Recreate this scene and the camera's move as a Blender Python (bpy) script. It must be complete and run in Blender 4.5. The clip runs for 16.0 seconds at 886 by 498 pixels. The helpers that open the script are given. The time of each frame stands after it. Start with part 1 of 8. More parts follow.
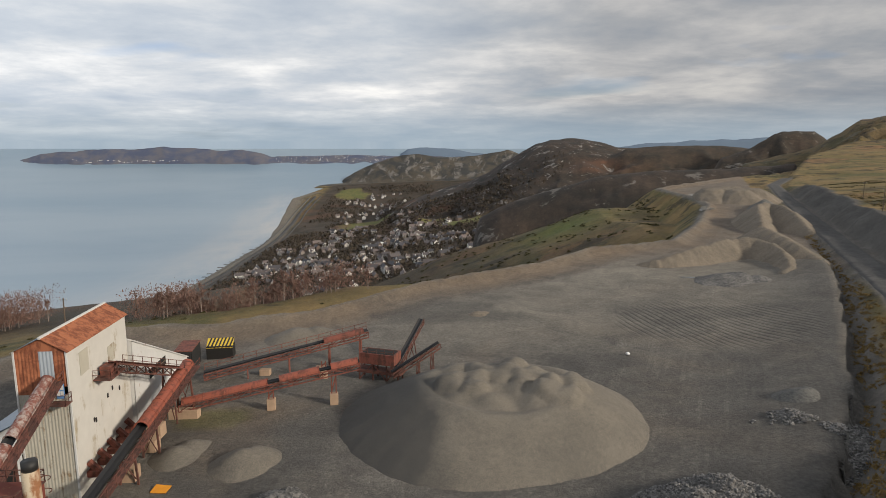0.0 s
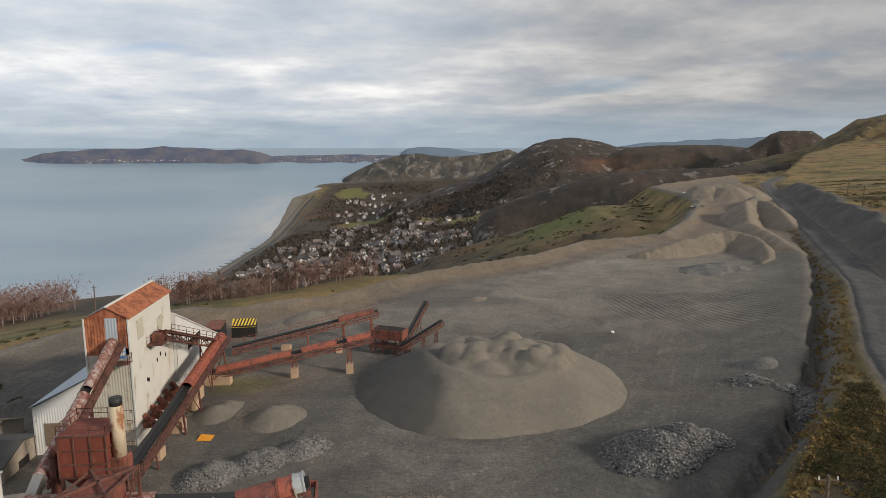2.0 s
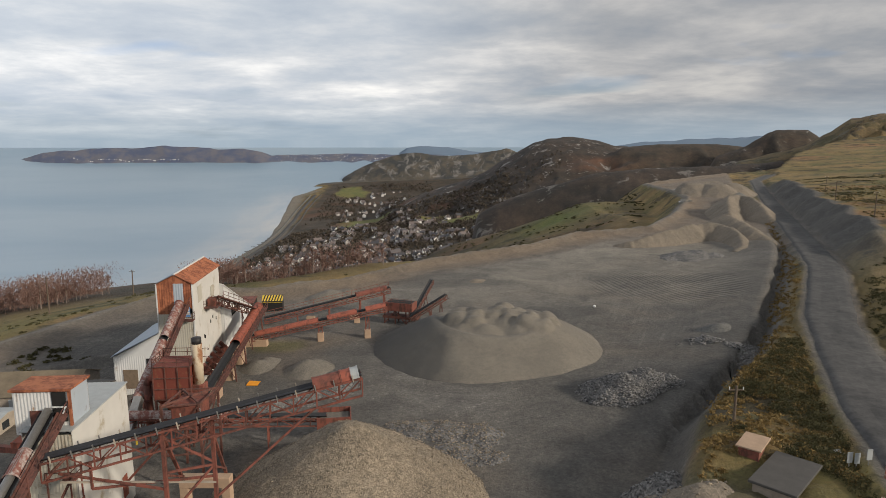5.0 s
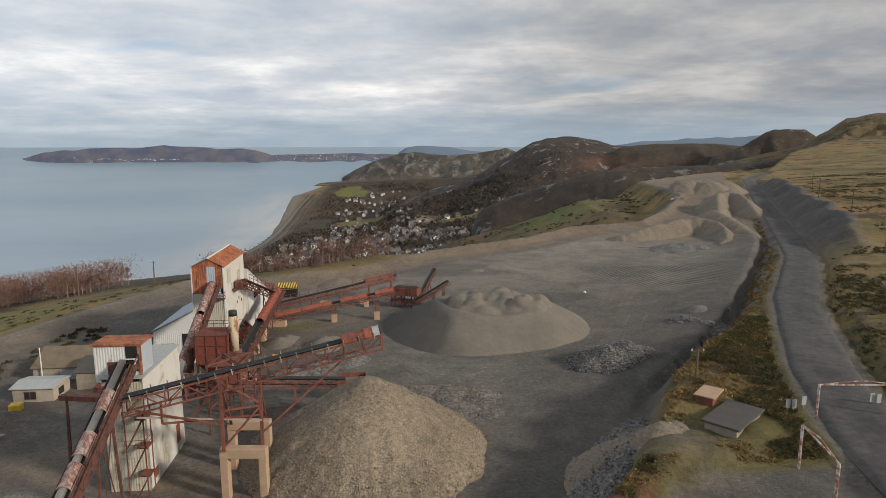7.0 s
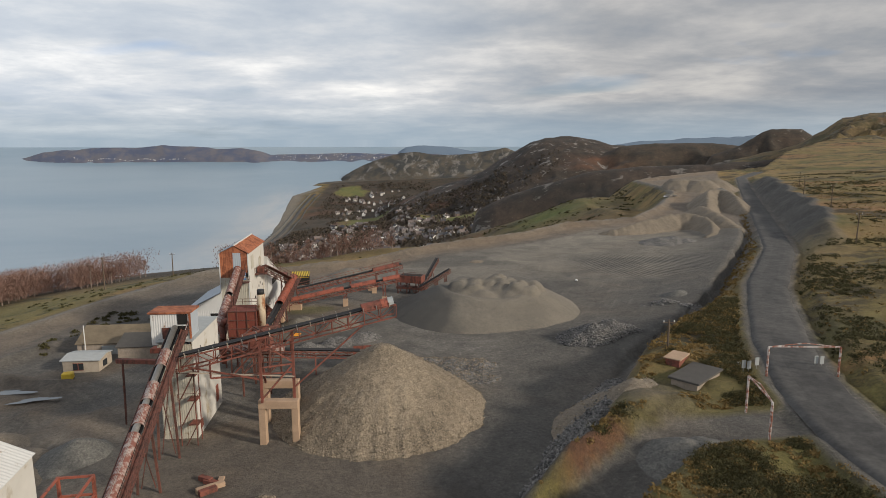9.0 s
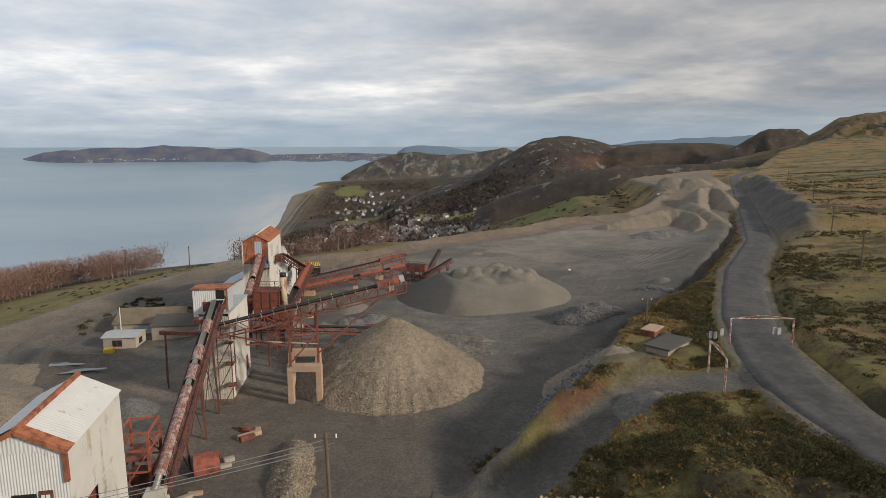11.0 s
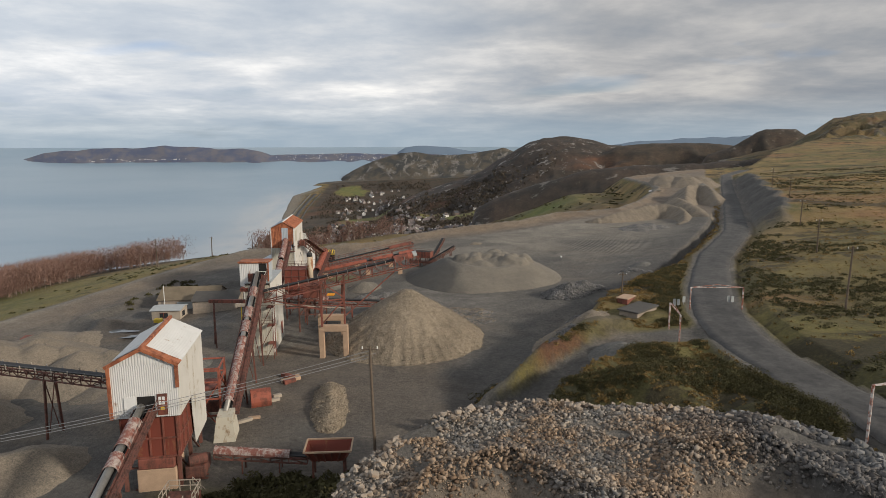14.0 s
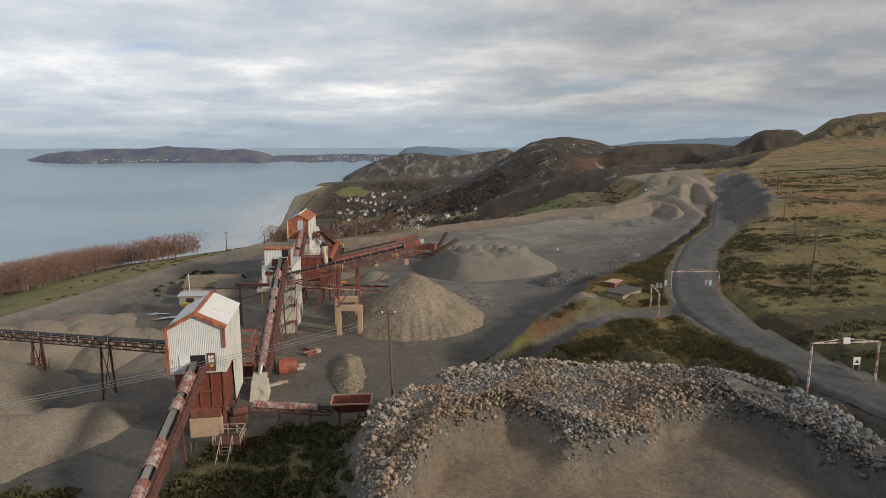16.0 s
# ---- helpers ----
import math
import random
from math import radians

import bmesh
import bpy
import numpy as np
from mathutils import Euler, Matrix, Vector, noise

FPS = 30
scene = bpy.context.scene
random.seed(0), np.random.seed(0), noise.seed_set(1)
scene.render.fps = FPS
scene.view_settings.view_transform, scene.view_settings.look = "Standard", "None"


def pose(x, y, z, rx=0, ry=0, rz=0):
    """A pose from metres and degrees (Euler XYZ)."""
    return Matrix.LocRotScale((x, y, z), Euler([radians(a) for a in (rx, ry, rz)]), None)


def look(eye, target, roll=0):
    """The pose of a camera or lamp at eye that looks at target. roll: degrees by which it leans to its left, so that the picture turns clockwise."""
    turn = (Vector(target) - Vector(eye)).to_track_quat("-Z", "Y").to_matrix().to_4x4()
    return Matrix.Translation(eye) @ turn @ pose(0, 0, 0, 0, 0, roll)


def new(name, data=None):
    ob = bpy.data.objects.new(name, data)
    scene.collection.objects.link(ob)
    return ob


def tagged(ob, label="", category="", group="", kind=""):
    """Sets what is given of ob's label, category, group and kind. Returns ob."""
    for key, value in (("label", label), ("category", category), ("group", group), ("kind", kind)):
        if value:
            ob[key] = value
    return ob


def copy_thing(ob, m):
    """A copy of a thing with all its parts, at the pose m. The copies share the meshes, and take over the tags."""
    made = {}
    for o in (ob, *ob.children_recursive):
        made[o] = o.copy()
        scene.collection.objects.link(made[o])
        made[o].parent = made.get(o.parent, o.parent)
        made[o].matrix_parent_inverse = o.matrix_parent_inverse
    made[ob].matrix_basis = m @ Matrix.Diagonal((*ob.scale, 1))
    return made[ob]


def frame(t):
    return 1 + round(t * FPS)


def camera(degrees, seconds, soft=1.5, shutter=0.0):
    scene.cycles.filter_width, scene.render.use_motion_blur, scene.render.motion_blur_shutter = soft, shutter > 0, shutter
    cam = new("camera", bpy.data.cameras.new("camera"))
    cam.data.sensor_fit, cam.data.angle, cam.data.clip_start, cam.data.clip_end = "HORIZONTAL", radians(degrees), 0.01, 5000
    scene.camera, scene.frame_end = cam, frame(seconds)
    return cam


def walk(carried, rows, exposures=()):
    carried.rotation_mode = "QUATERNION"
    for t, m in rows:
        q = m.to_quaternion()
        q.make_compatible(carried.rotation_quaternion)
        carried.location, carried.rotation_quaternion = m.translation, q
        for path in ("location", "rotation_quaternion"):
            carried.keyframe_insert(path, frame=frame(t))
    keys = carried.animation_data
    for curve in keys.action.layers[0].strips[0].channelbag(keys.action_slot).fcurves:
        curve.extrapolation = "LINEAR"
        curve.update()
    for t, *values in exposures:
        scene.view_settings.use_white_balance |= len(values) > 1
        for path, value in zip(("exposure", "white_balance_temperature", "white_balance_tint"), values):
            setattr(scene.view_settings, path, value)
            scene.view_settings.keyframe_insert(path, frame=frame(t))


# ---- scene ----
cam = camera(69.98, 16.0, soft=0.8)
PATH = [
    (0.0, pose(-0.023, -0.073, 35.476, 80.409, -0.006, -0.001)),
    (1.0, pose(-0.275, -5.674, 35.437, 80.384, 0.001, -0.015)),
    (2.0, pose(-0.545, -11.276, 35.394, 80.360, 0.009, -0.032)),
    (3.0, pose(-0.832, -16.881, 35.345, 80.337, 0.017, -0.053)),
    (4.0, pose(-1.133, -22.488, 35.291, 80.316, 0.026, -0.079)),
    (5.0, pose(-1.449, -28.097, 35.230, 80.297, 0.036, -0.109)),
    (6.0, pose(-1.777, -33.709, 35.162, 80.280, 0.047, -0.144)),
    (7.0, pose(-2.116, -39.324, 35.085, 80.265, 0.058, -0.182)),
    (8.0, pose(-2.465, -44.942, 34.999, 80.254, 0.070, -0.223)),
    (9.0, pose(-2.822, -50.563, 34.903, 80.246, 0.083, -0.265)),
    (10.0, pose(-3.187, -56.188, 34.797, 80.242, 0.095, -0.304)),
    (11.0, pose(-3.559, -61.816, 34.679, 80.243, 0.106, -0.338)),
    (12.0, pose(-3.934, -67.449, 34.549, 80.248, 0.116, -0.363)),
    (13.0, pose(-4.314, -73.086, 34.407, 80.260, 0.124, -0.374)),
    (14.0, pose(-4.695, -78.727, 34.250, 80.278, 0.129, -0.368)),
    (15.0, pose(-5.078, -84.373, 34.079, 80.303, 0.130, -0.339)),
    (16.0, pose(-5.459, -90.024, 33.893, 80.336, 0.127, -0.280)),
]
walk(cam, PATH)

# ---- world and sun ----
SUN_AZ, SUN_EL = 117.0, 22.0          # clockwise from +y, above the horizon
world = bpy.data.worlds.new("overcast_sky")
scene.world = world
world.use_nodes = True
wn, wl = world.node_tree.nodes, world.node_tree.links
wn.clear()


def wnode(kind, **kw):
    n = wn.new(kind)
    for k, v in kw.items():
        if k.startswith("i_"):
            n.inputs[k[2:]].default_value = v
    return n


sky = wn.new("ShaderNodeTexSky")
sky.sky_type = "NISHITA"
sky.sun_disc = False
sky.sun_elevation, sky.sun_rotation = radians(SUN_EL), radians(SUN_AZ)
sky.air_density, sky.dust_density = 1.2, 1.5
tc = wn.new("ShaderNodeTexCoord")
sep = wn.new("ShaderNodeSeparateXYZ")
wl.new(tc.outputs["Generated"], sep.inputs[0])


def wmath(op, a, b=None, clamp=False):
    n = wn.new("ShaderNodeMath")
    n.operation, n.use_clamp = op, clamp
    for i, v in enumerate((a, b)):
        if v is None:
            continue
        if isinstance(v, (int, float)):
            n.inputs[i].default_value = v
        else:
            wl.new(v, n.inputs[i])
    return n.outputs[0]


# a flat cloud layer seen in perspective: x / z and y / z
zz = wmath("ADD", wmath("MAXIMUM", sep.outputs["Z"], 0.0), 0.13)
cx = wmath("DIVIDE", sep.outputs["X"], zz)
cy = wmath("DIVIDE", sep.outputs["Y"], zz)
comb = wn.new("ShaderNodeCombineXYZ")
wl.new(cx, comb.inputs[0])
wl.new(cy, comb.inputs[1])


def wnoise(vec, scale, detail, rough, dist, seed):
    m = wn.new("ShaderNodeMapping")
    m.inputs["Location"].default_value = seed
    wl.new(vec, m.inputs[0])
    n = wn.new("ShaderNodeTexNoise")
    n.inputs["Scale"].default_value = scale
    n.inputs["Detail"].default_value = detail
    n.inputs["Roughness"].default_value = rough
    n.inputs["Distortion"].default_value = dist
    wl.new(m.outputs[0], n.inputs["Vector"])
    return n.outputs["Fac"]


def wramp(fac, stops):
    r = wn.new("ShaderNodeValToRGB")
    e = r.color_ramp.elements
    while len(e) < len(stops):
        e.new(0.5)
    for el, (p, c) in zip(e, stops):
        el.position, el.color = p, (*c, 1)
    wl.new(fac, r.inputs[0])
    return r.outputs[0]


n_big = wnoise(comb.outputs[0], 0.34, 6, 0.55, 0.25, (3.1, 7.7, 0))
n_mid = wnoise(comb.outputs[0], 1.25, 8, 0.6, 0.15, (11.3, 2.2, 4))
# layered banks low down, in bearing and height
band = wn.new("ShaderNodeCombineXYZ")
wl.new(wmath("MULTIPLY", sep.outputs["X"], 2.4), band.inputs[0])
wl.new(wmath("MULTIPLY", sep.outputs["Z"], 11.0), band.inputs[1])
n_band = wnoise(band.outputs[0], 1.5, 7, 0.58, 0.35, (1.7, 0.4, 2))
fac = wmath("ADD", wmath("MULTIPLY", n_big, 0.46), wmath("ADD", wmath("MULTIPLY", n_mid, 0.38), wmath("MULTIPLY", n_band, 0.16)))
clouds = wramp(fac, [(0.38, (0.43, 0.485, 0.56)), (0.45, (0.53, 0.572, 0.625)), (0.50, (0.645, 0.665, 0.69)),
                     (0.545, (0.80, 0.80, 0.80)), (0.60, (1.0, 0.98, 0.94))])
# the deck thickens to landward
thick = wramp(wmath("ADD", wmath("MULTIPLY", sep.outputs["X"], 0.5), 0.5), [(0.15, (1.32, 1.33, 1.34)), (0.46, (1.12, 1.12, 1.12)), (0.62, (0.67, 0.665, 0.665)), (0.85, (0.60, 0.595, 0.595))])
deck = wn.new("ShaderNodeMix")
deck.data_type, deck.blend_type = "RGBA", "MULTIPLY"
deck.inputs["Factor"].default_value = 1.0
wl.new(clouds, deck.inputs["A"])
wl.new(thick, deck.inputs["B"])
# and hangs darker overhead
over = wramp(sep.outputs["Z"], [(0.22, (1, 1, 1)), (0.55, (0.78, 0.78, 0.80))])
deck2 = wn.new("ShaderNodeMix")
deck2.data_type, deck2.blend_type = "RGBA", "MULTIPLY"
deck2.inputs["Factor"].default_value = 1.0
wl.new(deck.outputs["Result"], deck2.inputs["A"])
wl.new(over, deck2.inputs["B"])
clouds = deck2.outputs["Result"]
# thin breaks of blue high up
n_gap = wnoise(comb.outputs[0], 0.75, 4, 0.5, 0.2, (5.0, 1.0, 9))
gap = wramp(n_gap, [(0.61, (0, 0, 0)), (0.76, (1, 1, 1))])
skymul = wn.new("ShaderNodeMix")
skymul.data_type, skymul.blend_type = "RGBA", "MULTIPLY"
skymul.inputs["Factor"].default_value = 1.0
wl.new(sky.outputs[0], skymul.inputs["A"])
skymul.inputs["B"].default_value = (0.085, 0.098, 0.15, 1)
mixg = wn.new("ShaderNodeMix")
mixg.data_type = "RGBA"
wl.new(wmath("MULTIPLY", gap, 0.75), mixg.inputs["Factor"])
wl.new(clouds, mixg.inputs["A"])
wl.new(skymul.outputs["Result"], mixg.inputs["B"])
# haze towards the horizon
hz = wramp(wmath("MULTIPLY", sep.outputs["Z"], 8.0, True), [(0.0, (1, 1, 1)), (0.18, (0.75, 0.75, 0.75)), (0.5, (0, 0, 0))])
mixh = wn.new("ShaderNodeMix")
mixh.data_type = "RGBA"
wl.new(wmath("MULTIPLY", hz, 0.8), mixh.inputs["Factor"])
wl.new(mixg.outputs["Result"], mixh.inputs["A"])
mixh.inputs["B"].default_value = (0.33, 0.43, 0.52, 1)
bg = wn.new("ShaderNodeBackground")
bg.inputs["Strength"].default_value = 0.93
wl.new(mixh.outputs["Result"], bg.inputs[0])
wo = wn.new("ShaderNodeOutputWorld")
wl.new(bg.outputs[0], wo.inputs[0])

sun_data = bpy.data.lights.new("sun", "SUN")
sun_data.energy, sun_data.angle, sun_data.color = 3.5, radians(6), (1.0, 0.89, 0.75)
sun = new("sun", sun_data)
_a, _e = radians(SUN_AZ), radians(SUN_EL)
sun.matrix_world = look((0, 0, 300), Vector((0, 0, 300)) - Vector((math.sin(_a) * math.cos(_e), math.cos(_a) * math.cos(_e), math.sin(_e))))


# ---- materials ----
def material(name, rough=0.8, metal=0.0):
    m = bpy.data.materials.new(name)
    m.use_nodes = True
    b = m.node_tree.nodes["Principled BSDF"]
    b.inputs["Roughness"].default_value, b.inputs["Metallic"].default_value = rough, metal
    return m


class Nodes:
    """Short hand for building one material's node tree."""

    def __init__(self, mat):
        self.n, self.l = mat.node_tree.nodes, mat.node_tree.links
        self.bsdf = self.n["Principled BSDF"]
        self.co = self.n.new("ShaderNodeTexCoord").outputs["Object"]

    def put(self, sock, v):
        if isinstance(v, (int, float)):
            sock.default_value = v
        elif isinstance(v, tuple):
            sock.default_value = (*v, 1) if len(v) == 3 else v
        else:
            self.l.new(v, sock)

    def math(self, op, a, b=0.0, clamp=False):
        n = self.n.new("ShaderNodeMath")
        n.operation, n.use_clamp = op, clamp
        self.put(n.inputs[0], a)
        self.put(n.inputs[1], b)
        return n.outputs[0]

    def mix(self, f, a, b, mode="MIX"):
        n = self.n.new("ShaderNodeMix")
        n.data_type, n.blend_type = "RGBA", mode
        self.put(n.inputs["Factor"], f)
        self.put(n.inputs["A"], a)
        self.put(n.inputs["B"], b)
        return n.outputs["Result"]

    def noise(self, scale, detail=5, rough=0.6, dist=0.0, stretch=(1, 1, 1), vec=None, seed=0.0):
        m = self.n.new("ShaderNodeMapping")
        m.inputs["Scale"].default_value = stretch
        m.inputs["Location"].default_value = (seed, seed * 1.7, seed * 0.6)
        self.l.new(vec or self.co, m.inputs[0])
        n = self.n.new("ShaderNodeTexNoise")
        for k, v in (("Scale", scale), ("Detail", detail), ("Roughness", rough), ("Distortion", dist)):
            n.inputs[k].default_value = v
        self.l.new(m.outputs[0], n.inputs["Vector"])
        return n.outputs["Fac"]

    def voronoi(self, scale, vec=None, feature="F1", out="Distance"):
        n = self.n.new("ShaderNodeTexVoronoi")
        n.feature = feature
        n.inputs["Scale"].default_value = scale
        self.l.new(vec or self.co, n.inputs["Vector"])
        return n.outputs[out]

    def ramp(self, f, lo, hi, a=(0, 0, 0), b=(1, 1, 1)):
        r = self.n.new("ShaderNodeValToRGB")
        e = r.color_ramp.elements
        e[0].position, e[0].color = lo, (*a, 1)
        e[1].position, e[1].color = hi, (*b, 1)
        self.put(r.inputs[0], f)
        return r.outputs[0]

    def random(self):
        return self.n.new("ShaderNodeObjectInfo").outputs["Random"]

    def island(self):
        return self.n.new("ShaderNodeNewGeometry").outputs["Random Per Island"]

    def attr(self, name):
        n = self.n.new("ShaderNodeAttribute")
        n.attribute_name = name
        s = self.n.new("ShaderNodeSeparateColor")
        self.l.new(n.outputs["Color"], s.inputs[0])
        return s.outputs[0], s.outputs[1], s.outputs[2], n.outputs["Alpha"]

    def bump(self, h, strength, dist):
        b = self.n.new("ShaderNodeBump")
        b.inputs["Strength"].default_value, b.inputs["Distance"].default_value = strength, dist
        self.l.new(h, b.inputs["Height"])
        self.l.new(b.outputs[0], self.bsdf.inputs["Normal"])

    def color(self, c):
        self.put(self.bsdf.inputs["Base Color"], c)


def plain(name, col, rough=0.8, metal=0.0, var=0.25, scale=1.5, bump=0.3):
    """A lightly varied surface: blotches and fine grain."""
    m = material(name, rough, metal)
    k = Nodes(m)
    a = k.noise(scale, 6, 0.65)
    g = k.noise(scale * 14, 3, 0.6)
    f = k.math("ADD", k.math("MULTIPLY", a, 0.65), k.math("MULTIPLY", g, 0.35))
    lo, hi = tuple(c * (1 - var) for c in col), tuple(min(c * (1 + var), 0.95) for c in col)
    k.color(k.ramp(f, 0.3, 0.7, lo, hi))
    k.bump(g, bump, 0.03)
    return m


def loose_stone(name, dark, light, scale, rough=0.95, tint=None, cell=1.6, mottle=0.32):
    """Heaped gravel or sand: grains of differing colour over slow drifts of tone."""
    m = material(name, rough)
    k = Nodes(m)
    big = k.noise(0.12, 5, 0.6)
    mid = k.noise(1.3, 6, 0.7)
    cellv = k.voronoi(scale, out="Color")
    sepc = k.n.new("ShaderNodeSeparateColor")
    k.l.new(cellv, sepc.inputs[0])
    f = k.math("ADD", k.math("MULTIPLY", big, 0.5), k.math("ADD", k.math("MULTIPLY", mid, 0.3), k.math("MULTIPLY", sepc.outputs[0], 0.3)))
    c = k.ramp(f, 0.38, 0.72, dark, light)
    c = k.mix(1.0, c, k.ramp(k.noise(2.2, 9, 0.8, seed=61), 0.36, 0.64, (1 - mottle,) * 3, (1 + mottle,) * 3), "MULTIPLY")
    if tint:
        c = k.mix(k.ramp(k.noise(0.25, 4, 0.6, seed=7), 0.5, 0.68), c, tint)
    k.color(c)
    k.bump(k.math("ADD", k.math("MULTIPLY", k.voronoi(scale), 0.6), mid), 0.8, 0.12 * cell)
    return m


def rust_paint(name, paint, rust, amount=0.5, rough=0.75, scale=0.9, streak=True):
    """Painted steel gone to rust, with runs down the sheet."""
    m = material(name, rough)
    k = Nodes(m)
    a = k.noise(scale, 7, 0.7, 0.4)
    s = k.noise(scale * 2.2, 5, 0.6, 0.0, (1, 1, 0.12)) if streak else k.noise(scale * 3, 5, 0.6)
    f = k.math("ADD", k.math("MULTIPLY", a, 0.55), k.math("MULTIPLY", s, 0.45))
    lo = 0.62 - amount * 0.32
    rusty = k.mix(k.noise(5, 4, 0.7), rust, tuple(c * 0.45 for c in rust))
    pnt = k.mix(k.noise(0.6, 4, 0.6, seed=3), paint, tuple(c * 0.78 for c in paint))
    k.color(k.mix(k.ramp(f, lo, lo + 0.1), pnt, rusty))
    k.bump(a, 0.25, 0.02)
    return m


M_WHITE = rust_paint("white_sheet", (0.66, 0.66, 0.64), (0.36, 0.22, 0.12), 0.12)
M_WHITE_STAINED = rust_paint("stained_white_sheet", (0.64, 0.62, 0.57), (0.46, 0.38, 0.25), 0.24, scale=0.35)
M_CREAM = rust_paint("cream_sheet", (0.50, 0.47, 0.39), (0.33, 0.24, 0.15), 0.3)
M_BLUEGREY = rust_paint("blue_grey_sheet", (0.42, 0.47, 0.52), (0.30, 0.26, 0.22), 0.12)
M_RUSTROOF = rust_paint("rust_orange_sheet", (0.42, 0.15, 0.07), (0.27, 0.085, 0.04), 0.5, 0.85)
M_RED = rust_paint("rusty_red_steel", (0.235, 0.076, 0.052), (0.140, 0.056, 0.040), 0.5, 0.8)
M_REDDARK = rust_paint("dark_rusty_steel", (0.165, 0.066, 0.048), (0.100, 0.048, 0.037), 0.5, 0.85)
M_REDBRIGHT = rust_paint("red_oxide_cover", (0.34, 0.098, 0.060), (0.20, 0.070, 0.048), 0.4, 0.7)
M_PEEL = rust_paint("peeling_red_cover", (0.225, 0.088, 0.066), (0.50, 0.42, 0.38), 0.48, 0.75, 1.3)
M_BAG = rust_paint("rust_brown_sheet", (0.19, 0.045, 0.028), (0.30, 0.13, 0.06), 0.25, 0.8)
M_STACK = rust_paint("rust_streaked_cream", (0.60, 0.50, 0.36), (0.36, 0.16, 0.07), 0.45, 0.8, 0.8)
M_CONC = plain("weathered_concrete", (0.36, 0.31, 0.25), 0.9, 0, 0.25, 0.9)
M_CONC_TAN = plain("tan_concrete", (0.40, 0.28, 0.19), 0.9, 0, 0.2, 0.9)
M_BELT = plain("black_rubber_belt", (0.022, 0.022, 0.024), 0.7, 0, 0.3, 2)
M_PIPE = plain("dull_galvanised_tube", (0.30, 0.29, 0.27), 0.45, 0.6, 0.25, 1.2)
M_DARK = plain("dark_opening", (0.012, 0.011, 0.010), 0.9)
M_TIMBER = plain("weathered_timber", (0.17, 0.125, 0.085), 0.9, 0, 0.3, 2)
M_WOODPOLE = plain("creosoted_pole", (0.12, 0.09, 0.065), 0.9, 0, 0.3, 2)
M_YELLOW = plain("yellow_paint", (0.68, 0.48, 0.05), 0.6, 0, 0.12)
M_BLACK = plain("black_paint", (0.02, 0.02, 0.02), 0.6)
M_ORANGE = plain("orange_sheet", (0.75, 0.30, 0.02), 0.7, 0, 0.12)
M_STONEWALL = plain("rough_stone_wall", (0.29, 0.245, 0.20), 0.95, 0, 0.35, 1.4, 0.8)
M_TAR_ROOF = plain("grey_felt_roof", (0.075, 0.070, 0.064), 0.9, 0, 0.2, 1.0)
M_PALE_ROOF = plain("pale_sheet_roof", (0.36, 0.38, 0.38), 0.7, 0, 0.15, 1.0)
M_SLATE = plain("slate_roof", (0.085, 0.083, 0.088), 0.8, 0, 0.25, 0.5)
M_WINDOW = plain("dark_window_glass", (0.03, 0.035, 0.04), 0.2)
M_REDWHITE = rust_paint("red_white_post", (0.62, 0.58, 0.55), (0.35, 0.13, 0.08), 0.55, 0.8, 0.9, False)
M_SIGN = plain("white_sign_board", (0.7, 0.7, 0.68), 0.6, 0, 0.1)
M_BLUE = plain("blue_sign_board", (0.13, 0.28, 0.55), 0.6, 0, 0.1)
M_GREEN = plain("green_box_paint", (0.20, 0.30, 0.25), 0.7, 0, 0.2)
M_SAND = loose_stone("grey_brown_sand", (0.110, 0.100, 0.084), (0.190, 0.168, 0.137), 14.0, cell=0.4, mottle=0.14)
M_DAMP_SHADED_SAND = loose_stone("damp_shaded_sand", (0.118, 0.107, 0.090), (0.215, 0.190, 0.152), 16.0, cell=0.3, mottle=0.10)
# damp and flank shade are both painted on the low-x side
_k = Nodes(M_DAMP_SHADED_SAND)
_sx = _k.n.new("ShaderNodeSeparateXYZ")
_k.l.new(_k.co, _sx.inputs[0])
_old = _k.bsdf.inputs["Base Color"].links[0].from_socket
_damp_shade = _k.ramp(_k.math("ADD", _k.math("MULTIPLY", _sx.outputs[0], 0.05), _k.math("MULTIPLY", _k.noise(0.12, 5, 0.6, 0.5), 0.5)), 0.14, 0.34, (1, 1, 1), (0, 0, 0))
_k.color(_k.mix(_k.math("MULTIPLY", _damp_shade, 0.85), _old, (0.062, 0.060, 0.056)))
M_SAND_DARK = loose_stone("dark_grey_sand", (0.09, 0.088, 0.082), (0.15, 0.145, 0.13), 6.0, cell=0.6)
M_GRAVEL = loose_stone("tan_crushed_stone", (0.110, 0.090, 0.066), (0.33, 0.27, 0.195), 11.0, cell=0.9)
M_GREYROCK = loose_stone("grey_crushed_rock", (0.065, 0.064, 0.062), (0.20, 0.19, 0.178), 4.0)
M_SPOIL = loose_stone("pale_brown_spoil", (0.120, 0.104, 0.082), (0.235, 0.195, 0.148), 9.0, cell=0.5, mottle=0.16)
M_BOULDER = material("broken_rock", 0.9)
_k = Nodes(M_BOULDER)
_r = _k.island()
_c = _k.mix(_k.math("MULTIPLY", _k.ramp(_k.noise(2.2, 6, 0.7), 0.42, 0.66), 0.5), _k.ramp(_r, 0.05, 0.95, (0.042, 0.041, 0.039), (0.375, 0.345, 0.300)), _k.mix(_r, (0.24, 0.19, 0.14), (0.16, 0.16, 0.16)))
_c = _k.mix(_k.math("MULTIPLY", _k.ramp(_k.noise(0.13, 5, 0.65, 0.5, seed=9), 0.40, 0.56), 0.8), _c, _k.mix(_r, (0.115, 0.068, 0.038), (0.39, 0.270, 0.165)))
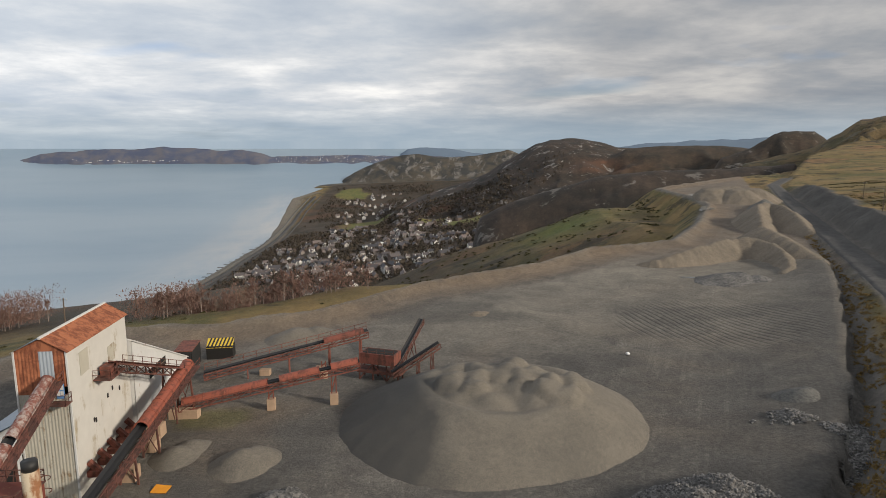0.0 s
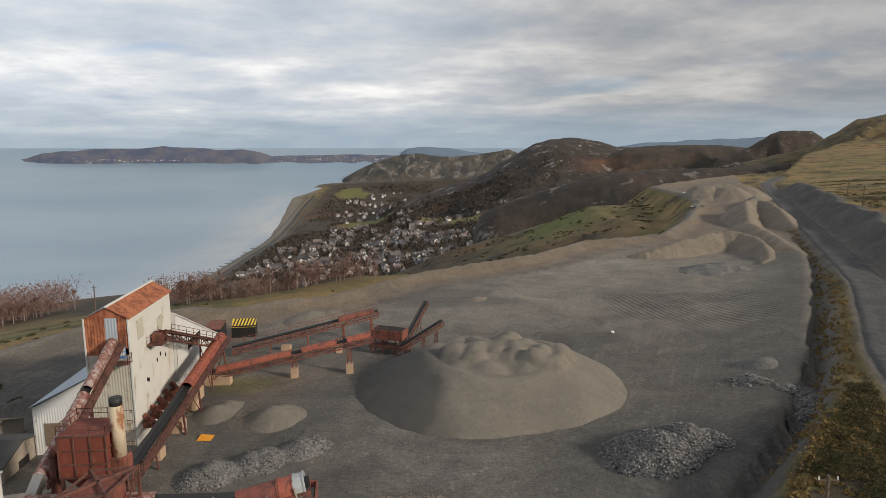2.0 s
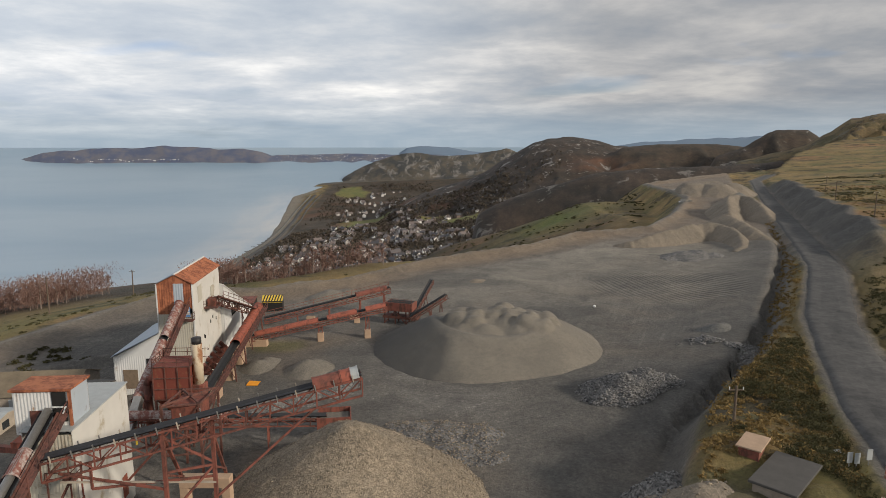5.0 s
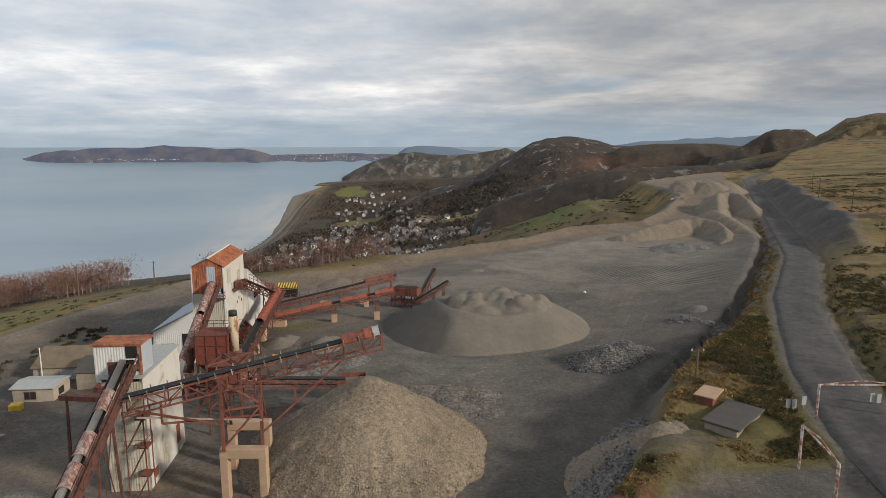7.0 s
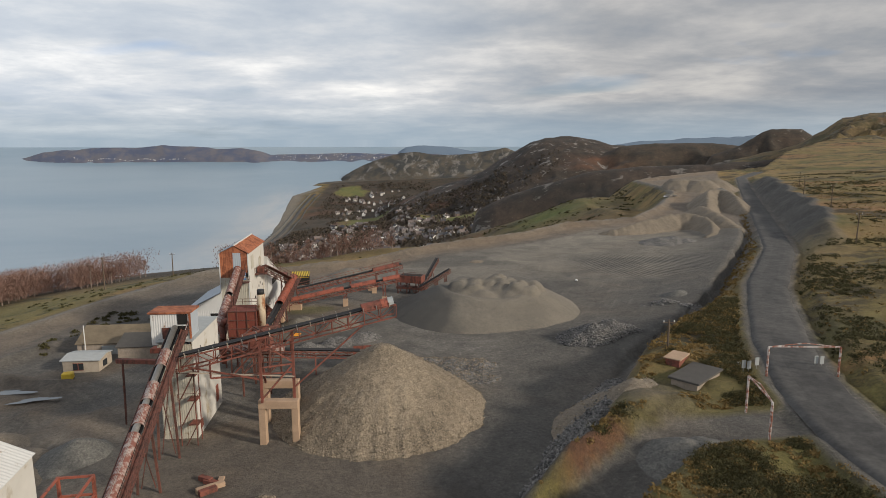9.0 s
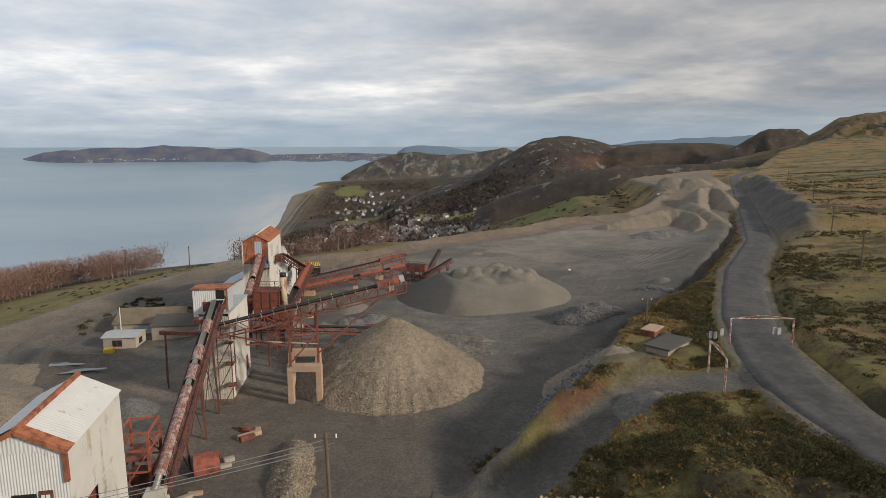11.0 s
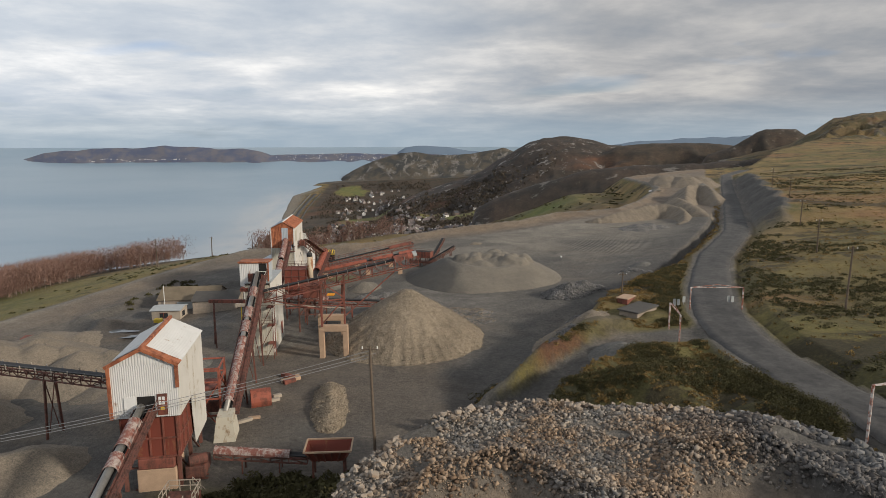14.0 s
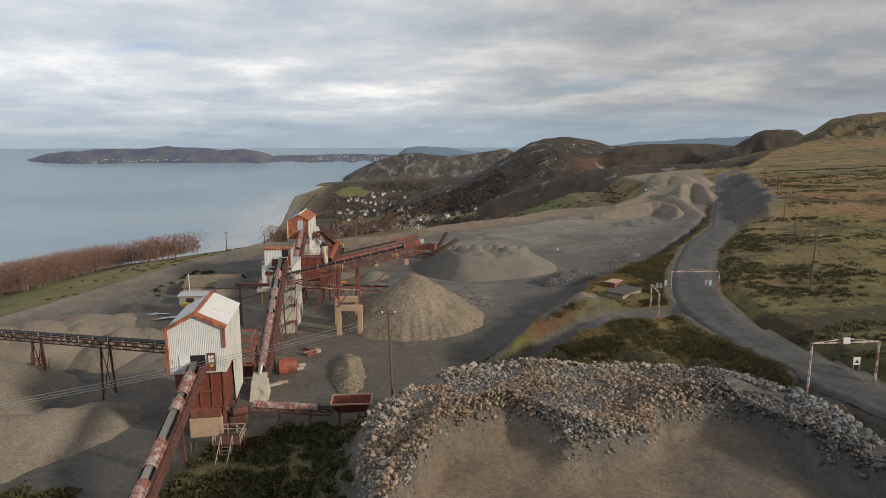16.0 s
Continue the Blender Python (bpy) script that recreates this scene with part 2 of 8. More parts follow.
_k.color(_k.mix(_k.math("MULTIPLY", _k.ramp(_k.noise(0.16, 5, 0.65, 0.5, seed=19), 0.54, 0.62), 0.6), _c, _k.mix(_r, (0.045, 0.047, 0.050), (0.135, 0.140, 0.145))))
# rubble mixes to a darker grey towards +x
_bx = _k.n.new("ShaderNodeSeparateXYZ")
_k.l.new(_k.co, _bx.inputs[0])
_landward_dark = _k.ramp(_k.math("ADD", _k.math("MULTIPLY", _bx.outputs[0], 0.03), _k.math("MULTIPLY", _k.noise(0.1, 4, 0.6, seed=29), 0.5)), 0.80, 1.0)
_k.color(_k.mix(_k.math("MULTIPLY", _landward_dark, 0.75), _k.bsdf.inputs["Base Color"].links[0].from_socket, _k.mix(_r, (0.028, 0.031, 0.034), (0.125, 0.130, 0.135))))
_k.bump(_k.noise(5.0, 5, 0.7), 0.3, 0.02)
M_GORSE = material("gorse_foliage", 0.9)
_k = Nodes(M_GORSE)
_k.color(_k.mix(_k.island(), _k.mix(_k.noise(0.2, 3), (0.020, 0.026, 0.008), (0.066, 0.050, 0.014)), (0.066, 0.060, 0.018)))
M_BRACKEN = material("brown_bracken", 0.95)
_k = Nodes(M_BRACKEN)
_k.color(_k.mix(_k.island(), (0.135, 0.088, 0.028), (0.265, 0.178, 0.062)))
M_TWIG = material("bare_birch_twigs", 0.9)
_k = Nodes(M_TWIG)
_k.color(_k.mix(_k.island(), (0.15, 0.088, 0.068), (0.235, 0.140, 0.110)))
M_BARK = plain("pale_birch_bark", (0.24, 0.19, 0.16), 0.9, 0, 0.3, 3)
M_WOODS = material("winter_woodland", 0.95)
_k = Nodes(M_WOODS)
_k.color(_k.mix(_k.island(), (0.040, 0.034, 0.024), (0.090, 0.068, 0.048)))
M_HOUSEWALL = material("rendered_house_wall", 0.85)
_k = Nodes(M_HOUSEWALL)
_k.color(_k.ramp(_k.random(), 0.35, 0.95, (0.15, 0.115, 0.095), (0.72, 0.70, 0.66)))
M_HOUSEROOF = material("slate_house_roof", 0.7)
_k = Nodes(M_HOUSEROOF)
_k.color(_k.ramp(_k.random(), 0.2, 0.9, (0.055, 0.055, 0.062), (0.16, 0.13, 0.12)))
M_CABLE = plain("grey_cable", (0.25, 0.25, 0.25), 0.6)

# the ground: gravel, tracks and vegetation laid out by the two zone attributes
M_GROUND = material("quarry_ground", 0.95)
k = Nodes(M_GROUND)
veg, vivid, tan, wet_shade = k.attr("zone")
rock, bracken, heath, _far = k.attr("zone_far")
n1, n2, n3 = k.noise(0.035, 6, 0.6), k.noise(0.35, 6, 0.65, 0.3), k.noise(3.5, 5, 0.7)
gravel = k.ramp(k.math("ADD", k.math("MULTIPLY", n1, 0.45), k.math("ADD", k.math("MULTIPLY", n2, 0.35), k.math("MULTIPLY", n3, 0.2))),
                0.38, 0.64, (0.158, 0.144, 0.123), (0.252, 0.232, 0.201))
# damp scuffed patches with soft edges, and paler dusty drifts
gravel = k.mix(k.math("MULTIPLY", k.ramp(k.noise(0.045, 6, 0.6, 0.9, (1, 1.7, 1), seed=11), 0.53, 0.66), 0.55), gravel, (0.092, 0.086, 0.076))
gravel = k.mix(k.math("MULTIPLY", k.ramp(k.noise(0.07, 6, 0.62, 0.7, (0.7, 1.3, 1), seed=21), 0.52, 0.68), 0.5), gravel, (0.36, 0.335, 0.298))
wave = k.n.new("ShaderNodeTexWave")
wave.inputs["Scale"].default_value, wave.inputs["Distortion"].default_value, wave.inputs["Detail Scale"].default_value = 0.24, 3.0, 0.35
wmap = k.n.new("ShaderNodeMapping")
wmap.inputs["Rotation"].default_value = (0, 0, radians(-14))
k.l.new(k.co, wmap.inputs[0])
k.l.new(wmap.outputs[0], wave.inputs["Vector"])
comb_ = k.math("MULTIPLY", k.math("MULTIPLY", k.ramp(wave.outputs["Fac"], 0.55, 0.95), bracken), k.math("SUBTRACT", 1.0, veg, True))
# wheel marks: pairs of lines that wander along the yard
rutmap = k.n.new("ShaderNodeMapping")
rutmap.inputs["Rotation"].default_value = (0, 0, radians(24))
k.l.new(k.co, rutmap.inputs[0])
ruts = k.noise(0.5, 4, 0.5, 0.25, (1.0, 0.035, 1), vec=rutmap.outputs[0], seed=51)
where = k.ramp(k.noise(0.03, 4, 0.55, 0.4, seed=14), 0.47, 0.6)
gravel = k.mix(k.math("MULTIPLY", k.math("MULTIPLY", k.ramp(ruts, 0.58, 0.64), where), 0.4), gravel, (0.37, 0.345, 0.305))
gravel = k.mix(k.math("MULTIPLY", k.math("MULTIPLY", k.ramp(ruts, 0.42, 0.36), where), 0.45), gravel, (0.095, 0.089, 0.080))
speck = k.noise(1.1, 8, 0.78, 0.2, seed=31)
gravel = k.mix(k.math("MULTIPLY", k.ramp(speck, 0.58, 0.68), 0.45), gravel, (0.36, 0.34, 0.31))
gravel = k.mix(k.math("MULTIPLY", k.ramp(speck, 0.42, 0.32), 0.5), gravel, (0.085, 0.081, 0.075))
gravel = k.mix(k.math("MULTIPLY", k.ramp(k.noise(0.02, 6, 0.62, 1.0, seed=41), 0.50, 0.62), 0.35), gravel, (0.215, 0.172, 0.128))
gravel = k.mix(rock, gravel, k.mix(n3, (0.30, 0.27, 0.22), (0.20, 0.185, 0.155)))
gravel = k.mix(k.math("MULTIPLY", comb_, 0.5), gravel, (0.11, 0.104, 0.095))
gravel = k.mix(tan, gravel, k.mix(n2, (0.255, 0.190, 0.128), (0.180, 0.140, 0.102)))
# this zone darkens gravel: damp ground, and shade painted on the banks
gravel = k.mix(k.math("MULTIPLY", wet_shade, 0.78), gravel, k.mix(n3, (0.060, 0.058, 0.055), (0.098, 0.095, 0.089)))
sepg = k.n.new("ShaderNodeSeparateXYZ")
k.l.new(k.co, sepg.inputs[0])
gold = k.ramp(k.math("ADD", k.math("MULTIPLY", sepg.outputs[1], 0.0035), k.math("MULTIPLY", n1, 0.9)), 0.42, 0.86)
moor = k.mix(k.ramp(n1, 0.40, 0.60), k.mix(gold, (0.165, 0.136, 0.042), (0.270, 0.182, 0.068)), k.mix(gold, (0.125, 0.122, 0.032), (0.195, 0.146, 0.050)))
moor = k.mix(k.math("MULTIPLY", k.ramp(k.noise(0.018, 6, 0.62, 0.4, seed=4), 0.48, 0.60), 0.85), moor, (0.090, 0.094, 0.026))
moor = k.mix(k.math("MULTIPLY", k.ramp(k.noise(0.012, 6, 0.66, 0.5, (0.7, 1.5, 1), seed=15), 0.55, 0.63), 0.7), moor, (0.27, 0.135, 0.060))
# heather in ragged drifts that follow the slope
moor = k.mix(k.math("MULTIPLY", k.ramp(k.noise(0.045, 8, 0.72, 0.4, (0.8, 1.15, 1), seed=5), 0.525, 0.58), 0.85), moor, (0.034, 0.029, 0.013))
moor = k.mix(k.math("MULTIPLY", k.ramp(n3, 0.45, 0.75), 0.30), moor, (0.22, 0.155, 0.064))
moor = k.mix(vivid, moor, k.mix(n2, (0.110, 0.140, 0.030), (0.165, 0.178, 0.044)))
moor = k.mix(heath, moor, k.mix(k.ramp(k.noise(0.02, 7, 0.7), 0.4, 0.62), (0.064, 0.046, 0.034), (0.026, 0.023, 0.019)))
moor = k.mix(bracken, moor, k.mix(n2, (0.20, 0.085, 0.042), (0.125, 0.062, 0.034)))
scree = k.math("MAXIMUM", k.ramp(k.noise(0.018, 9, 0.72, 0.6, (1, 1, 0.35)), 0.575, 0.61), k.ramp(k.noise(0.045, 7, 0.72, 0.4, (1, 1, 0.3), seed=8), 0.61, 0.66))
moor = k.mix(k.math("MULTIPLY", rock, scree), moor, k.mix(n3, (0.36, 0.335, 0.305), (0.20, 0.185, 0.168)))
col = k.mix(veg, gravel, moor)
grain = k.ramp(k.noise(2.0, 9, 0.8, seed=61), 0.36, 0.64, (0.57, 0.57, 0.57), (1.12, 1.12, 1.12))
drift = k.ramp(k.noise(0.16, 7, 0.68, 0.8, seed=71), 0.38, 0.62, (0.82, 0.82, 0.83), (1.16, 1.155, 1.14))
col = k.mix(1.0, k.mix(1.0, col, grain, "MULTIPLY"), drift, "MULTIPLY")
k.color(col)
k.bump(k.math("ADD", k.math("MULTIPLY", n2, 0.5), k.math("ADD", k.math("MULTIPLY", n3, 0.8), k.math("ADD", k.math("MULTIPLY", speck, 0.7), k.math("MULTIPLY", comb_, -1.2)))), 0.8, 0.3)

# the coast across the bay; its blue-grey distance haze is painted into the colour
M_FAR = material("far_coast", 0.95)
k = Nodes(M_FAR)
rock, _b1, heath, away = k.attr("zone_far")
f1 = k.noise(0.012, 8, 0.66, 0.3, (1, 1, 1.6))
near_c = k.mix(k.ramp(f1, 0.40, 0.60), (0.044, 0.046, 0.046), (0.098, 0.084, 0.064))
near_c = k.mix(k.math("MULTIPLY", rock, k.ramp(k.noise(0.02, 9, 0.7, 0.6, (1, 1, 0.5), seed=3), 0.53, 0.60)), near_c, (0.19, 0.178, 0.165))
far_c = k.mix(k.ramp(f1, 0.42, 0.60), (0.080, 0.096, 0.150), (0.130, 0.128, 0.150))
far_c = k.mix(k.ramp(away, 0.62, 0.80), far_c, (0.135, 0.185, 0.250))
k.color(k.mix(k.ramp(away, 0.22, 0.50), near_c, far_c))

M_ROAD = material("dusty_haul_road", 0.9)
k = Nodes(M_ROAD)
across, alongr, _b, _a2 = k.attr("lane")
base_ = k.mix(k.ramp(k.noise(0.25, 6, 0.65, 0.3), 0.35, 0.65), (0.072, 0.071, 0.070), (0.128, 0.125, 0.118))
wheel = k.math("MULTIPLY", k.ramp(across, 0.55, 0.72), k.ramp(across, 0.98, 0.86))
base_ = k.mix(k.math("MULTIPLY", wheel, k.ramp(k.noise(0.4, 5, 0.65), 0.35, 0.6)), base_, (0.185, 0.175, 0.16))
mid_ = k.math("MULTIPLY", k.ramp(across, 0.35, 0.1), k.ramp(k.noise(0.12, 5, 0.6, seed=3), 0.4, 0.6))
base_ = k.mix(k.math("MULTIPLY", mid_, 0.5), base_, (0.15, 0.145, 0.135))
base_ = k.mix(k.math("MULTIPLY", k.ramp(k.noise(0.06, 6, 0.62, 0.5, (1, 0.6, 1), seed=9), 0.5, 0.64), 0.5), base_, (0.195, 0.185, 0.17))
edge_ = k.ramp(k.math("ADD", across, k.math("MULTIPLY", k.noise(0.5, 6, 0.7, seed=17), 0.35)), 1.02, 1.10)
base_ = k.mix(edge_, base_, k.mix(k.noise(1.5, 6, 0.7), (0.12, 0.10, 0.075), (0.24, 0.215, 0.18)))
base_ = k.mix(1.0, base_, k.ramp(k.noise(0.8, 9, 0.78, 0.3, seed=61), 0.36, 0.64, (0.38, 0.38, 0.39), (0.74, 0.74, 0.75)), "MULTIPLY")
k.color(base_)
k.bump(k.noise(4, 5, 0.7), 0.4, 0.05)

M_SEA = material("calm_sea", 0.32)
k = Nodes(M_SEA)
silt, _g, _b, _a2 = k.attr("shore")
sea_c = k.mix(k.ramp(k.noise(0.0016, 5, 0.6, 0.4, (0.35, 1, 1)), 0.4, 0.62), (0.185, 0.275, 0.355), (0.255, 0.335, 0.400))
k.color(k.mix(k.math("MULTIPLY", silt, k.ramp(k.noise(0.006, 6, 0.65, 0.4, (1, 0.4, 1)), 0.3, 0.7)), sea_c, (0.50, 0.48, 0.45)))
k.bump(k.noise(0.05, 5, 0.65), 0.25, 1.0)


# ---- helpers for meshes ----
def finish(name, bm, mat, smooth=False):
    me = bpy.data.meshes.new(name)
    bm.normal_update()
    bm.to_mesh(me)
    bm.free()
    if mat:
        me.materials.append(mat)
    if smooth:
        me.polygons.foreach_set("use_smooth", [True] * len(me.polygons))
    return me


def part(name, bm, mat, parent=None, label="", smooth=False):
    """Links a bmesh as one mesh object, under a thing or a part."""
    ob = new(name, finish(name, bm, mat, smooth))
    ob.parent = parent
    if label:
        ob["label"] = label
    return ob


def thing(name, label, category, at=(0, 0, 0), yaw=0.0, group="", kind=""):
    """An Empty at the base of a thing, for its parts."""
    e = new(name)
    e.empty_display_size = 0.3
    e.matrix_basis = pose(*at, 0, 0, yaw)
    return tagged(e, label, category, group, kind)


def box(bm, lo, hi, bevel=0.0):
    """An upright box between two corners."""
    x0, y0, z0 = lo
    x1, y1, z1 = hi
    v = [bm.verts.new(p) for p in ((x0, y0, z0), (x1, y0, z0), (x1, y1, z0), (x0, y1, z0),
                                   (x0, y0, z1), (x1, y0, z1), (x1, y1, z1), (x0, y1, z1))]
    fs = [bm.faces.new([v[i] for i in f]) for f in ((3, 2, 1, 0), (4, 5, 6, 7), (0, 1, 5, 4), (1, 2, 6, 5), (2, 3, 7, 6), (3, 0, 4, 7))]
    if bevel:
        es = list({e for f in fs for e in f.edges})
        bmesh.ops.bevel(bm, geom=es, offset=bevel, segments=1, affect="EDGES")
    return v


def frame_of(a, b):
    """Unit axes along a to b: sideways (level), upwards and along."""
    a, b = Vector(a), Vector(b)
    d = (b - a).normalized()
    s = d.cross(Vector((0, 0, 1)))
    s = s.normalized() if s.length > 1e-4 else Vector((1, 0, 0))
    return s, s.cross(d).normalized(), d


def bar(bm, a, b, w=0.12, h=None):
    """A square bar from a to b."""
    h = h or w
    a, b = Vector(a), Vector(b)
    s, u, d = frame_of(a, b)
    v = []
    for p in (a, b):
        for i, j in ((-1, -1), (1, -1), (1, 1), (-1, 1)):
            v.append(bm.verts.new(p + s * (i * w / 2) + u * (j * h / 2)))
    for f in ((3, 2, 1, 0), (4, 5, 6, 7), (0, 1, 5, 4), (1, 2, 6, 5), (2, 3, 7, 6), (3, 0, 4, 7)):
        bm.faces.new([v[i] for i in f])


def tube(bm, a, b, r, r2=None, n=12, caps=True):
    """A round bar or cone frustum from a to b."""
    r2 = r if r2 is None else r2
    a, b = Vector(a), Vector(b)
    s, u, d = frame_of(a, b)
    rings = []
    for p, q in ((a, r), (b, r2)):
        rings.append([bm.verts.new(p + s * (q * math.cos(2 * math.pi * i / n)) + u * (q * math.sin(2 * math.pi * i / n))) for i in range(n)])
    for i in range(n):
        bm.faces.new((rings[0][i], rings[0][(i + 1) % n], rings[1][(i + 1) % n], rings[1][i]))
    if caps:
        bm.faces.new(rings[0][::-1])
        bm.faces.new(rings[1])


def half_cover(bm, a, b, r, up0=0.0, n=8, thick=0.06):
    """A curved cover sheet over a belt from a to b."""
    a, b = Vector(a), Vector(b)
    s, u, d = frame_of(a, b)
    for p0, p1 in ((a, b),):
        outer, inner = [], []
        for p in (p0, p1):
            outer.append([bm.verts.new(p + s * (r * math.cos(math.pi * i / n)) + u * (up0 + r * math.sin(math.pi * i / n))) for i in range(n + 1)])
            q = r - thick
            inner.append([bm.verts.new(p + s * (q * math.cos(math.pi * i / n)) + u * (up0 + q * math.sin(math.pi * i / n))) for i in range(n + 1)])
        for i in range(n):
            bm.faces.new((outer[0][i], outer[1][i], outer[1][i + 1], outer[0][i + 1]))
            bm.faces.new((inner[0][i + 1], inner[1][i + 1], inner[1][i], inner[0][i]))
            for e in (0, 1):
                f = (outer[e][i], outer[e][i + 1], inner[e][i + 1], inner[e][i])
                bm.faces.new(f if e == 0 else f[::-1])


def sheet(bm, o, along, up, pitch=0.3, depth=0.05, thick=0.05):
    """A corrugated sheet: from o, by the vector along and the vector up; ribs run along up."""
    o, along, up = Vector(o), Vector(along), Vector(up)
    nrm = along.cross(up).normalized()
    n = max(2, int(along.length / (pitch / 2)))
    lo, hi, lob, hib = [], [], [], []
    for i in range(n + 1):
        f = i / n
        q = nrm * (depth if i % 2 else 0.0)
        lo.append(bm.verts.new(o + along * f + q))
        hi.append(bm.verts.new(o + along * f + up + q))
    back = [bm.verts.new(o - nrm * thick), bm.verts.new(o + along - nrm * thick), bm.verts.new(o + along + up - nrm * thick), bm.verts.new(o + up - nrm * thick)]
    for i in range(n):
        bm.faces.new((lo[i], lo[i + 1], hi[i + 1], hi[i]))
    bm.faces.new(back[::-1])


def poly_sheet(bm, pts, thick):
    """A flat panel of the given outline, thickened against its normal."""
    pts = [Vector(p) for p in pts]
    nrm = (pts[1] - pts[0]).cross(pts[2] - pts[0]).normalized()
    a = [bm.verts.new(p) for p in pts]
    b = [bm.verts.new(p - nrm * thick) for p in pts]
    bm.faces.new(a)
    bm.faces.new(b[::-1])
    n = len(pts)
    for i in range(n):
        bm.faces.new((a[i], b[i], b[(i + 1) % n], a[(i + 1) % n]))


def lattice(bm, a, b, side, drop, n, w=0.10, chord=0.14, posts=True):
    """A lattice girder in one plane: chords from a to b and below it, with posts and diagonals."""
    a, b = Vector(a) + Vector(side), Vector(b) + Vector(side)
    dv = Vector((0, 0, -drop))
    bar(bm, a, b, chord)
    bar(bm, a + dv, b + dv, chord)
    for i in range(n + 1):
        p = a.lerp(b, i / n)
        if posts:
            bar(bm, p, p + dv, w)
        if i < n:
            q = a.lerp(b, (i + 1) / n)
            bar(bm, *((p, q + dv) if i % 2 else (p + dv, q)), w)


# ---- lie of the land ----
def smooth(e0, e1, v):
    t = np.clip((v - e0) / (e1 - e0), 0, 1)
    return t * t * (3 - 2 * t)


def path_distance(P, X, Y):
    """Signed distance to a polyline (positive on its left) and the fraction along it."""
    best = np.full(X.shape, 1e9)
    sign, frac = np.ones(X.shape), np.zeros(X.shape)
    seg = [math.dist(P[i], P[i + 1]) for i in range(len(P) - 1)]
    total, run = sum(seg), 0.0
    for i in range(len(P) - 1):
        ax, ay = P[i]
        dx, dy = P[i + 1][0] - ax, P[i + 1][1] - ay
        t = ((X - ax) * dx + (Y - ay) * dy) / (seg[i] ** 2)
        tc_ = np.clip(t, 0, 1)
        d = np.hypot(X - ax - tc_ * dx, Y - ay - tc_ * dy)
        near = d < best
        best = np.where(near, d, best)
        sign = np.where(near, np.where(dx * (Y - ay) - dy * (X - ax) >= 0, 1.0, -1.0), sign)
        frac = np.where(near, (run + tc_ * seg[i]) / total, frac)
        run += seg[i]
    return best * sign, frac


_rng = np.random.default_rng(5)
_perm = _rng.random((64, 64))


def vnoise(X, Y, s):
    """Smooth lattice noise, -1 to 1."""
    x, y = X / s, Y / s
    i, j = np.floor(x).astype(int), np.floor(y).astype(int)
    u, v = x - i, y - j
    u, v = u * u * (3 - 2 * u), v * v * (3 - 2 * v)
    g = lambda a, b: _perm[a % 64, b % 64]
    return 2 * ((g(i, j) * (1 - u) + g(i + 1, j) * u) * (1 - v) + (g(i, j + 1) * (1 - u) + g(i + 1, j + 1) * u) * v) - 1


def fbm(X, Y, s, octaves=4):
    r, a = 0, 1.0
    for o in range(octaves):
        r = r + a * vnoise(X + 37.1 * o, Y - 19.7 * o, s / 2 ** o)
        a *= 0.5
    return r


RIM = [(-112, -30), (-104, 10), (-97, 35), (-92, 50), (-87, 66), (-80, 84), (-72, 101), (-64, 112), (-50, 114.5), (-42, 115), (-32, 121),
       (-26, 125), (-16.5, 133.5), (-4, 148.5), (9.5, 157), (27, 170), (46, 190.5), (76, 204), (100, 244), (129, 305), (136, 342), (141, 414), (190, 470), (300, 600)]
ROAD = [(58, -70), (46.5, -45), (39.8, -26), (37.6, -13), (36.6, 2), (39.5, 19), (46.5, 38), (61, 70), (87.5, 115), (101, 145), (125, 199), (164, 290), (188, 345), (238, 457), (295, 545)]
EDGE = [(-3, -4), (4, 6), (11.6, 17), (19, 30), (25, 42), (40, 58.5), (53.5, 78), (74, 113), (93, 147), (112, 190), (148, 275), (172, 340), (205, 420)]
RAMP = [(36, 10.5), (29, 10.2), (23.5, 10.2), (19.2, 8.2), (13.8, 3), (8, -3), (1, -8), (-7, -14)]
HOLLOW_X = (-14, -10, -7, -5.4, 1, 5.5, 9, 13, 15.6, 20, 24, 26, 31, 36)
HOLLOW_Y = (-60, -50, -42, -35.5, -33, -38.0, -38.5, -37, -32, -31.5, -31.5, -41, -50, -60)
EYE_X, EYE_Y, EYE_Z, SEA = -2.5, -45.0, 35.0, -303.0
NEAR_END, ROOM = 2000.0, 2100.0
D_HORIZON = 33000.0


def squeeze(D):
    """Depth at which something that lies D away is built: true up to 2 km, then drawn in so that 33 km ends at 3.97 km."""
    return D if D <= NEAR_END else NEAR_END + (D - NEAR_END) / (1 + (D - NEAR_END) / ROOM)


def sea_level(Y):
    depth = np.maximum(Y - EYE_Y, 1.0)
    e = np.clip(depth - NEAR_END, 0, 1968)
    D = np.where(depth <= NEAR_END, depth, NEAR_END + e / (1 - e / ROOM))
    return EYE_Z - (EYE_Z - SEA) * depth / D


def shoreline(Y):
    return np.interp(Y, (500, 2000, 2455, 2955, 3160, 3400), (-596, -602, -645, -705, -600, -500))


def floor_height(X, Y):
    z = 0.5 + 0.015 * X + 0.008 * (Y - 60)
    z = np.clip(z, -1.2, 5.0) - 1.3 * smooth(-38, -60, X) * smooth(110, 60, Y)
    return z + 0.12 * fbm(X, Y, 14, 4)


# ridge lines of the far hills: depth, half thickness in front and behind, and (screen bearing, slope of the sight line) pairs
def bearing(px):
    return (px - 784) / 1120.0


def rise(py):
    return (252 - py) / 1120.0


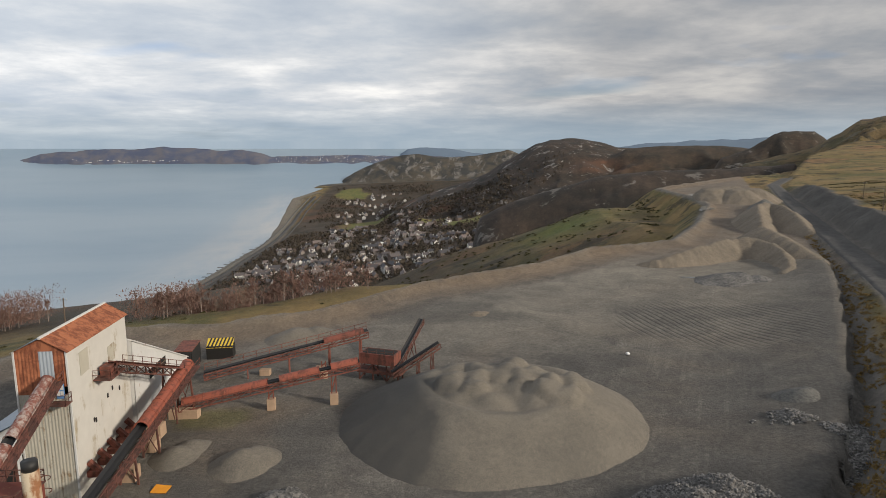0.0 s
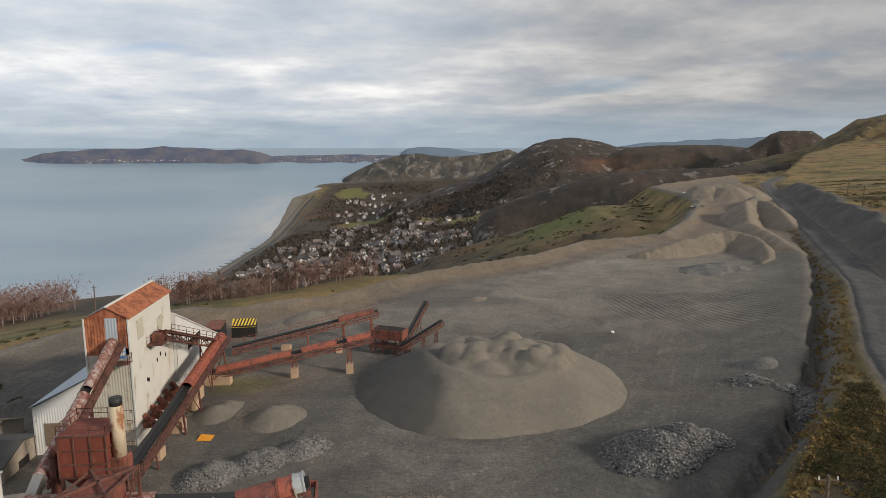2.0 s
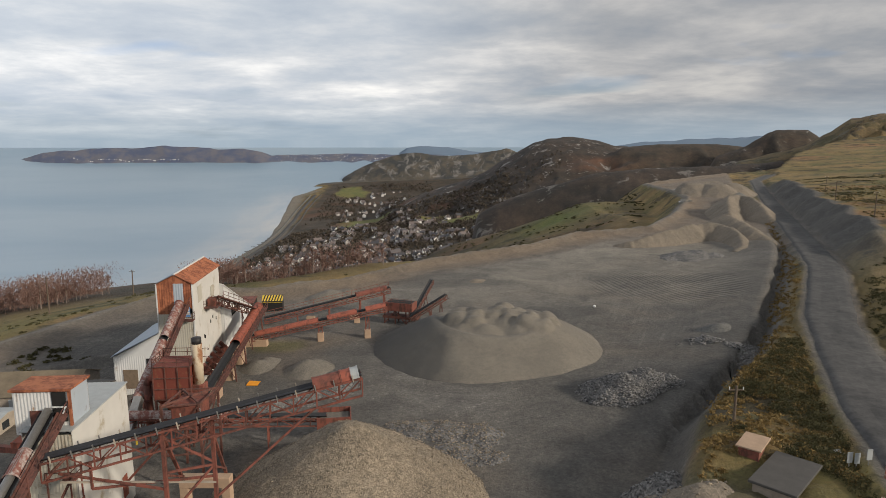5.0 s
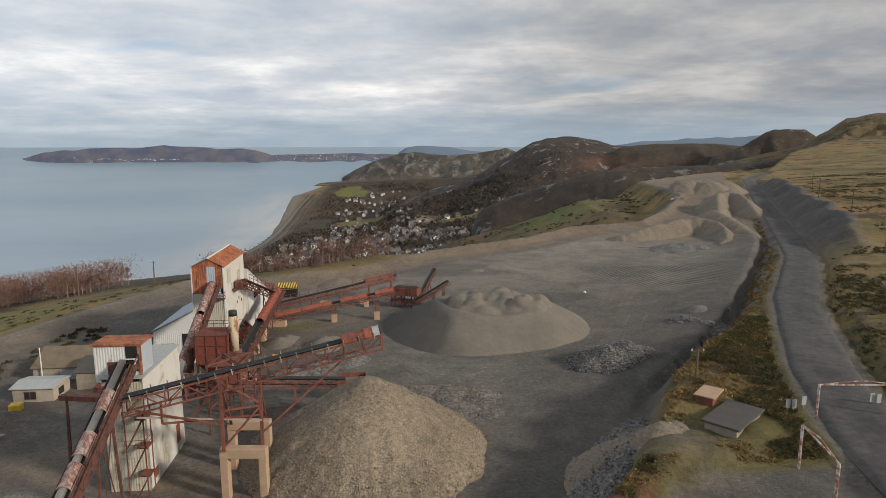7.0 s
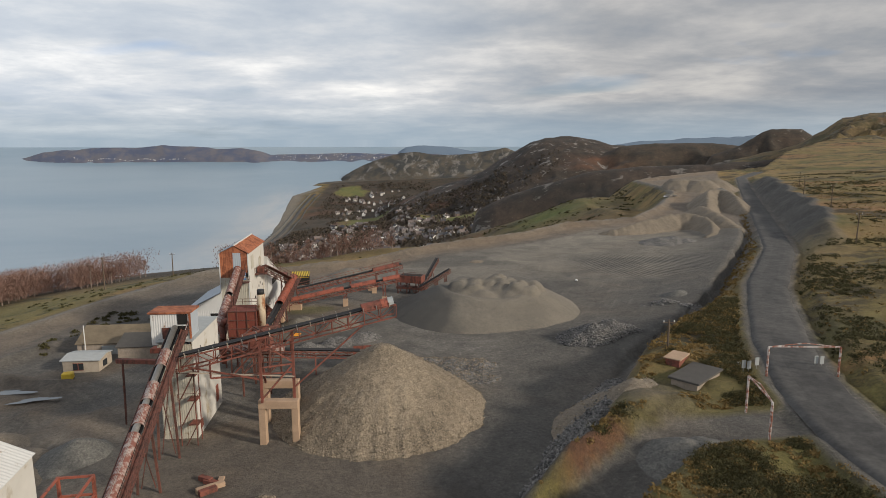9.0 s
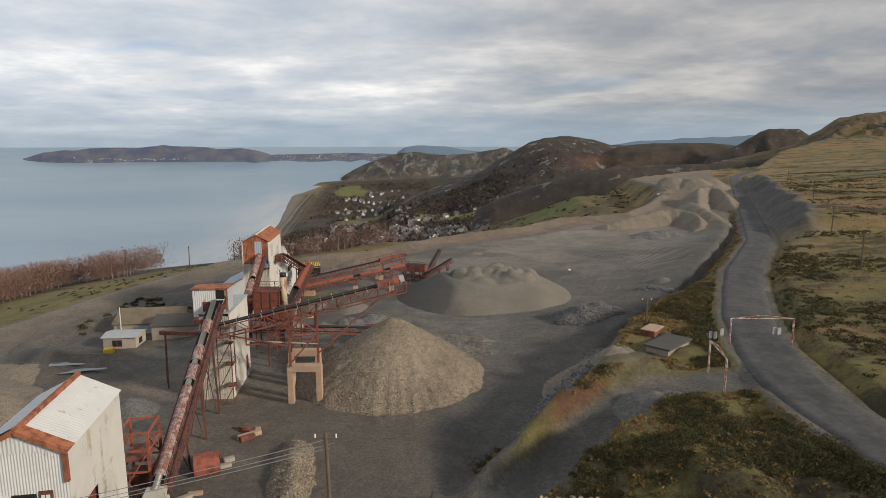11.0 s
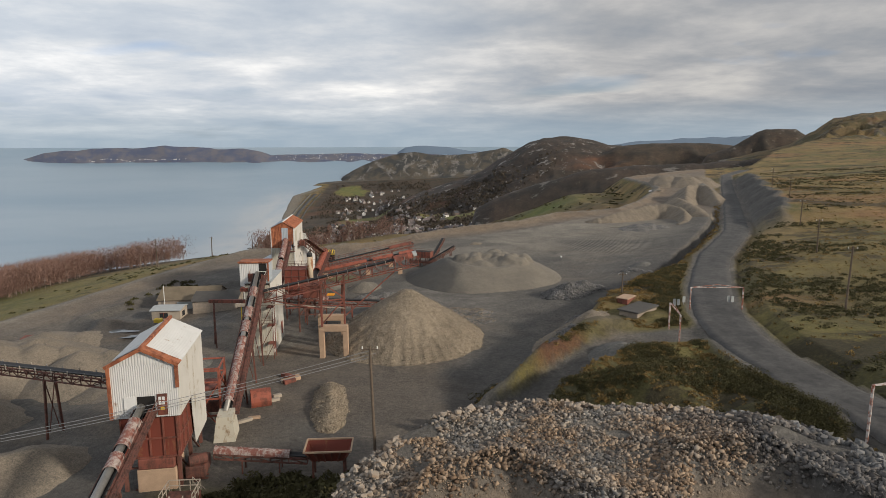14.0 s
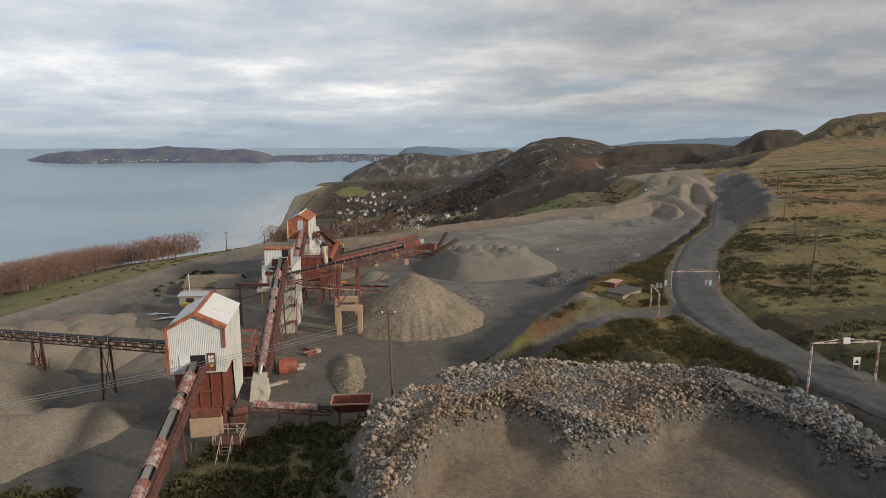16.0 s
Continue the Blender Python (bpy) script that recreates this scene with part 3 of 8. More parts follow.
HILLS = [  # name, true depth, front, back, [(px, py) ...]
    ("quarry_crag", 800, 200, 250, [(840, 395), (880, 372), (930, 352), (985, 335), (1050, 316), (1120, 306), (1200, 302), (1300, 298), (1420, 290)]),
    ("brown_hill", 1330, 500, 400, [(1310, 292), (1400, 272), (1440, 262), (1470, 243), (1485, 236), (1520, 213), (1568, 205), (1700, 196), (1900, 200)]),
    ("crag", 1900, 260, 250, [(1270, 284), (1330, 262), (1368, 240), (1385, 234), (1440, 233), (1458, 243), (1480, 262)]),
    ("back_moor", 2150, 400, 300, [(1050, 290), (1110, 264), (1160, 260), (1250, 258), (1290, 260), (1350, 266), (1420, 270), (1600, 262)]),
    ("round_mountain", 2400, 750, 500, [(690, 372), (740, 352), (790, 333), (830, 322), (862, 308), (886, 292), (915, 274), (945, 257), (970, 249), (1000, 246), (1030, 247), (1062, 253), (1090, 259), (1130, 266), (1200, 285)]),
    ("sea_headland", 5400, 117, 60, [(597, 333), (606, 318), (625, 306), (650, 294), (680, 283), (712, 274), (735, 272), (765, 277), (800, 278), (840, 277), (870, 271), (900, 265), (925, 275), (980, 285)]),
    ("long_headland", 10800, 88, 50, [(12, 298), (30, 286), (70, 274), (110, 269), (170, 266), (240, 264), (290, 261), (340, 263), (385, 266), (430, 266), (465, 271), (486, 279), (520, 283), (600, 284), (690, 285)]),
    ("low_far_coast", 11600, 60, 30, [(462, 279), (490, 276), (540, 276.5), (580, 276), (640, 275), (690, 275.5), (770, 278)]),
    ("blue_hills", 15000, 50, 60, [(700, 279), (722, 264), (740, 262), (790, 264), (830, 269), (880, 276), (1020, 272), (1100, 260), (1150, 254), (1230, 249), (1300, 247), (1370, 243), (1450, 248), (1600, 245)]),
]


FIELDS = ((-300, 2200, 95, 110), (-430, 2960, 70, 120), (60, 1760, 95, 60), (-20, 1900, 60, 40))


def land(X, Y):
    """Height of the ground and its zones: [veg, vivid, tan, damp and painted shade] and [rock, bracken, heath, painted
    haze].
    """
    sd, along = path_distance(RIM, X, Y)
    sd = np.where((X > -60) & (Y < 100), -np.abs(sd), sd)
    floor = floor_height(X, Y)
    # outside the rim: a verge, then the fall of the mountainside
    verge = 4 + 105 * smooth(-55, -80, X) + 16 * smooth(0, -30, X) * smooth(90, 112, Y)
    verge_z = floor - 0.05 * np.maximum(sd, 0) - 0.13 * np.maximum(sd - 6, 0) * smooth(-40, -70, X)
    spur = -4 - 0.40 * np.maximum(92 - X, 0) + 0.06 * np.maximum(X - 92, 0) + 4.0 * fbm(X, Y, 70, 4)
    sea = sea_level(Y)
    inland = X - shoreline(Y)
    shrink = (EYE_Z - sea) / (EYE_Z - SEA)
    coast = sea + 2 + shrink * ((0.18 - 0.11 * smooth(1900, 2500, Y)) * np.minimum(inland, 690) + 0.10 * np.maximum(inland - 690, 0)) + 6 * fbm(X, Y, 260, 4) * smooth(0, 120, inland)
    coast = coast + (sea - 6 - coast) * smooth(3200, 3300, Y)
    outer = spur + (coast - spur) * smooth(410, 640, Y + 0.25 * np.minimum(X, 100))
    fall = verge_z - 0.75 * np.maximum(sd - verge, 0)
    blend = smooth(0, 25, sd - verge)
    z_out = np.maximum(fall, outer)
    berm = (1.6 + 0.5 * vnoise(X, Y, 9)) * np.exp(-(sd / 2.3) ** 2) * (1 - 0.7 * smooth(-60, -76, X))
    z = np.where(sd > 0, z_out, floor) + berm * smooth(0.98, 0.9, along)
    veg = np.where(sd > 0, smooth(1.5, 4.0, sd), 0.0)
    bd, _ = path_distance([(-52, 78), (-63, 70), (-74, 58), (-78, 47), (-70, 41), (-60, 40)], X, Y)
    z = z + 1.3 * np.exp(-(bd / 1.6) ** 2) * (sd < -4)
    z = z + (sd < -9) * smooth(-40, -52, X) * smooth(50, 38, Y) * (0.9 * fbm(X, Y, 13, 4) + 0.5 * np.abs(fbm(X, Y, 7, 3)))
    # the haul road's shelf, the bank above the yard and the moor
    rd, ra = path_distance(ROAD, X, Y)          # positive: left of the road
    ed, _ = path_distance(EDGE, X, Y)           # negative: right of the yard's edge
    road_z = 7.2 - 2.2 * smooth(0, 260, Y) + 1.0 * smooth(0, -60, Y)
    z = z + 2.4 * smooth(20, 0, ed) * (ed > 0) * smooth(28, 62, Y) * smooth(200, 170, Y) * (sd < -8)
    right = smooth(0.5, 5.5, -ed)
    bank = road_z - 0.6 + 0.95 * fbm(X, Y, 7, 4) * smooth(0, 4, -rd * 0 + np.abs(rd) - 4)
    moor = road_z + 0.055 * np.maximum(-rd - 6, 0) + 0.8 * fbm(X, Y, 30, 5) * smooth(4, 20, -rd) + 0.9 * smooth(4.5, 8, -rd) - 0.8 * smooth(3.6, 5.0, -rd) * smooth(8, 5.5, -rd)
    upper = np.where(rd > 0, bank, moor)
    upper = np.where(np.abs(rd) < 5.0, road_z - 0.25 * smooth(5.0, 4.2, np.abs(rd)), upper)
    inside = sd < 6
    mask = right * smooth(-16, -4, Y + 0.6 * np.maximum(X - 8, 0))
    mask = np.maximum(mask, smooth(8, 3, rd) * (rd > -1e8))
    mask = np.where(sd > 4, mask * smooth(20, 4, sd), mask)
    z = z + (upper - z) * mask
    bankveg = mask * smooth(0.5, 0.9, mask) * np.where(Y < 48, smooth(2.6, 4.2, -ed + 1.0 * vnoise(X, Y, 4)), 1.0) * smooth(4.0, 5.2, np.abs(rd))
    dirt = np.exp(-((X - 20.5) / 4.5) ** 2 - ((Y - 18) / 5.0) ** 2)
    veg = np.maximum(veg * (1 - mask), bankveg * (1 - 0.8 * dirt))
    # the ramp from the road down into the yard
    pd, pa = path_distance(RAMP, X, Y)
    ramp_z = 6.3 - 6.0 * smooth(0, 1, pa)
    rm = smooth(5.2, 2.4, np.abs(pd))
    z = z + (ramp_z - z) * rm * smooth(36, 32, X)
    veg = veg * (1 - smooth(3.6, 2.6, np.abs(pd)) * smooth(36, 32, X))
    # the boulder terrace with its hollow
    tx, ty = (X - 10.5) / 22.5, (Y + 38) / 19.0
    tr = (np.abs(tx) ** 2.6 + np.abs(ty) ** 2.6) ** (1 / 2.6) + 0.05 * fbm(X, Y, 9, 3)
    yin = np.interp(X, HOLLOW_X, HOLLOW_Y)
    hollow = smooth(-1.0, 3.2, yin - Y) * smooth(1.0, 0.93, np.abs(tx))
    terrace = 8.3 + 0.45 * fbm(X, Y, 6, 4) - 2.2 * hollow + 0.7 * np.exp(-((Y - yin - 2.5) / 2.2) ** 2) * (np.abs(tx) < 0.9)
    tm = smooth(1.28, 0.97, tr)
    z = z + (np.maximum(terrace, z) - z) * np.maximum(tm, 0)
    back = smooth(-48, -62, Y) * smooth(-12, -7, X) * smooth(40, 30, X)
    z = z + (6.3 - z) * back
    grassy = smooth(1.02, 1.10, tr) * smooth(1.7, 1.35, tr) * smooth(-8, 2, X) * smooth(-60, -40, Y)
    veg = np.maximum(veg * smooth(0.98, 1.05, tr), grassy * smooth(3.0, 5.0, np.abs(pd)) * smooth(4.0, 5.0, np.abs(rd)))
    z = z + 0.8 * grassy * fbm(X, Y, 6, 4)
    south_gorse = smooth(-12, -20, X) * smooth(-17, -22, Y) * smooth(-36, -30, X)
    z = z + 1.6 * south_gorse * smooth(-18, -30, Y)
    veg = np.maximum(veg, south_gorse * 0.9)
    left_gorse = smooth(-43, -47, X) * smooth(-32, -38, Y)
    veg = np.maximum(veg, left_gorse)
    verge_dark = np.maximum(mask * (rd > 0), grassy)
    # grey tipped shoulder on the landward side of the far road
    cut = smooth(88, 150, Y) * smooth(440, 360, Y)
    wob_ = 2.5 * vnoise(X, Y, 16) + 1.2 * vnoise(X, Y, 5)
    z = z + (rd < 0) * cut * (4.6 * smooth(5.0, 15.0, -rd + wob_) + 0.9 * np.exp(-((-rd + wob_ - 15) / 1.6) ** 2))
    shoulder = smooth(18.5, 16.0, -rd + wob_) * (rd < 0) * cut
    z = z + shoulder * 0.35 * fbm(X, Y, 5, 4) * smooth(5.5, 8, -rd)
    veg = veg * (1 - shoulder)
    moss = smooth(1.2, 0.6, np.hypot((X + 29.5) / 5, (Y - 77) / 3.5) + 0.2 * fbm(X, Y, 3, 3))
    veg = np.maximum(veg, 0.55 * moss)
    # far hills
    depth = np.maximum(Y - EYE_Y, 40.0)
    ahead = np.maximum(Y, 40.0)
    px = 784 + 1136 * X / ahead
    far = smooth(430, 620, depth)
    rock = np.zeros_like(X)
    brk = np.zeros_like(X)
    hea = np.zeros_like(X)
    haze = np.zeros_like(X)
    viv = np.zeros_like(X)
    base, z = z, z.copy()
    for name, D, front, behind, pts in (HILLS if depth.max() > 580 else ()):
        d = squeeze(D)
        q = d / D
        edge = smooth(pts[0][0] - 30, pts[0][0] + 12, px) * smooth(pts[-1][0] + 40, pts[-1][0] - 10, px)
        t = ahead - d
        m = (t > -front) & (t < behind) & (edge > 0.005)
        if not m.any():
            continue
        pxm, dm, Xm, Ym, zm, bm_, em, t = px[m], depth[m], X[m], Y[m], z[m], base[m], edge[m], t[m]
        py = np.interp(pxm, [p[0] for p in pts], [p[1] for p in pts])
        top = 35.5 + (252 - py) / 1150 * d + fbm(pxm, dm * 0.25, 26, 5) * d * 0.0011
        prof = np.where(t < 0, smooth(-front, 0, t), smooth(behind, 0, t))
        if D > 4000:
            prof = np.where(t < 0, np.clip(1 + t / front, 0, 1) ** 0.75, prof)
        else:
            prof = prof * (1 + 0.08 * fbm(pxm, dm, 40, 4) * (1 - prof))
        low = bm_ if D < 4000 else np.minimum(sea_level(Ym) - 3, bm_)
        cand = low + (top - low) * prof * em
        gouge = {"round_mountain": 0.016, "sea_headland": 0.035, "long_headland": 0.012}.get(name, 0.04 if D < 4000 else 0.004)
        cand = cand - gouge * d * np.abs(fbm(Xm, Ym, 0.06 * d, 5)) * smooth(0, 0.25, prof) * (1 - prof) * em
        take = (cand > zm + 0.5) & (prof * em > 0.01)
        z[m] = np.where(take, cand, zm)
        w = np.zeros_like(X)
        w[m] = np.where(take, smooth(0.02, 0.12, prof * em), 0.0)
        for arr, v in ((rock, {"quarry_crag": 0.5, "crag": 0.6, "round_mountain": 0.9, "sea_headland": 0.8, "long_headland": 0.35, "brown_hill": 0.25}.get(name, 0.0)),
                       (hea, {"quarry_crag": 1.0, "crag": 0.95, "round_mountain": 1.0, "sea_headland": 0.9, "back_moor": 0.95, "long_headland": 0.8, "brown_hill": 0.5, "low_far_coast": 0.6, "blue_hills": 0.7}.get(name, 0.15)),
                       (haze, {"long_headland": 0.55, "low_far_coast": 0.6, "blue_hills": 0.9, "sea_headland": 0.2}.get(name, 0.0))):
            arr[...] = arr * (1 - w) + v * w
        veg = np.maximum(veg, w)
        viv = viv * (1 - w)
    mountain = smooth(1600, 1900, depth) * smooth(3000, 2700, depth)
    brk = mountain * np.exp(-((px - 1075) / 55) ** 2) * smooth(30, 10, np.abs(z - EYE_Z + 0.035 * depth)) * (0.45 + 0.35 * fbm(px, depth, 18, 4))
    brk = np.maximum(brk, mountain * 0.45 * smooth(860, 800, px) * smooth(0.2, 0.5, fbm(px, depth, 60, 4)))
    # sloping woods and heath outside the rim, green fields on the spur and by the town
    hill_out = smooth(6, 30, sd) * (1 - far)
    hea = np.maximum(hea, hill_out * (0.4 + 0.45 * smooth(60, -40, X)) * smooth(100, 150, Y))
    spur_green = np.exp(-((X - 72) / 26) ** 2 - ((Y - 372) / 34) ** 2)
    viv = np.maximum(viv, 0.6 * moss)
    viv = np.maximum(viv, spur_green)
    viv = np.maximum(viv, 0.5 * hill_out * smooth(-0.3, 0.5, fbm(X, Y, 60, 4)) * smooth(30, 80, X))
    hea = np.maximum(hea, 0.62 * hill_out * smooth(-0.5, 0.4, fbm(X + 50, Y, 45, 5)) * smooth(150, 200, Y)) * (1 - 0.9 * spur_green)
    viv = np.maximum(viv, 0.3 * smooth(2, 10, sd) * smooth(-30, -60, X) * smooth(140, 100, Y))
    hea = np.maximum(hea, 0.25 * np.clip(verge_dark, 0, 1) * smooth(-0.4, 0.5, fbm(X, Y, 9, 3)))
    hea = np.maximum(hea, 0.35 * smooth(38, 10, -rd) * (rd < 0) * smooth(110, 70, Y) * smooth(-0.4, 0.3, fbm(X, Y, 12, 3)))
    coastal = smooth(700, 1000, Y) * smooth(3300, 3150, Y) * smooth(-590, -540, X) * smooth(300, 100, X)
    hea = np.maximum(hea, coastal * 0.9)
    for fx, fy, rx, ry in FIELDS:
        e = smooth(1.15, 0.9, np.hypot((X - fx) / rx, (Y - fy) / ry) + 0.3 * fbm(X, Y, 70, 4))
        viv, hea, veg = np.maximum(viv, e * 0.7), hea * (1 - e), np.maximum(veg, e)
    veg = np.where(depth > 620, np.maximum(veg, smooth(620, 700, depth)), veg)
    # ground never shows above the water off the shore
    shore_x = shoreline(Y) + 10 * fbm(Y * 0 + 3, Y, 240, 3)
    offshore = smooth(12, -25, X - shore_x) * smooth(500, 800, Y) * (z < sea + 25) * (Y < 3150)
    z = z - 14 * offshore * (z > sea - 14)
    beach = smooth(75, 15, np.abs(X - shore_x - 15)) * smooth(500, 800, Y) * (depth < 3100)
    tan = beach * 0.15
    rock = np.maximum(rock, 0.85 * beach)
    veg = veg * (1 - 0.85 * beach)
    # tan haul track inside the rim, dark fines along the bank's foot
    tan = np.maximum(tan, smooth(-15, -6, sd) * smooth(1.5, -1.0, sd) * (0.45 + 0.55 * smooth(-75, -40, X)) * (0.75 + 0.25 * fbm(X, Y, 12, 3)))
    tan = np.maximum(tan, 0.5 * smooth(160, 200, Y) * (sd < 0) * (rd > 6) * (depth < 620))
    tan = np.maximum(tan, 0.8 * np.clip(dirt, 0, 1))
    tan = np.maximum(tan, 1.0 * hollow * tm * smooth(27.0, 23.0, X))
    tan = np.maximum(tan, 0.5 * np.exp(-((tr - 1.04) / 0.05) ** 2) * (X < 0) * (Y < -24))
    seaward = smooth(-38, -50, X) * (sd < -4) * smooth(60, 45, Y)
    tan = np.maximum(tan, seaward * smooth(-0.1, 0.5, fbm(X, Y, 13, 4)) * 0.6)
    wet_shade = 0.8 * smooth(20, 3, ed) * smooth(-3.5, 1, ed) * smooth(200, 120, Y) * (0.7 + 0.3 * fbm(X, Y, 10, 4))
    wet_shade = np.maximum(wet_shade, smooth(0.25, 0.6, fbm(X * 1.0, Y * 1.6, 22, 4)) * (sd < -8) * 0.6 * smooth(190, 120, Y))
    wet_shade = np.maximum(wet_shade, smooth(0.98, 1.08, tr) * smooth(1.5, 1.25, tr) * smooth(-4, -12, X) * 0.9)
    wet_shade = np.maximum(wet_shade, 0.2 * smooth(-40, -55, X) * (sd < -8))
    # the cut bank faces away from the sun; its shade is painted here
    wet_shade = np.maximum(wet_shade, shoulder * smooth(4.5, 7.0, -rd) * (0.95 + 0.2 * fbm(X, Y, 9, 4)))
    wet_shade = np.maximum(wet_shade, 0.45 * smooth(64, 30, Y) * smooth(-14, -4, X) * (sd < -8) * smooth(-0.6, 0.4, fbm(X, Y, 12, 4)) * (1 - tm))
    south = smooth(12, -6, Y) * smooth(-8, -16, X) * (sd < -6) * (1 - tm)
    wet_shade = np.maximum(wet_shade, south * (0.62 + 0.35 * fbm(X, Y, 9, 4)))
    # scarp above the yard: grey gravel, painted darker for its shadow side
    scarp = smooth(-0.5, 1.0, -ed) * smooth(4.2, 2.8, -ed + 1.0 * vnoise(X, Y, 4)) * smooth(52, 44, Y) * (Y > -8)
    wet_shade = np.maximum(wet_shade, 0.75 * scarp)
    tan = np.maximum(tan, 0.55 * smooth(-0.2, 0.5, fbm(X + 9, Y, 17, 4)) * smooth(-42, -34, X) * smooth(6, -6, X) * smooth(-18, 0, Y) * smooth(92, 74, Y) * (1 - mask))
    near = depth < 560
    wet_shade = np.maximum(wet_shade, 0.55 * rm * smooth(36, 32, X) * smooth(-0.5, 0.4, fbm(X, Y, 5, 3)))
    darkbank = np.maximum(smooth(0.93, 1.02, tr) * smooth(24, 29, X), smooth(21.5, 25.0, X + 0.8 * fbm(X, Y, 4, 3)) * smooth(-29, -33, Y)) * smooth(1.35, 1.15, tr) * (Y > -60)
    wet_shade = np.maximum(wet_shade, darkbank)
    veg = veg * (1 - 0.7 * darkbank * smooth(-26, -34, Y))
    pale = np.exp(-((sd - 0.3) / 2.0) ** 2) * smooth(0.98, 0.9, along) * (X > -110)
    rock = np.where(near, np.maximum(0.85 * pale, 0.5 * np.exp(-((tr - 1.03) / 0.04) ** 2) * (X < 0)), rock)
    pan = smooth(88, 120, Y) * (sd < -12) * smooth(2, 14, ed) * (0.72 + 0.3 * fbm(X, Y, 18, 4)) * smooth(230, 180, Y)
    rock = np.where(near, np.maximum(rock, pan), rock)
    veg = veg * (1 - near * np.clip(pale * 1.6, 0, 1))
    combed = smooth(1.15, 0.75, np.hypot((X - 52) / 17, (Y - 116) / 15) + 0.12 * fbm(X, Y, 8, 3)) * (ed > 3)
    rusty = smooth(1.2, 0.6, np.hypot((X - 11.5) / 6, (Y - 9) / 7.5)) * veg
    brk = np.where(depth < 500, np.maximum(combed, 0.8 * rusty), brk)
    za = np.stack([np.clip(v, 0, 1) for v in (veg, viv, tan, wet_shade)], -1)
    zb = np.stack([np.clip(v, 0, 1) for v in (rock, brk, hea, haze)], -1)
    return z, za, zb


def ground_at(x, y):
    z, _, _ = land(np.array([float(x)]), np.array([float(y)]))
    return float(z[0])


def grid_mesh(name, X, Y, Z, mat, attrs=()):
    nr, nc = X.shape
    co = np.stack([X, Y, Z], -1).reshape(-1, 3)
    idx = np.arange(nr * nc).reshape(nr, nc)
    quads = np.stack([idx[:-1, :-1], idx[:-1, 1:], idx[1:, 1:], idx[1:, :-1]], -1).reshape(-1, 4)
    me = bpy.data.meshes.new(name)
    me.vertices.add(len(co))
    me.vertices.foreach_set("co", co.astype(np.float32).ravel())
    me.loops.add(quads.size)
    me.loops.foreach_set("vertex_index", quads.astype(np.int32).ravel())
    me.polygons.add(len(quads))
    me.polygons.foreach_set("loop_start", (np.arange(len(quads)) * 4).astype(np.int32))
    me.polygons.foreach_set("loop_total", np.full(len(quads), 4, np.int32))
    me.polygons.foreach_set("use_smooth", np.ones(len(quads), bool))
    for an, av in attrs:
        at = me.attributes.new(an, "FLOAT_COLOR", "POINT")
        at.data.foreach_set("color", av.astype(np.float32).ravel())
    me.materials.append(mat)
    me.update()
    me.validate()
    return new(name, me)


_cols = np.concatenate([np.linspace(-3.0, -0.85, 40)[:-1], np.linspace(-0.85, 0.85, 620), np.linspace(0.85, 3.0, 40)[1:]])
_rows = [-500.0, -400, -320, -260, -215, -180, -155, -135, -120]
while _rows[-1] < 4050:
    _rows.append(_rows[-1] + (9.0 if 3120 < _rows[-1] < 3900 else max(0.0072 * (_rows[-1] + 200), 0.55)))
_rows = np.array(_rows)
_C, _Y = np.meshgrid(_cols, _rows)
_X = _C * np.maximum(_Y + 240, 240)
_n = int(np.searchsorted(_rows, 520))
_lo, _hi = land(_X[:_n], _Y[:_n]), land(_X[_n:], _Y[_n:])
_Z, _za, _zb = (np.concatenate((a, b)) for a, b in zip(_lo, _hi))
_s = int(np.searchsorted(_rows, 3175))
ground = tagged(grid_mesh("ground", _X[:_s + 1], _Y[:_s + 1], _Z[:_s + 1], M_GROUND, (("zone", _za[:_s + 1]), ("zone_far", _zb[:_s + 1]))), "grey quarry terraces, brown moorland and wooded coastal hills", "ground", kind="structure")
tagged(grid_mesh("backdrop", _X[_s:], _Y[_s:], _Z[_s:], M_FAR, (("zone_far", _zb[_s:]),)), "headlands across the bay, painted blue-grey with haze", "far coast", kind="structure")

_cols = np.linspace(-3.2, 1.2, 240)
_rows = np.concatenate([np.linspace(-500, 1900, 40), np.linspace(1950, EYE_Y + 3967, 110)])
_C, _Y = np.meshgrid(_cols, _rows)
_X = _C * np.maximum(_Y + 240, 500)
_silt = smooth(330, 20, shoreline(_Y) + 30 - _X) * smooth(300, 900, _Y) * smooth(3300, 2700, _Y)
_silt = np.stack([_silt] * 3 + [np.ones(_silt.shape)], -1)
tagged(grid_mesh("water", _X, _Y, sea_level(_Y), M_SEA, (("shore", _silt),)), "calm grey-blue sea reaching the horizon", "sea", kind="structure")


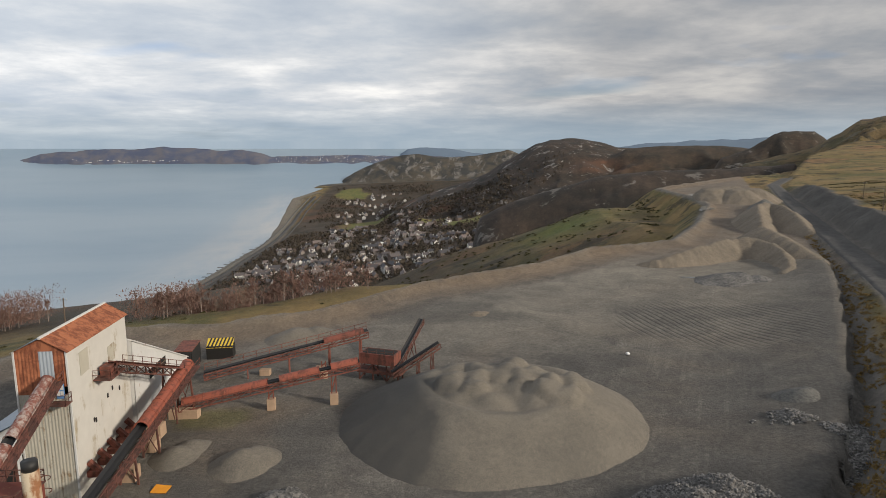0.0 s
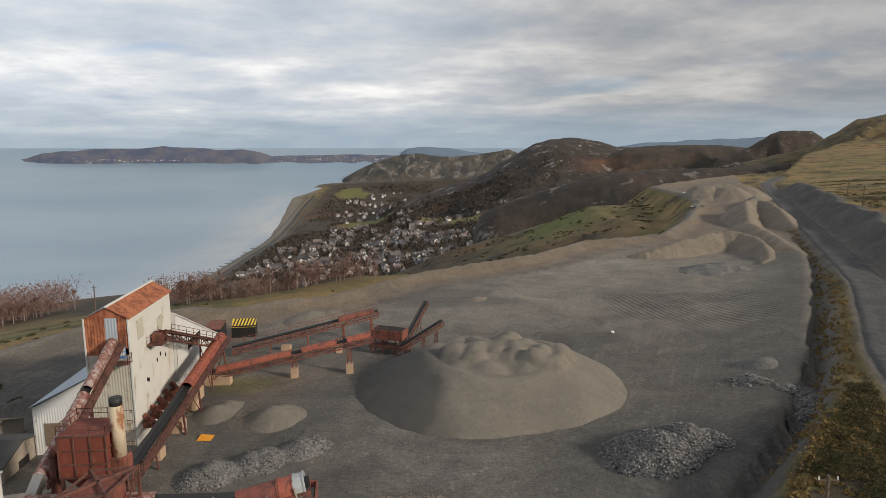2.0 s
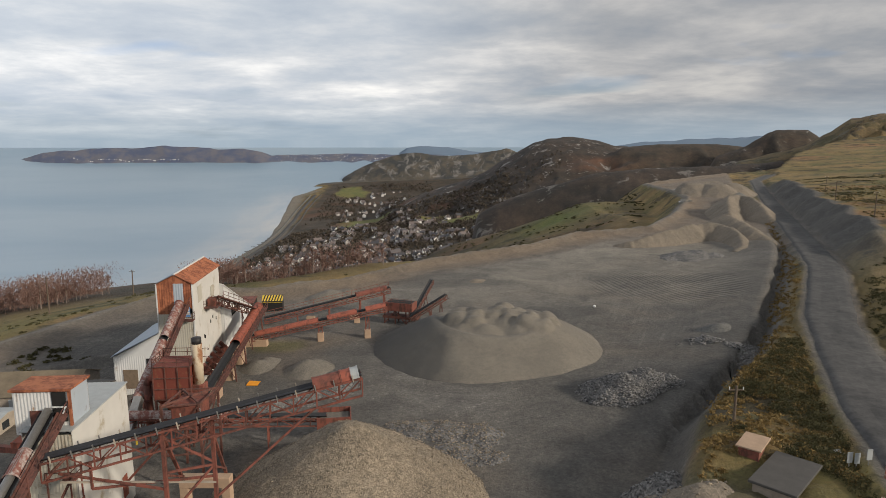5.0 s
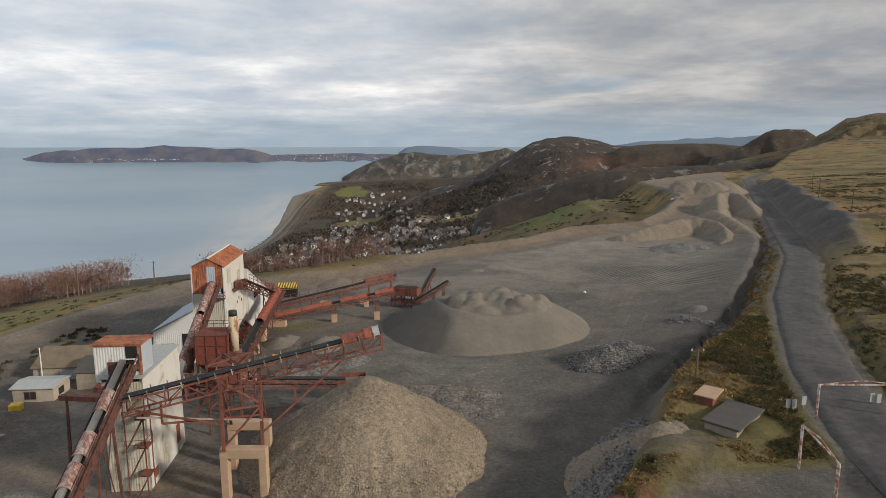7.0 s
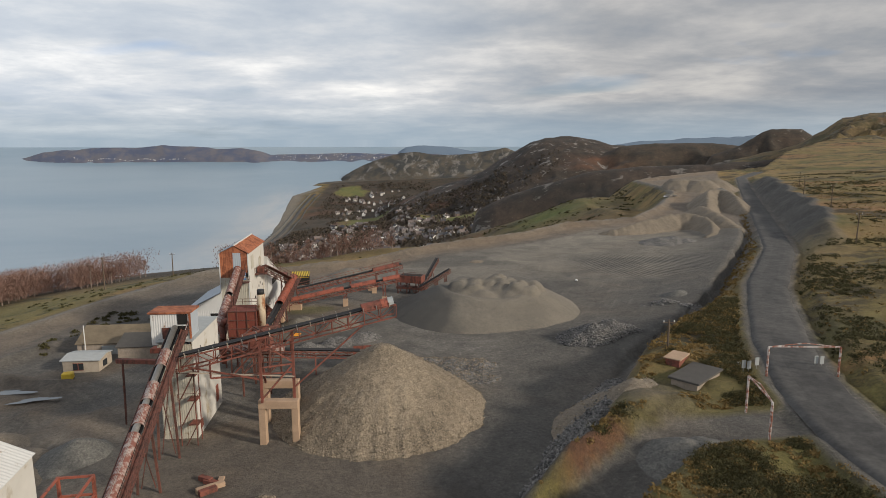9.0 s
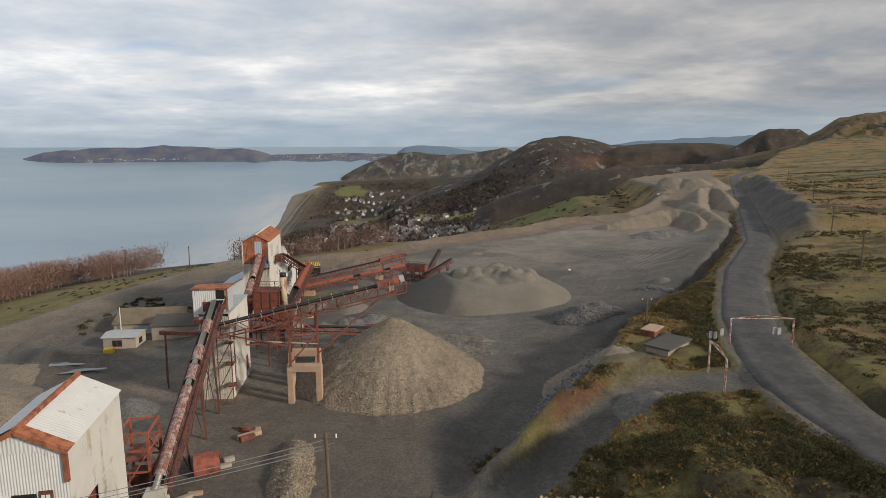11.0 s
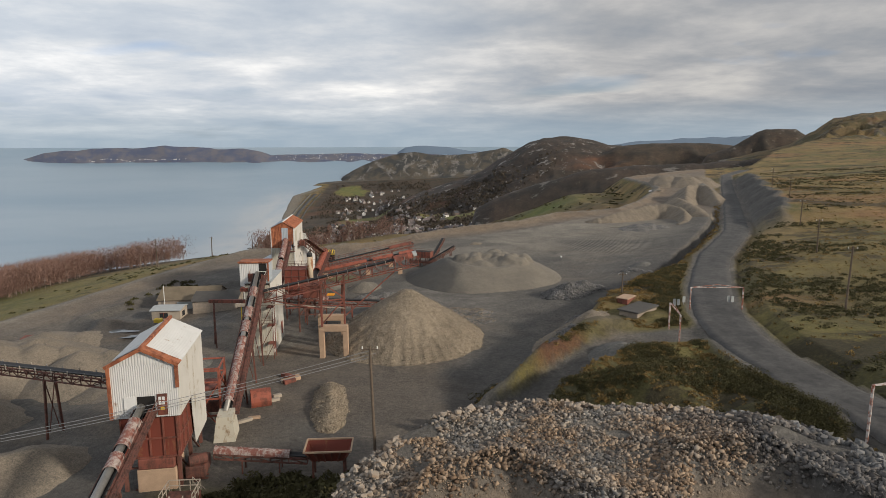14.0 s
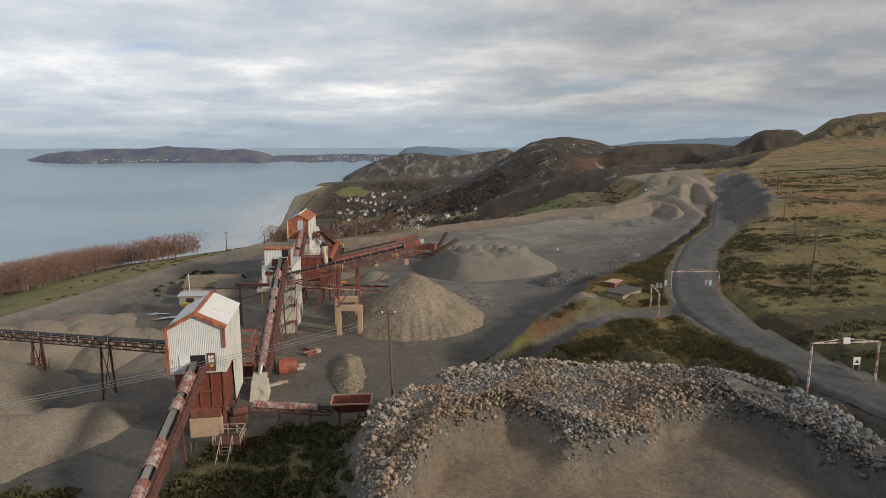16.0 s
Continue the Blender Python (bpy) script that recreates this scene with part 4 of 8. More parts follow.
def strip(name, P, half, lift, mat, label, n=14, kind="structure", step=2.0):
    """A road laid over the ground along a polyline."""
    pts = []
    for i in range(len(P) - 1):
        m = max(1, int(math.dist(P[i], P[i + 1]) / step))
        for j in range(m):
            pts.append((P[i][0] + (P[i + 1][0] - P[i][0]) * j / m, P[i][1] + (P[i + 1][1] - P[i][1]) * j / m))
    pts = np.array(pts)
    for _ in range(6):                                  # round the corners
        pts[1:-1] = (pts[:-2] + 2 * pts[1:-1] + pts[2:]) / 4
    tan_ = np.gradient(pts, axis=0)
    tan_ /= np.linalg.norm(tan_, axis=1)[:, None]
    nor = np.stack([tan_[:, 1], -tan_[:, 0]], -1)
    s = np.linspace(-half, half, n)
    ragged = 1 + 0.07 * fbm(pts[:, 0:1] + 9 * np.sign(s), pts[:, 1:2], 5.0, 4)
    X = pts[:, 0:1] + nor[:, 0:1] * s * ragged
    Y = pts[:, 1:2] + nor[:, 1:2] * s * ragged
    Z, _, _ = land(X, Y)
    mid = Z[:, n // 2:n // 2 + 1]
    Z = mid + 0 * Z + lift * (1 - 1.25 * smooth(0.80, 1.0, np.abs(s) / half))
    lane = np.stack([np.broadcast_to(np.abs(s) / half, X.shape)] * 3 + [np.ones(X.shape)], -1)
    return tagged(grid_mesh(name, X, Y, Z, mat, (("lane", lane),)), label, "road", kind=kind)


strip("road", ROAD, 3.8, 0.3, M_ROAD, "dusty grey haul road with worn wheel tracks")


# ---- plant buildings ----
def wall_sheet(name, parent, o, along, up, mat, label="", pitch=0.5, depth=0.035):
    bm = bmesh.new()
    sheet(bm, o, along, up, pitch * 0.75, depth)
    return part(name, bm, mat, parent, label)


def panel(name, parent, pts, mat, label="", thick=0.08):
    bm = bmesh.new()
    poly_sheet(bm, pts, thick)
    return part(name, bm, mat, parent, label)


def block(name, parent, lo, hi, mat, label="", bevel=0.03):
    bm = bmesh.new()
    box(bm, lo, hi, bevel)
    return part(name, bm, mat, parent, label)


def bars(name, parent, segs, mat, w=0.1, label=""):
    for s in segs:
        bm = bmesh.new()
        bar(bm, s[0], s[1], s[2] if len(s) > 2 else w)
        o_ = part(name, bm, mat, parent, label)
    return o_


def railing(name, parent, pts, mat, h=1.0, w=0.05, step=1.2):
    """Posts with a middle and a top rail along a line of points."""
    for a, b in zip(pts[:-1], pts[1:]):
        a, b = Vector(a), Vector(b)
        n = max(1, int((b - a).length / step))
        for i in range(n + 1):
            p = a.lerp(b, i / n)
            bars(name + "_post", parent, [(p, p + Vector((0, 0, h)))], mat, w)
        for f in (0.5, 1.0):
            bars(name + "_rail", parent, [(a + Vector((0, 0, h * f)), b + Vector((0, 0, h * f)))], mat, w)


# the tall screening tower
T = thing("screening_tower", "tall white sheet-clad tower with a rusted orange roof", "tower", (-39.05, 58.6, -0.3), 4)
W, L, E_, R_ = 2.45, 13.4, 15.8, 17.1
wall_sheet("front_wall", T, (-W, 0, 0), (2 * W, 0, 0), (0, 0, 11.4), M_CREAM, "grey-white corrugated sheeting with rust runs", 0.42)
wall_sheet("rusted_cladding", T, (-W, 0, 11.4), (2.3, 0, 0), (0, 0, E_ - 11.4), M_RUSTROOF, "rust-orange corrugated panel", 0.42)
wall_sheet("pale_panel", T, (-0.15, 0, 12.6), (1.35, 0, 0), (0, 0, E_ - 12.6), M_BLUEGREY, "pale blue-grey sheet", 0.42)
wall_sheet("rusted_cladding", T, (1.2, 0, 12.2), (W - 1.2, 0, 0), (0, 0, E_ - 12.2), M_RUSTROOF, "rust-orange corrugated panel", 0.42)
block("belt_opening", T, (-0.15, -0.02, 11.4), (1.2, 0.06, 12.6), M_DARK, "dark opening for the belt", 0)
panel("front_gable", T, [(-W, -0.02, E_), (W, -0.02, E_), (0.2, -0.02, R_)], M_RUSTROOF, "rusted gable panel")
panel("side_wall", T, [(W, 0, 0), (W, L, 0), (W, L, E_), (W, 0, E_)], M_WHITE_STAINED, "flat white sheeting stained yellow and brown")
panel("side_wall", T, [(-W, L, 0), (-W, 0, 0), (-W, 0, E_), (-W, L, E_)], M_WHITE)
panel("back_wall", T, [(W, L, 0), (-W, L, 0), (-W, L, E_), (0.2, L, R_), (W, L, E_)], M_WHITE)
bm = bmesh.new()
sheet(bm, (W + 0.25, -0.2, E_ - 0.1), (0, L + 0.4, 0), (0.2 - W - 0.25, 0, R_ - E_ + 0.15), 0.5, 0.04)
part("roof_slope", bm, M_RUSTROOF, T, "rust-orange corrugated roof slope")
bm = bmesh.new()
sheet(bm, (-W - 0.25, L + 0.2, E_ - 0.1), (0, -L - 0.4, 0), (W + 0.45, 0, R_ - E_ + 0.15), 0.5, 0.04)
part("roof_slope", bm, M_BLUEGREY, T, "pale weathered roof slope")
bars("ridge_flashing", T, [((0.2, -0.25, R_ + 0.08), (0.2, L + 0.25, R_ + 0.08), 0.22)], M_WHITE, label="white ridge flashing")
bars("corner_trim", T, [((W, -0.03, 0), (W, -0.03, E_), 0.16), ((-W, -0.03, 0), (-W, -0.03, E_), 0.16)], M_WHITE)
for y0, z0, w_, h_ in ((2.3, 12.4, 1.8, 2.4), (8.4, 11.5, 1.6, 1.9)):
    panel("repair_sheet", T, [(W + 0.05, y0, z0), (W + 0.05, y0 + w_, z0 + 0.1), (W + 0.05, y0 + w_, z0 + h_ + 0.1), (W + 0.05, y0, z0 + h_)], M_CREAM, "cream repair sheet", 0.04)
P = block("platform", T, (0.9, -1.3, 10.6), (W + 0.2, 0, 10.72), M_REDDARK, "rusty access platform")
railing("railing", P, [(0.9, -1.25, 10.72), (W + 0.15, -1.25, 10.72), (W + 0.15, -0.05, 10.72)], M_REDDARK)
block("notice_board", T, (1.25, -0.12, 11.0), (2.0, -0.05, 12.5), M_BLUE, "blue and white notice board", 0)
for i in range(4):
    block("notice", T, (1.32 + 0.33 * (i % 2), -0.15, 11.9 - 0.6 * (i // 2)), (1.6 + 0.33 * (i % 2), -0.12, 12.35 - 0.6 * (i // 2)), M_SIGN, "white notice", 0)
for i in range(5):
    y0, z0 = 1.6 + 2.3 * i, 1.6 + 0.1 * i
    bm = bmesh.new()
    box(bm, (W, y0, z0), (W + 1.3, y0 + 0.8, z0 + 0.7), 0.05)
    bar(bm, (W + 0.1, y0 + 0.4, z0 + 1.6), (W + 1.5, y0 + 0.4, z0 + 0.2), 0.5)
    part("discharge_chute", bm, M_RED, T, "rusty discharge chute")
for y0, z0 in ((4.0, 6.6), (4.4, 6.4), (7.4, 7.9), (8.6, 8.3), (10.3, 7.6)):
    block("vent_slot", T, (W + 0.01, y0, z0), (W + 0.07, y0 + 0.25, z0 + 0.5), M_DARK, "", 0)
P = block("side_platform", T, (W, 4.6, 10.9), (W + 1.9, 8.2, 11.05), M_REDDARK, "rusty side platform")
railing("railing", P, [(W, 4.65, 11.05), (W + 1.85, 4.65, 11.05), (W + 1.85, 8.15, 11.05)], M_REDDARK)
block("drive_box", T, (W + 0.3, 5.6, 11.05), (W + 1.4, 7.0, 12.1), M_RED, "rusty drive housing")

# sloping shed behind it
A = thing("sloping_shed", "long white shed with a steeply falling roof", "shed", (-39.05, 58.6, -0.3), 4)
x0, x1, y0, y1 = -2.6, 2.9, 13.5, 32.0
panel("side_wall", A, [(x1, y0, 0), (x1, y1, 0), (x1, y1, 4.2), (x1, y0, 12.5)], M_WHITE, "white sheet wall")
panel("side_wall", A, [(x0, y1, 0), (x0, y0, 0), (x0, y0, 13.2), (x0, y1, 4.9)], M_WHITE)
panel("end_wall", A, [(x1, y1, 0), (x0, y1, 0), (x0, y1, 4.9), (x1, y1, 4.2)], M_WHITE)
panel("front_end", A, [(x0, y0, 0), (x1, y0, 0), (x1, y0, 12.5), (x0, y0, 13.2)], M_WHITE)
panel("roof", A, [(x1 + 0.2, y0, 12.6), (x1 + 0.2, y1 + 0.2, 4.1), (x0 - 0.2, y1 + 0.2, 5.6), (x0 - 0.2, y0, 14.1)], M_WHITE, "white sheet roof", 0.15)
block("window_opening", A, (x1 - 0.02, 18.0, 6.0), (x1 + 0.05, 23.6, 7.2), M_DARK, "broken dark window strip", 0)
bars("window_bar", A, [((x1 + 0.07, 18.0, 6.6), (x1 + 0.07, 23.6, 6.6), 0.08), ((x1 + 0.07, 20.6, 6.0), (x1 + 0.07, 20.6, 7.2), 0.08)], M_TIMBER)

# lean-to on the seaward side
A = thing("lean_to_shed", "white corrugated lean-to with a blue-grey roof", "shed", (-39.05, 58.6, -1.2), 4)
x0, x1, y0, y1 = -8.9, -2.5, -0.4, 15.5
wall_sheet("front_wall", A, (x0, y0, 0), (x1 - x0, 0, 0), (0, 0, 6.4), M_WHITE, "white corrugated wall", 0.4)
panel("front_gable", A, [(x0, y0 + 0.05, 6.3), (x1, y0 + 0.05, 6.3), (x1, y0 + 0.05, 9.6)], M_WHITE)
wall_sheet("side_wall", A, (x0, y1, 0), (0, y0 - y1, 0), (0, 0, 6.4), M_WHITE, "", 0.4)
panel("back_wall", A, [(x1, y1, 0), (x0, y1, 0), (x0, y1, 6.4), (x1, y1, 9.6)], M_WHITE)
bm = bmesh.new()
sheet(bm, (x0 - 0.3, y1, 6.35), (0, y0 - y1 - 0.3, 0), (x1 - x0 + 0.3, 0, 3.35), 0.4, 0.04)
part("roof", bm, M_BLUEGREY, A, "blue-grey corrugated roof")
block("shutter", A, (x0 + 1.2, y0 - 0.1, 1.6), (x0 + 3.2, y0 - 0.02, 4.4), M_TIMBER, "yellowed boarded opening", 0)
block("side_opening", A, (x1 - 1.9, y0 - 0.08, 3.0), (x1 - 0.6, y0 - 0.02, 6.0), M_DARK, "", 0)

# dust filter and its stack
B = thing("dust_filter", "rust-brown panelled dust filter on steel legs", "filter unit", (-32.6, 42.9, -0.2), 4)
block("filter_box", B, (-2.05, -1.9, 6.0), (2.05, 1.9, 10.0), M_BAG, "rust-brown steel casing")
bars("stiffener", B, [((x, -1.95, 6.0), (x, -1.95, 10.0)) for x in (-2.08, -0.7, 0.7, 2.08)], M_REDDARK, 0.12)
for z in (6.0, 7.3, 8.6, 9.95):
    bars("stiffener", B, [((-2.1, -1.95, z), (2.1, -1.95, z)), ((2.1, -1.95, z), (2.1, 1.95, z))], M_REDDARK, 0.12)
bm = bmesh.new()
vb = [bm.verts.new(p) for p in ((-2, -1.85, 6.0), (2, -1.85, 6.0), (2, 1.85, 6.0), (-2, 1.85, 6.0), (-0.4, -0.4, 3.6), (0.4, -0.4, 3.6), (0.4, 0.4, 3.6), (-0.4, 0.4, 3.6))]
for f in ((0, 1, 5, 4), (1, 2, 6, 5), (2, 3, 7, 6), (3, 0, 4, 7), (4, 5, 6, 7), (3, 2, 1, 0)):
    bm.faces.new([vb[i] for i in f][::-1])
part("hopper", bm, M_BAG, B, "tapered rusty hopper")
for sx, sy in ((-1, -1), (1, -1), (1, 1), (-1, 1)):
    bars("leg", B, [((sx * 1.95, sy * 1.8, 0), (sx * 1.95, sy * 1.8, 6.0))], M_REDDARK, 0.22)
bars("brace", B, [((-1.95, -1.8, 0.4), (1.95, -1.8, 5.6)), ((1.95, -1.8, 0.4), (1.95, 1.8, 5.6)), ((-1.95, -1.8, 3), (1.95, -1.8, 3))], M_REDDARK, 0.1)
railing("railing", B, [(-2.1, -1.9, 10.05), (2.1, -1.9, 10.05), (2.1, 1.9, 10.05), (-2.1, 1.9, 10.05), (-2.1, -1.9, 10.05)], M_REDDARK, 0.9, 0.06)
bm = bmesh.new()
pts = [(-2.0, -0.5, 8.2), (-3.0, -0.5, 8.2), (-3.35, -0.5, 7.4), (-3.35, -0.5, 1.5)]
for a_, b_ in zip(pts[:-1], pts[1:]):
    tube(bm, a_, b_, 0.42)
part("suction_duct", bm, M_RED, B, "bent rusty suction duct", True)
S = thing("exhaust_stack", "cream exhaust stack streaked with rust", "chimney", (-29.9, 42.4, 0))
bm = bmesh.new()
tube(bm, (0, 0, 7.2), (0, 0, 12.1), 0.6, n=14)
part("shaft", bm, M_STACK, S, smooth=True)
bm = bmesh.new()
tube(bm, (0, 0, 12.1), (0, 0, 12.8), 0.55, n=14)
part("cowl", bm, M_BLACK, S, "sooty black cowl", True)
block("fan_housing", S, (-0.9, -0.7, 5.9), (0.8, 0.7, 7.3), M_RED, "rusty fan housing", 0.1)
bars("stand", S, [((-0.7, -0.5, 0), (-0.7, -0.5, 5.9)), ((0.7, -0.5, 0), (0.7, -0.5, 5.9)), ((0.7, 0.5, 0), (0.7, 0.5, 5.9)), ((-0.7, 0.5, 0), (-0.7, 0.5, 5.9)), ((-0.7, -0.5, 1), (0.7, -0.5, 5))], M_REDDARK, 0.16)
for i in range(4):
    bm = bmesh.new()
    n = 12
    for j in range(n):
        a0, a1 = math.pi * (j / n - 0.1) * 1.3, math.pi * ((j + 1) / n - 0.1) * 1.3
        bar(bm, (0.9 + 0.45 * math.cos(a0), 0.45 * math.sin(a0), 8.4 + i), (0.9 + 0.45 * math.cos(a1), 0.45 * math.sin(a1), 8.4 + i), 0.05)
    part("ladder_hoop", bm, M_REDDARK, S)

# white transfer house
H = thing("transfer_house", "tall white transfer house with corrugated lower walls", "building", (-33.9, 20.6, -1.2), 4)
wall_sheet("front_wall", H, (-2.0, 0, 0), (4.0, 0, 0), (0, 0, 12.6), M_CREAM, "cream corrugated front", 0.36)
panel("side_wall", H, [(2.0, 0, 0), (2.0, 10.6, 0), (2.0, 10.6, 13.0), (2.0, 0, 13.0)], M_WHITE_STAINED, "stained flat white wall")
panel("side_wall", H, [(-2.0, 10.6, 0), (-2.0, 0, 0), (-2.0, 0, 13.0), (-2.0, 10.6, 13.0)], M_WHITE)
panel("back_wall", H, [(2.0, 10.6, 0), (-2.0, 10.6, 0), (-2.0, 10.6, 13.0), (2.0, 10.6, 13.0)], M_WHITE)
panel("roof", H, [(-2.1, -0.1, 13.05), (2.1, -0.1, 13.05), (2.1, 10.7, 13.0), (-2.1, 10.7, 13.0)], M_PALE_ROOF, "flat pale sheet roof", 0.12)
wall_sheet("upper_front", H, (-2.9, 0.9, 12.3), (4.5, 0, 0), (0, 0, 3.9), M_WHITE, "white corrugated upper front", 0.36)
panel("upper_side", H, [(1.62, 0.9, 12.3), (1.62, 4.0, 12.3), (1.62, 4.0, 16.1), (1.62, 0.9, 16.2)], M_BLUEGREY, "pale blue-grey side sheet")
panel("upper_side", H, [(-2.9, 4.0, 12.3), (-2.9, 0.9, 12.3), (-2.9, 0.9, 16.2), (-2.9, 4.0, 16.1)], M_WHITE)
panel("upper_back", H, [(1.62, 4.0, 12.3), (-2.9, 4.0, 12.3), (-2.9, 4.0, 16.1), (1.62, 4.0, 16.1)], M_WHITE)
panel("upper_roof", H, [(-3.1, 0.7, 16.3), (1.8, 0.7, 16.3), (1.8, 4.2, 16.2), (-3.1, 4.2, 16.2)], M_RUSTROOF, "rusted orange flat roof", 0.18)
bars("corner_trim", H, [((1.64, 0.86, 12.3), (1.64, 0.86, 16.2), 0.2), ((-2.9, 0.86, 16.15), (1.64, 0.86, 16.15), 0.2)], M_RUSTROOF, label="rust-orange corner flashing")
block("dark_opening", H, (0.2, 0.84, 13.4), (1.35, 0.92, 16.0), M_DARK, "torn dark opening in the sheeting", 0)
bars("opening_frame", H, [((0.2, 0.8, 14.7), (1.35, 0.8, 14.7), 0.12), ((0.75, 0.8, 13.4), (1.25, 0.8, 14.6), 0.1)], M_WHITE)
block("red_door", H, (-1.6, 0.8, 12.4), (-0.7, 0.9, 14.4), M_RED, "rusty red door", 0)
block("drip_tray", H, (-2.7, -0.4, 11.7), (-1.5, 0.9, 12.25), M_REDBRIGHT, "bright red tray")
block("hatch_panel", H, (-1.1, -0.1, 4.5), (0.6, -0.02, 7.4), M_CREAM, "cream boarded hatch", 0)
block("side_opening", H, (1.98, 1.0, 1.6), (2.06, 2.0, 2.6), M_RED, "rusty framed opening", 0)
block("side_opening", H, (1.98, 8.0, 2.0), (2.06, 9.0, 4.2), M_REDBRIGHT, "red side door", 0)
bm = bmesh.new()
for z in (9.2, 6.2, 3.2):
    box(bm, (1.5, -1.6, z), (2.6, -0.1, z + 0.08))
for x, y in ((0.7, -1.9), (2.5, -1.9), (2.5, -0.2)):
    bar(bm, (x, y, 0), (x, y, 10.3), 0.1)
part("stair_tower", bm, M_RED, H, "rusty lattice stair tower")
bm = bmesh.new()
for i in range(3):
    a_, b_ = (0.8, -1.6, 3.2 * i + 0.1), (2.4, -1.6, 3.2 * i + 3.1)
    for dy in (-0.3, 0.3):
        bar(bm, (a_[0], a_[1] + dy, a_[2]), (b_[0], b_[1] + dy, b_[2]), 0.08)
    for j in range(9):
        f = j / 8
        bar(bm, (a_[0] + 1.6 * f, -1.9, a_[2] + 3 * f), (a_[0] + 1.6 * f, -1.3, a_[2] + 3 * f), 0.08)
part("stair_flight", bm, M_REDDARK, H)
railing("railing", H, [(0.6, -2.0, 9.3), (2.6, -2.0, 9.3), (2.6, -0.2, 9.3)], M_REDDARK, 1.0)
railing("railing", H, [(0.6, -2.0, 6.3), (2.6, -2.0, 6.3), (2.6, -0.2, 6.3)], M_REDDARK, 1.0)

# beam and trestle to seaward
Bm = thing("pipe_bridge", "rusty red beam carried on an A-shaped trestle", "pipe bridge", (0, 0, 0))
bars("beam", Bm, [((-36.5, 25.2, 7.6), (-44.0, 26.6, 7.3), 0.55)], M_RED)
for dx in (-0.5, 0.6):
    bars("leg", Bm, [((-43.2, 26.4, 7.2), (-43.0 + dx, 25.6 - 2 * dx, -1.6), 0.2)], M_REDDARK)
bars("brace", Bm, [((-43.35, 26.2, 4), (-42.95, 25.6, 4)), ((-43.4, 26.6, 2), (-42.6, 25.2, 2)), ((-43.3, 26.4, 5.6), (-42.8, 25.5, 2))], M_REDDARK, 0.1)

# near white house on its steel bunker
N = thing("crusher_house", "white gabled crusher house clad in corrugated sheeting", "building", (-33.75, -19.6, -1.7), 9)
hw, hl, ez, rz_ = 3.15, 11.3, 14.4, 16.0
wall_sheet("front_wall", N, (-hw, 0, 9.0), (2 * hw, 0, 0), (0, 0, ez - 9.0), M_WHITE, "white corrugated front", 0.27, 0.035)
bm = bmesh.new()
sheet(bm, (-hw, 0, ez), (2 * hw, 0, 0), (0, 0, rz_ - ez), 0.27, 0.035)
for v in bm.verts:
    top_z = rz_ - (rz_ - ez) * abs(v.co.x) / hw
    v.co.z = min(v.co.z, top_z)
part("front_gable", bm, M_WHITE, N)
panel("side_wall", N, [(hw, 0, 9.0), (hw, 5.0, 9.0), (hw, 5.0, 7.0), (hw, 5.6, 3.4), (hw, hl, 3.4), (hw, hl, ez), (hw, 0, ez)], M_WHITE_STAINED, "white side wall stained cream low down")
panel("side_wall", N, [(-hw, hl, 8.0), (-hw, 0, 9.0), (-hw, 0, ez), (-hw, hl, ez)], M_WHITE)
panel("back_wall", N, [(hw, hl, 3.4), (-hw, hl, 8.0), (-hw, hl, ez), (0, hl, rz_), (hw, hl, ez)], M_WHITE)
for s, nm in ((1, "pale"), (-1, "torn")):
    bm = bmesh.new()
    far0 = 0.3 if s > 0 else 2.2
    if s > 0:
        sheet(bm, (hw + 0.25, -0.2, ez - 0.1), (0, hl + 0.4, 0), (-hw - 0.25, 0, rz_ - ez + 0.12), 0.34, 0.04)
    else:
        sheet(bm, (-hw - 0.25, hl + 0.2, ez - 0.1), (0, -(hl - 2.0), 0), (hw + 0.25, 0, rz_ - ez + 0.12), 0.34, 0.04)
    part("roof_slope", bm, M_WHITE, N, "white corrugated roof slope" if s > 0 else "white roof slope with a torn gap")
# near-black panel stands in for the shade inside the torn roof
panel("bare_purlins", N, [(-hw, 0.2, ez - 0.2), (0, 0.2, rz_ - 0.2), (0, 2.2, rz_ - 0.2), (-hw, 2.2, ez - 0.2)][::-1], M_DARK, "dark panel for the shade inside the roof gap", 0.04)
for i in range(4):
    bars("purlin", N, [((-hw + 0.2 + 0.75 * i, 0.1, ez + 0.05 + 0.37 * i), (-hw + 0.2 + 0.75 * i, 2.3, ez + 0.05 + 0.37 * i))], M_TIMBER, 0.1)
bars("barge_board", N, [((-hw - 0.25, -0.15, ez - 0.05), (0, -0.15, rz_ + 0.1), 0.34), ((hw + 0.25, -0.15, ez - 0.05), (0, -0.15, rz_ + 0.1), 0.34)], M_RUSTROOF, label="rust-orange barge boards")
bars("ridge_flashing", N, [((0, -0.2, rz_ + 0.1), (0, hl + 0.2, rz_ + 0.1), 0.34)], M_RUSTROOF, label="rust-orange ridge")
panel("rusted_verge_sheet", N, [(0.1, -0.2, rz_ + 0.08), (hw + 0.3, -0.2, ez - 0.02), (hw + 0.3, 1.1, ez - 0.02), (0.1, 1.1, rz_ + 0.08)], M_RUSTROOF, "rust-orange verge sheet", 0.04)
bars("corner_trim", N, [((-hw, -0.06, 9.0), (-hw, -0.06, ez), 0.3), ((hw, -0.06, 12.0), (hw, -0.06, ez), 0.3)], M_RUSTROOF)
block("belt_opening", N, (-0.7, -0.04, 9.0), (0.95, 0.05, 11.2), M_DARK, "dark belt opening", 0)
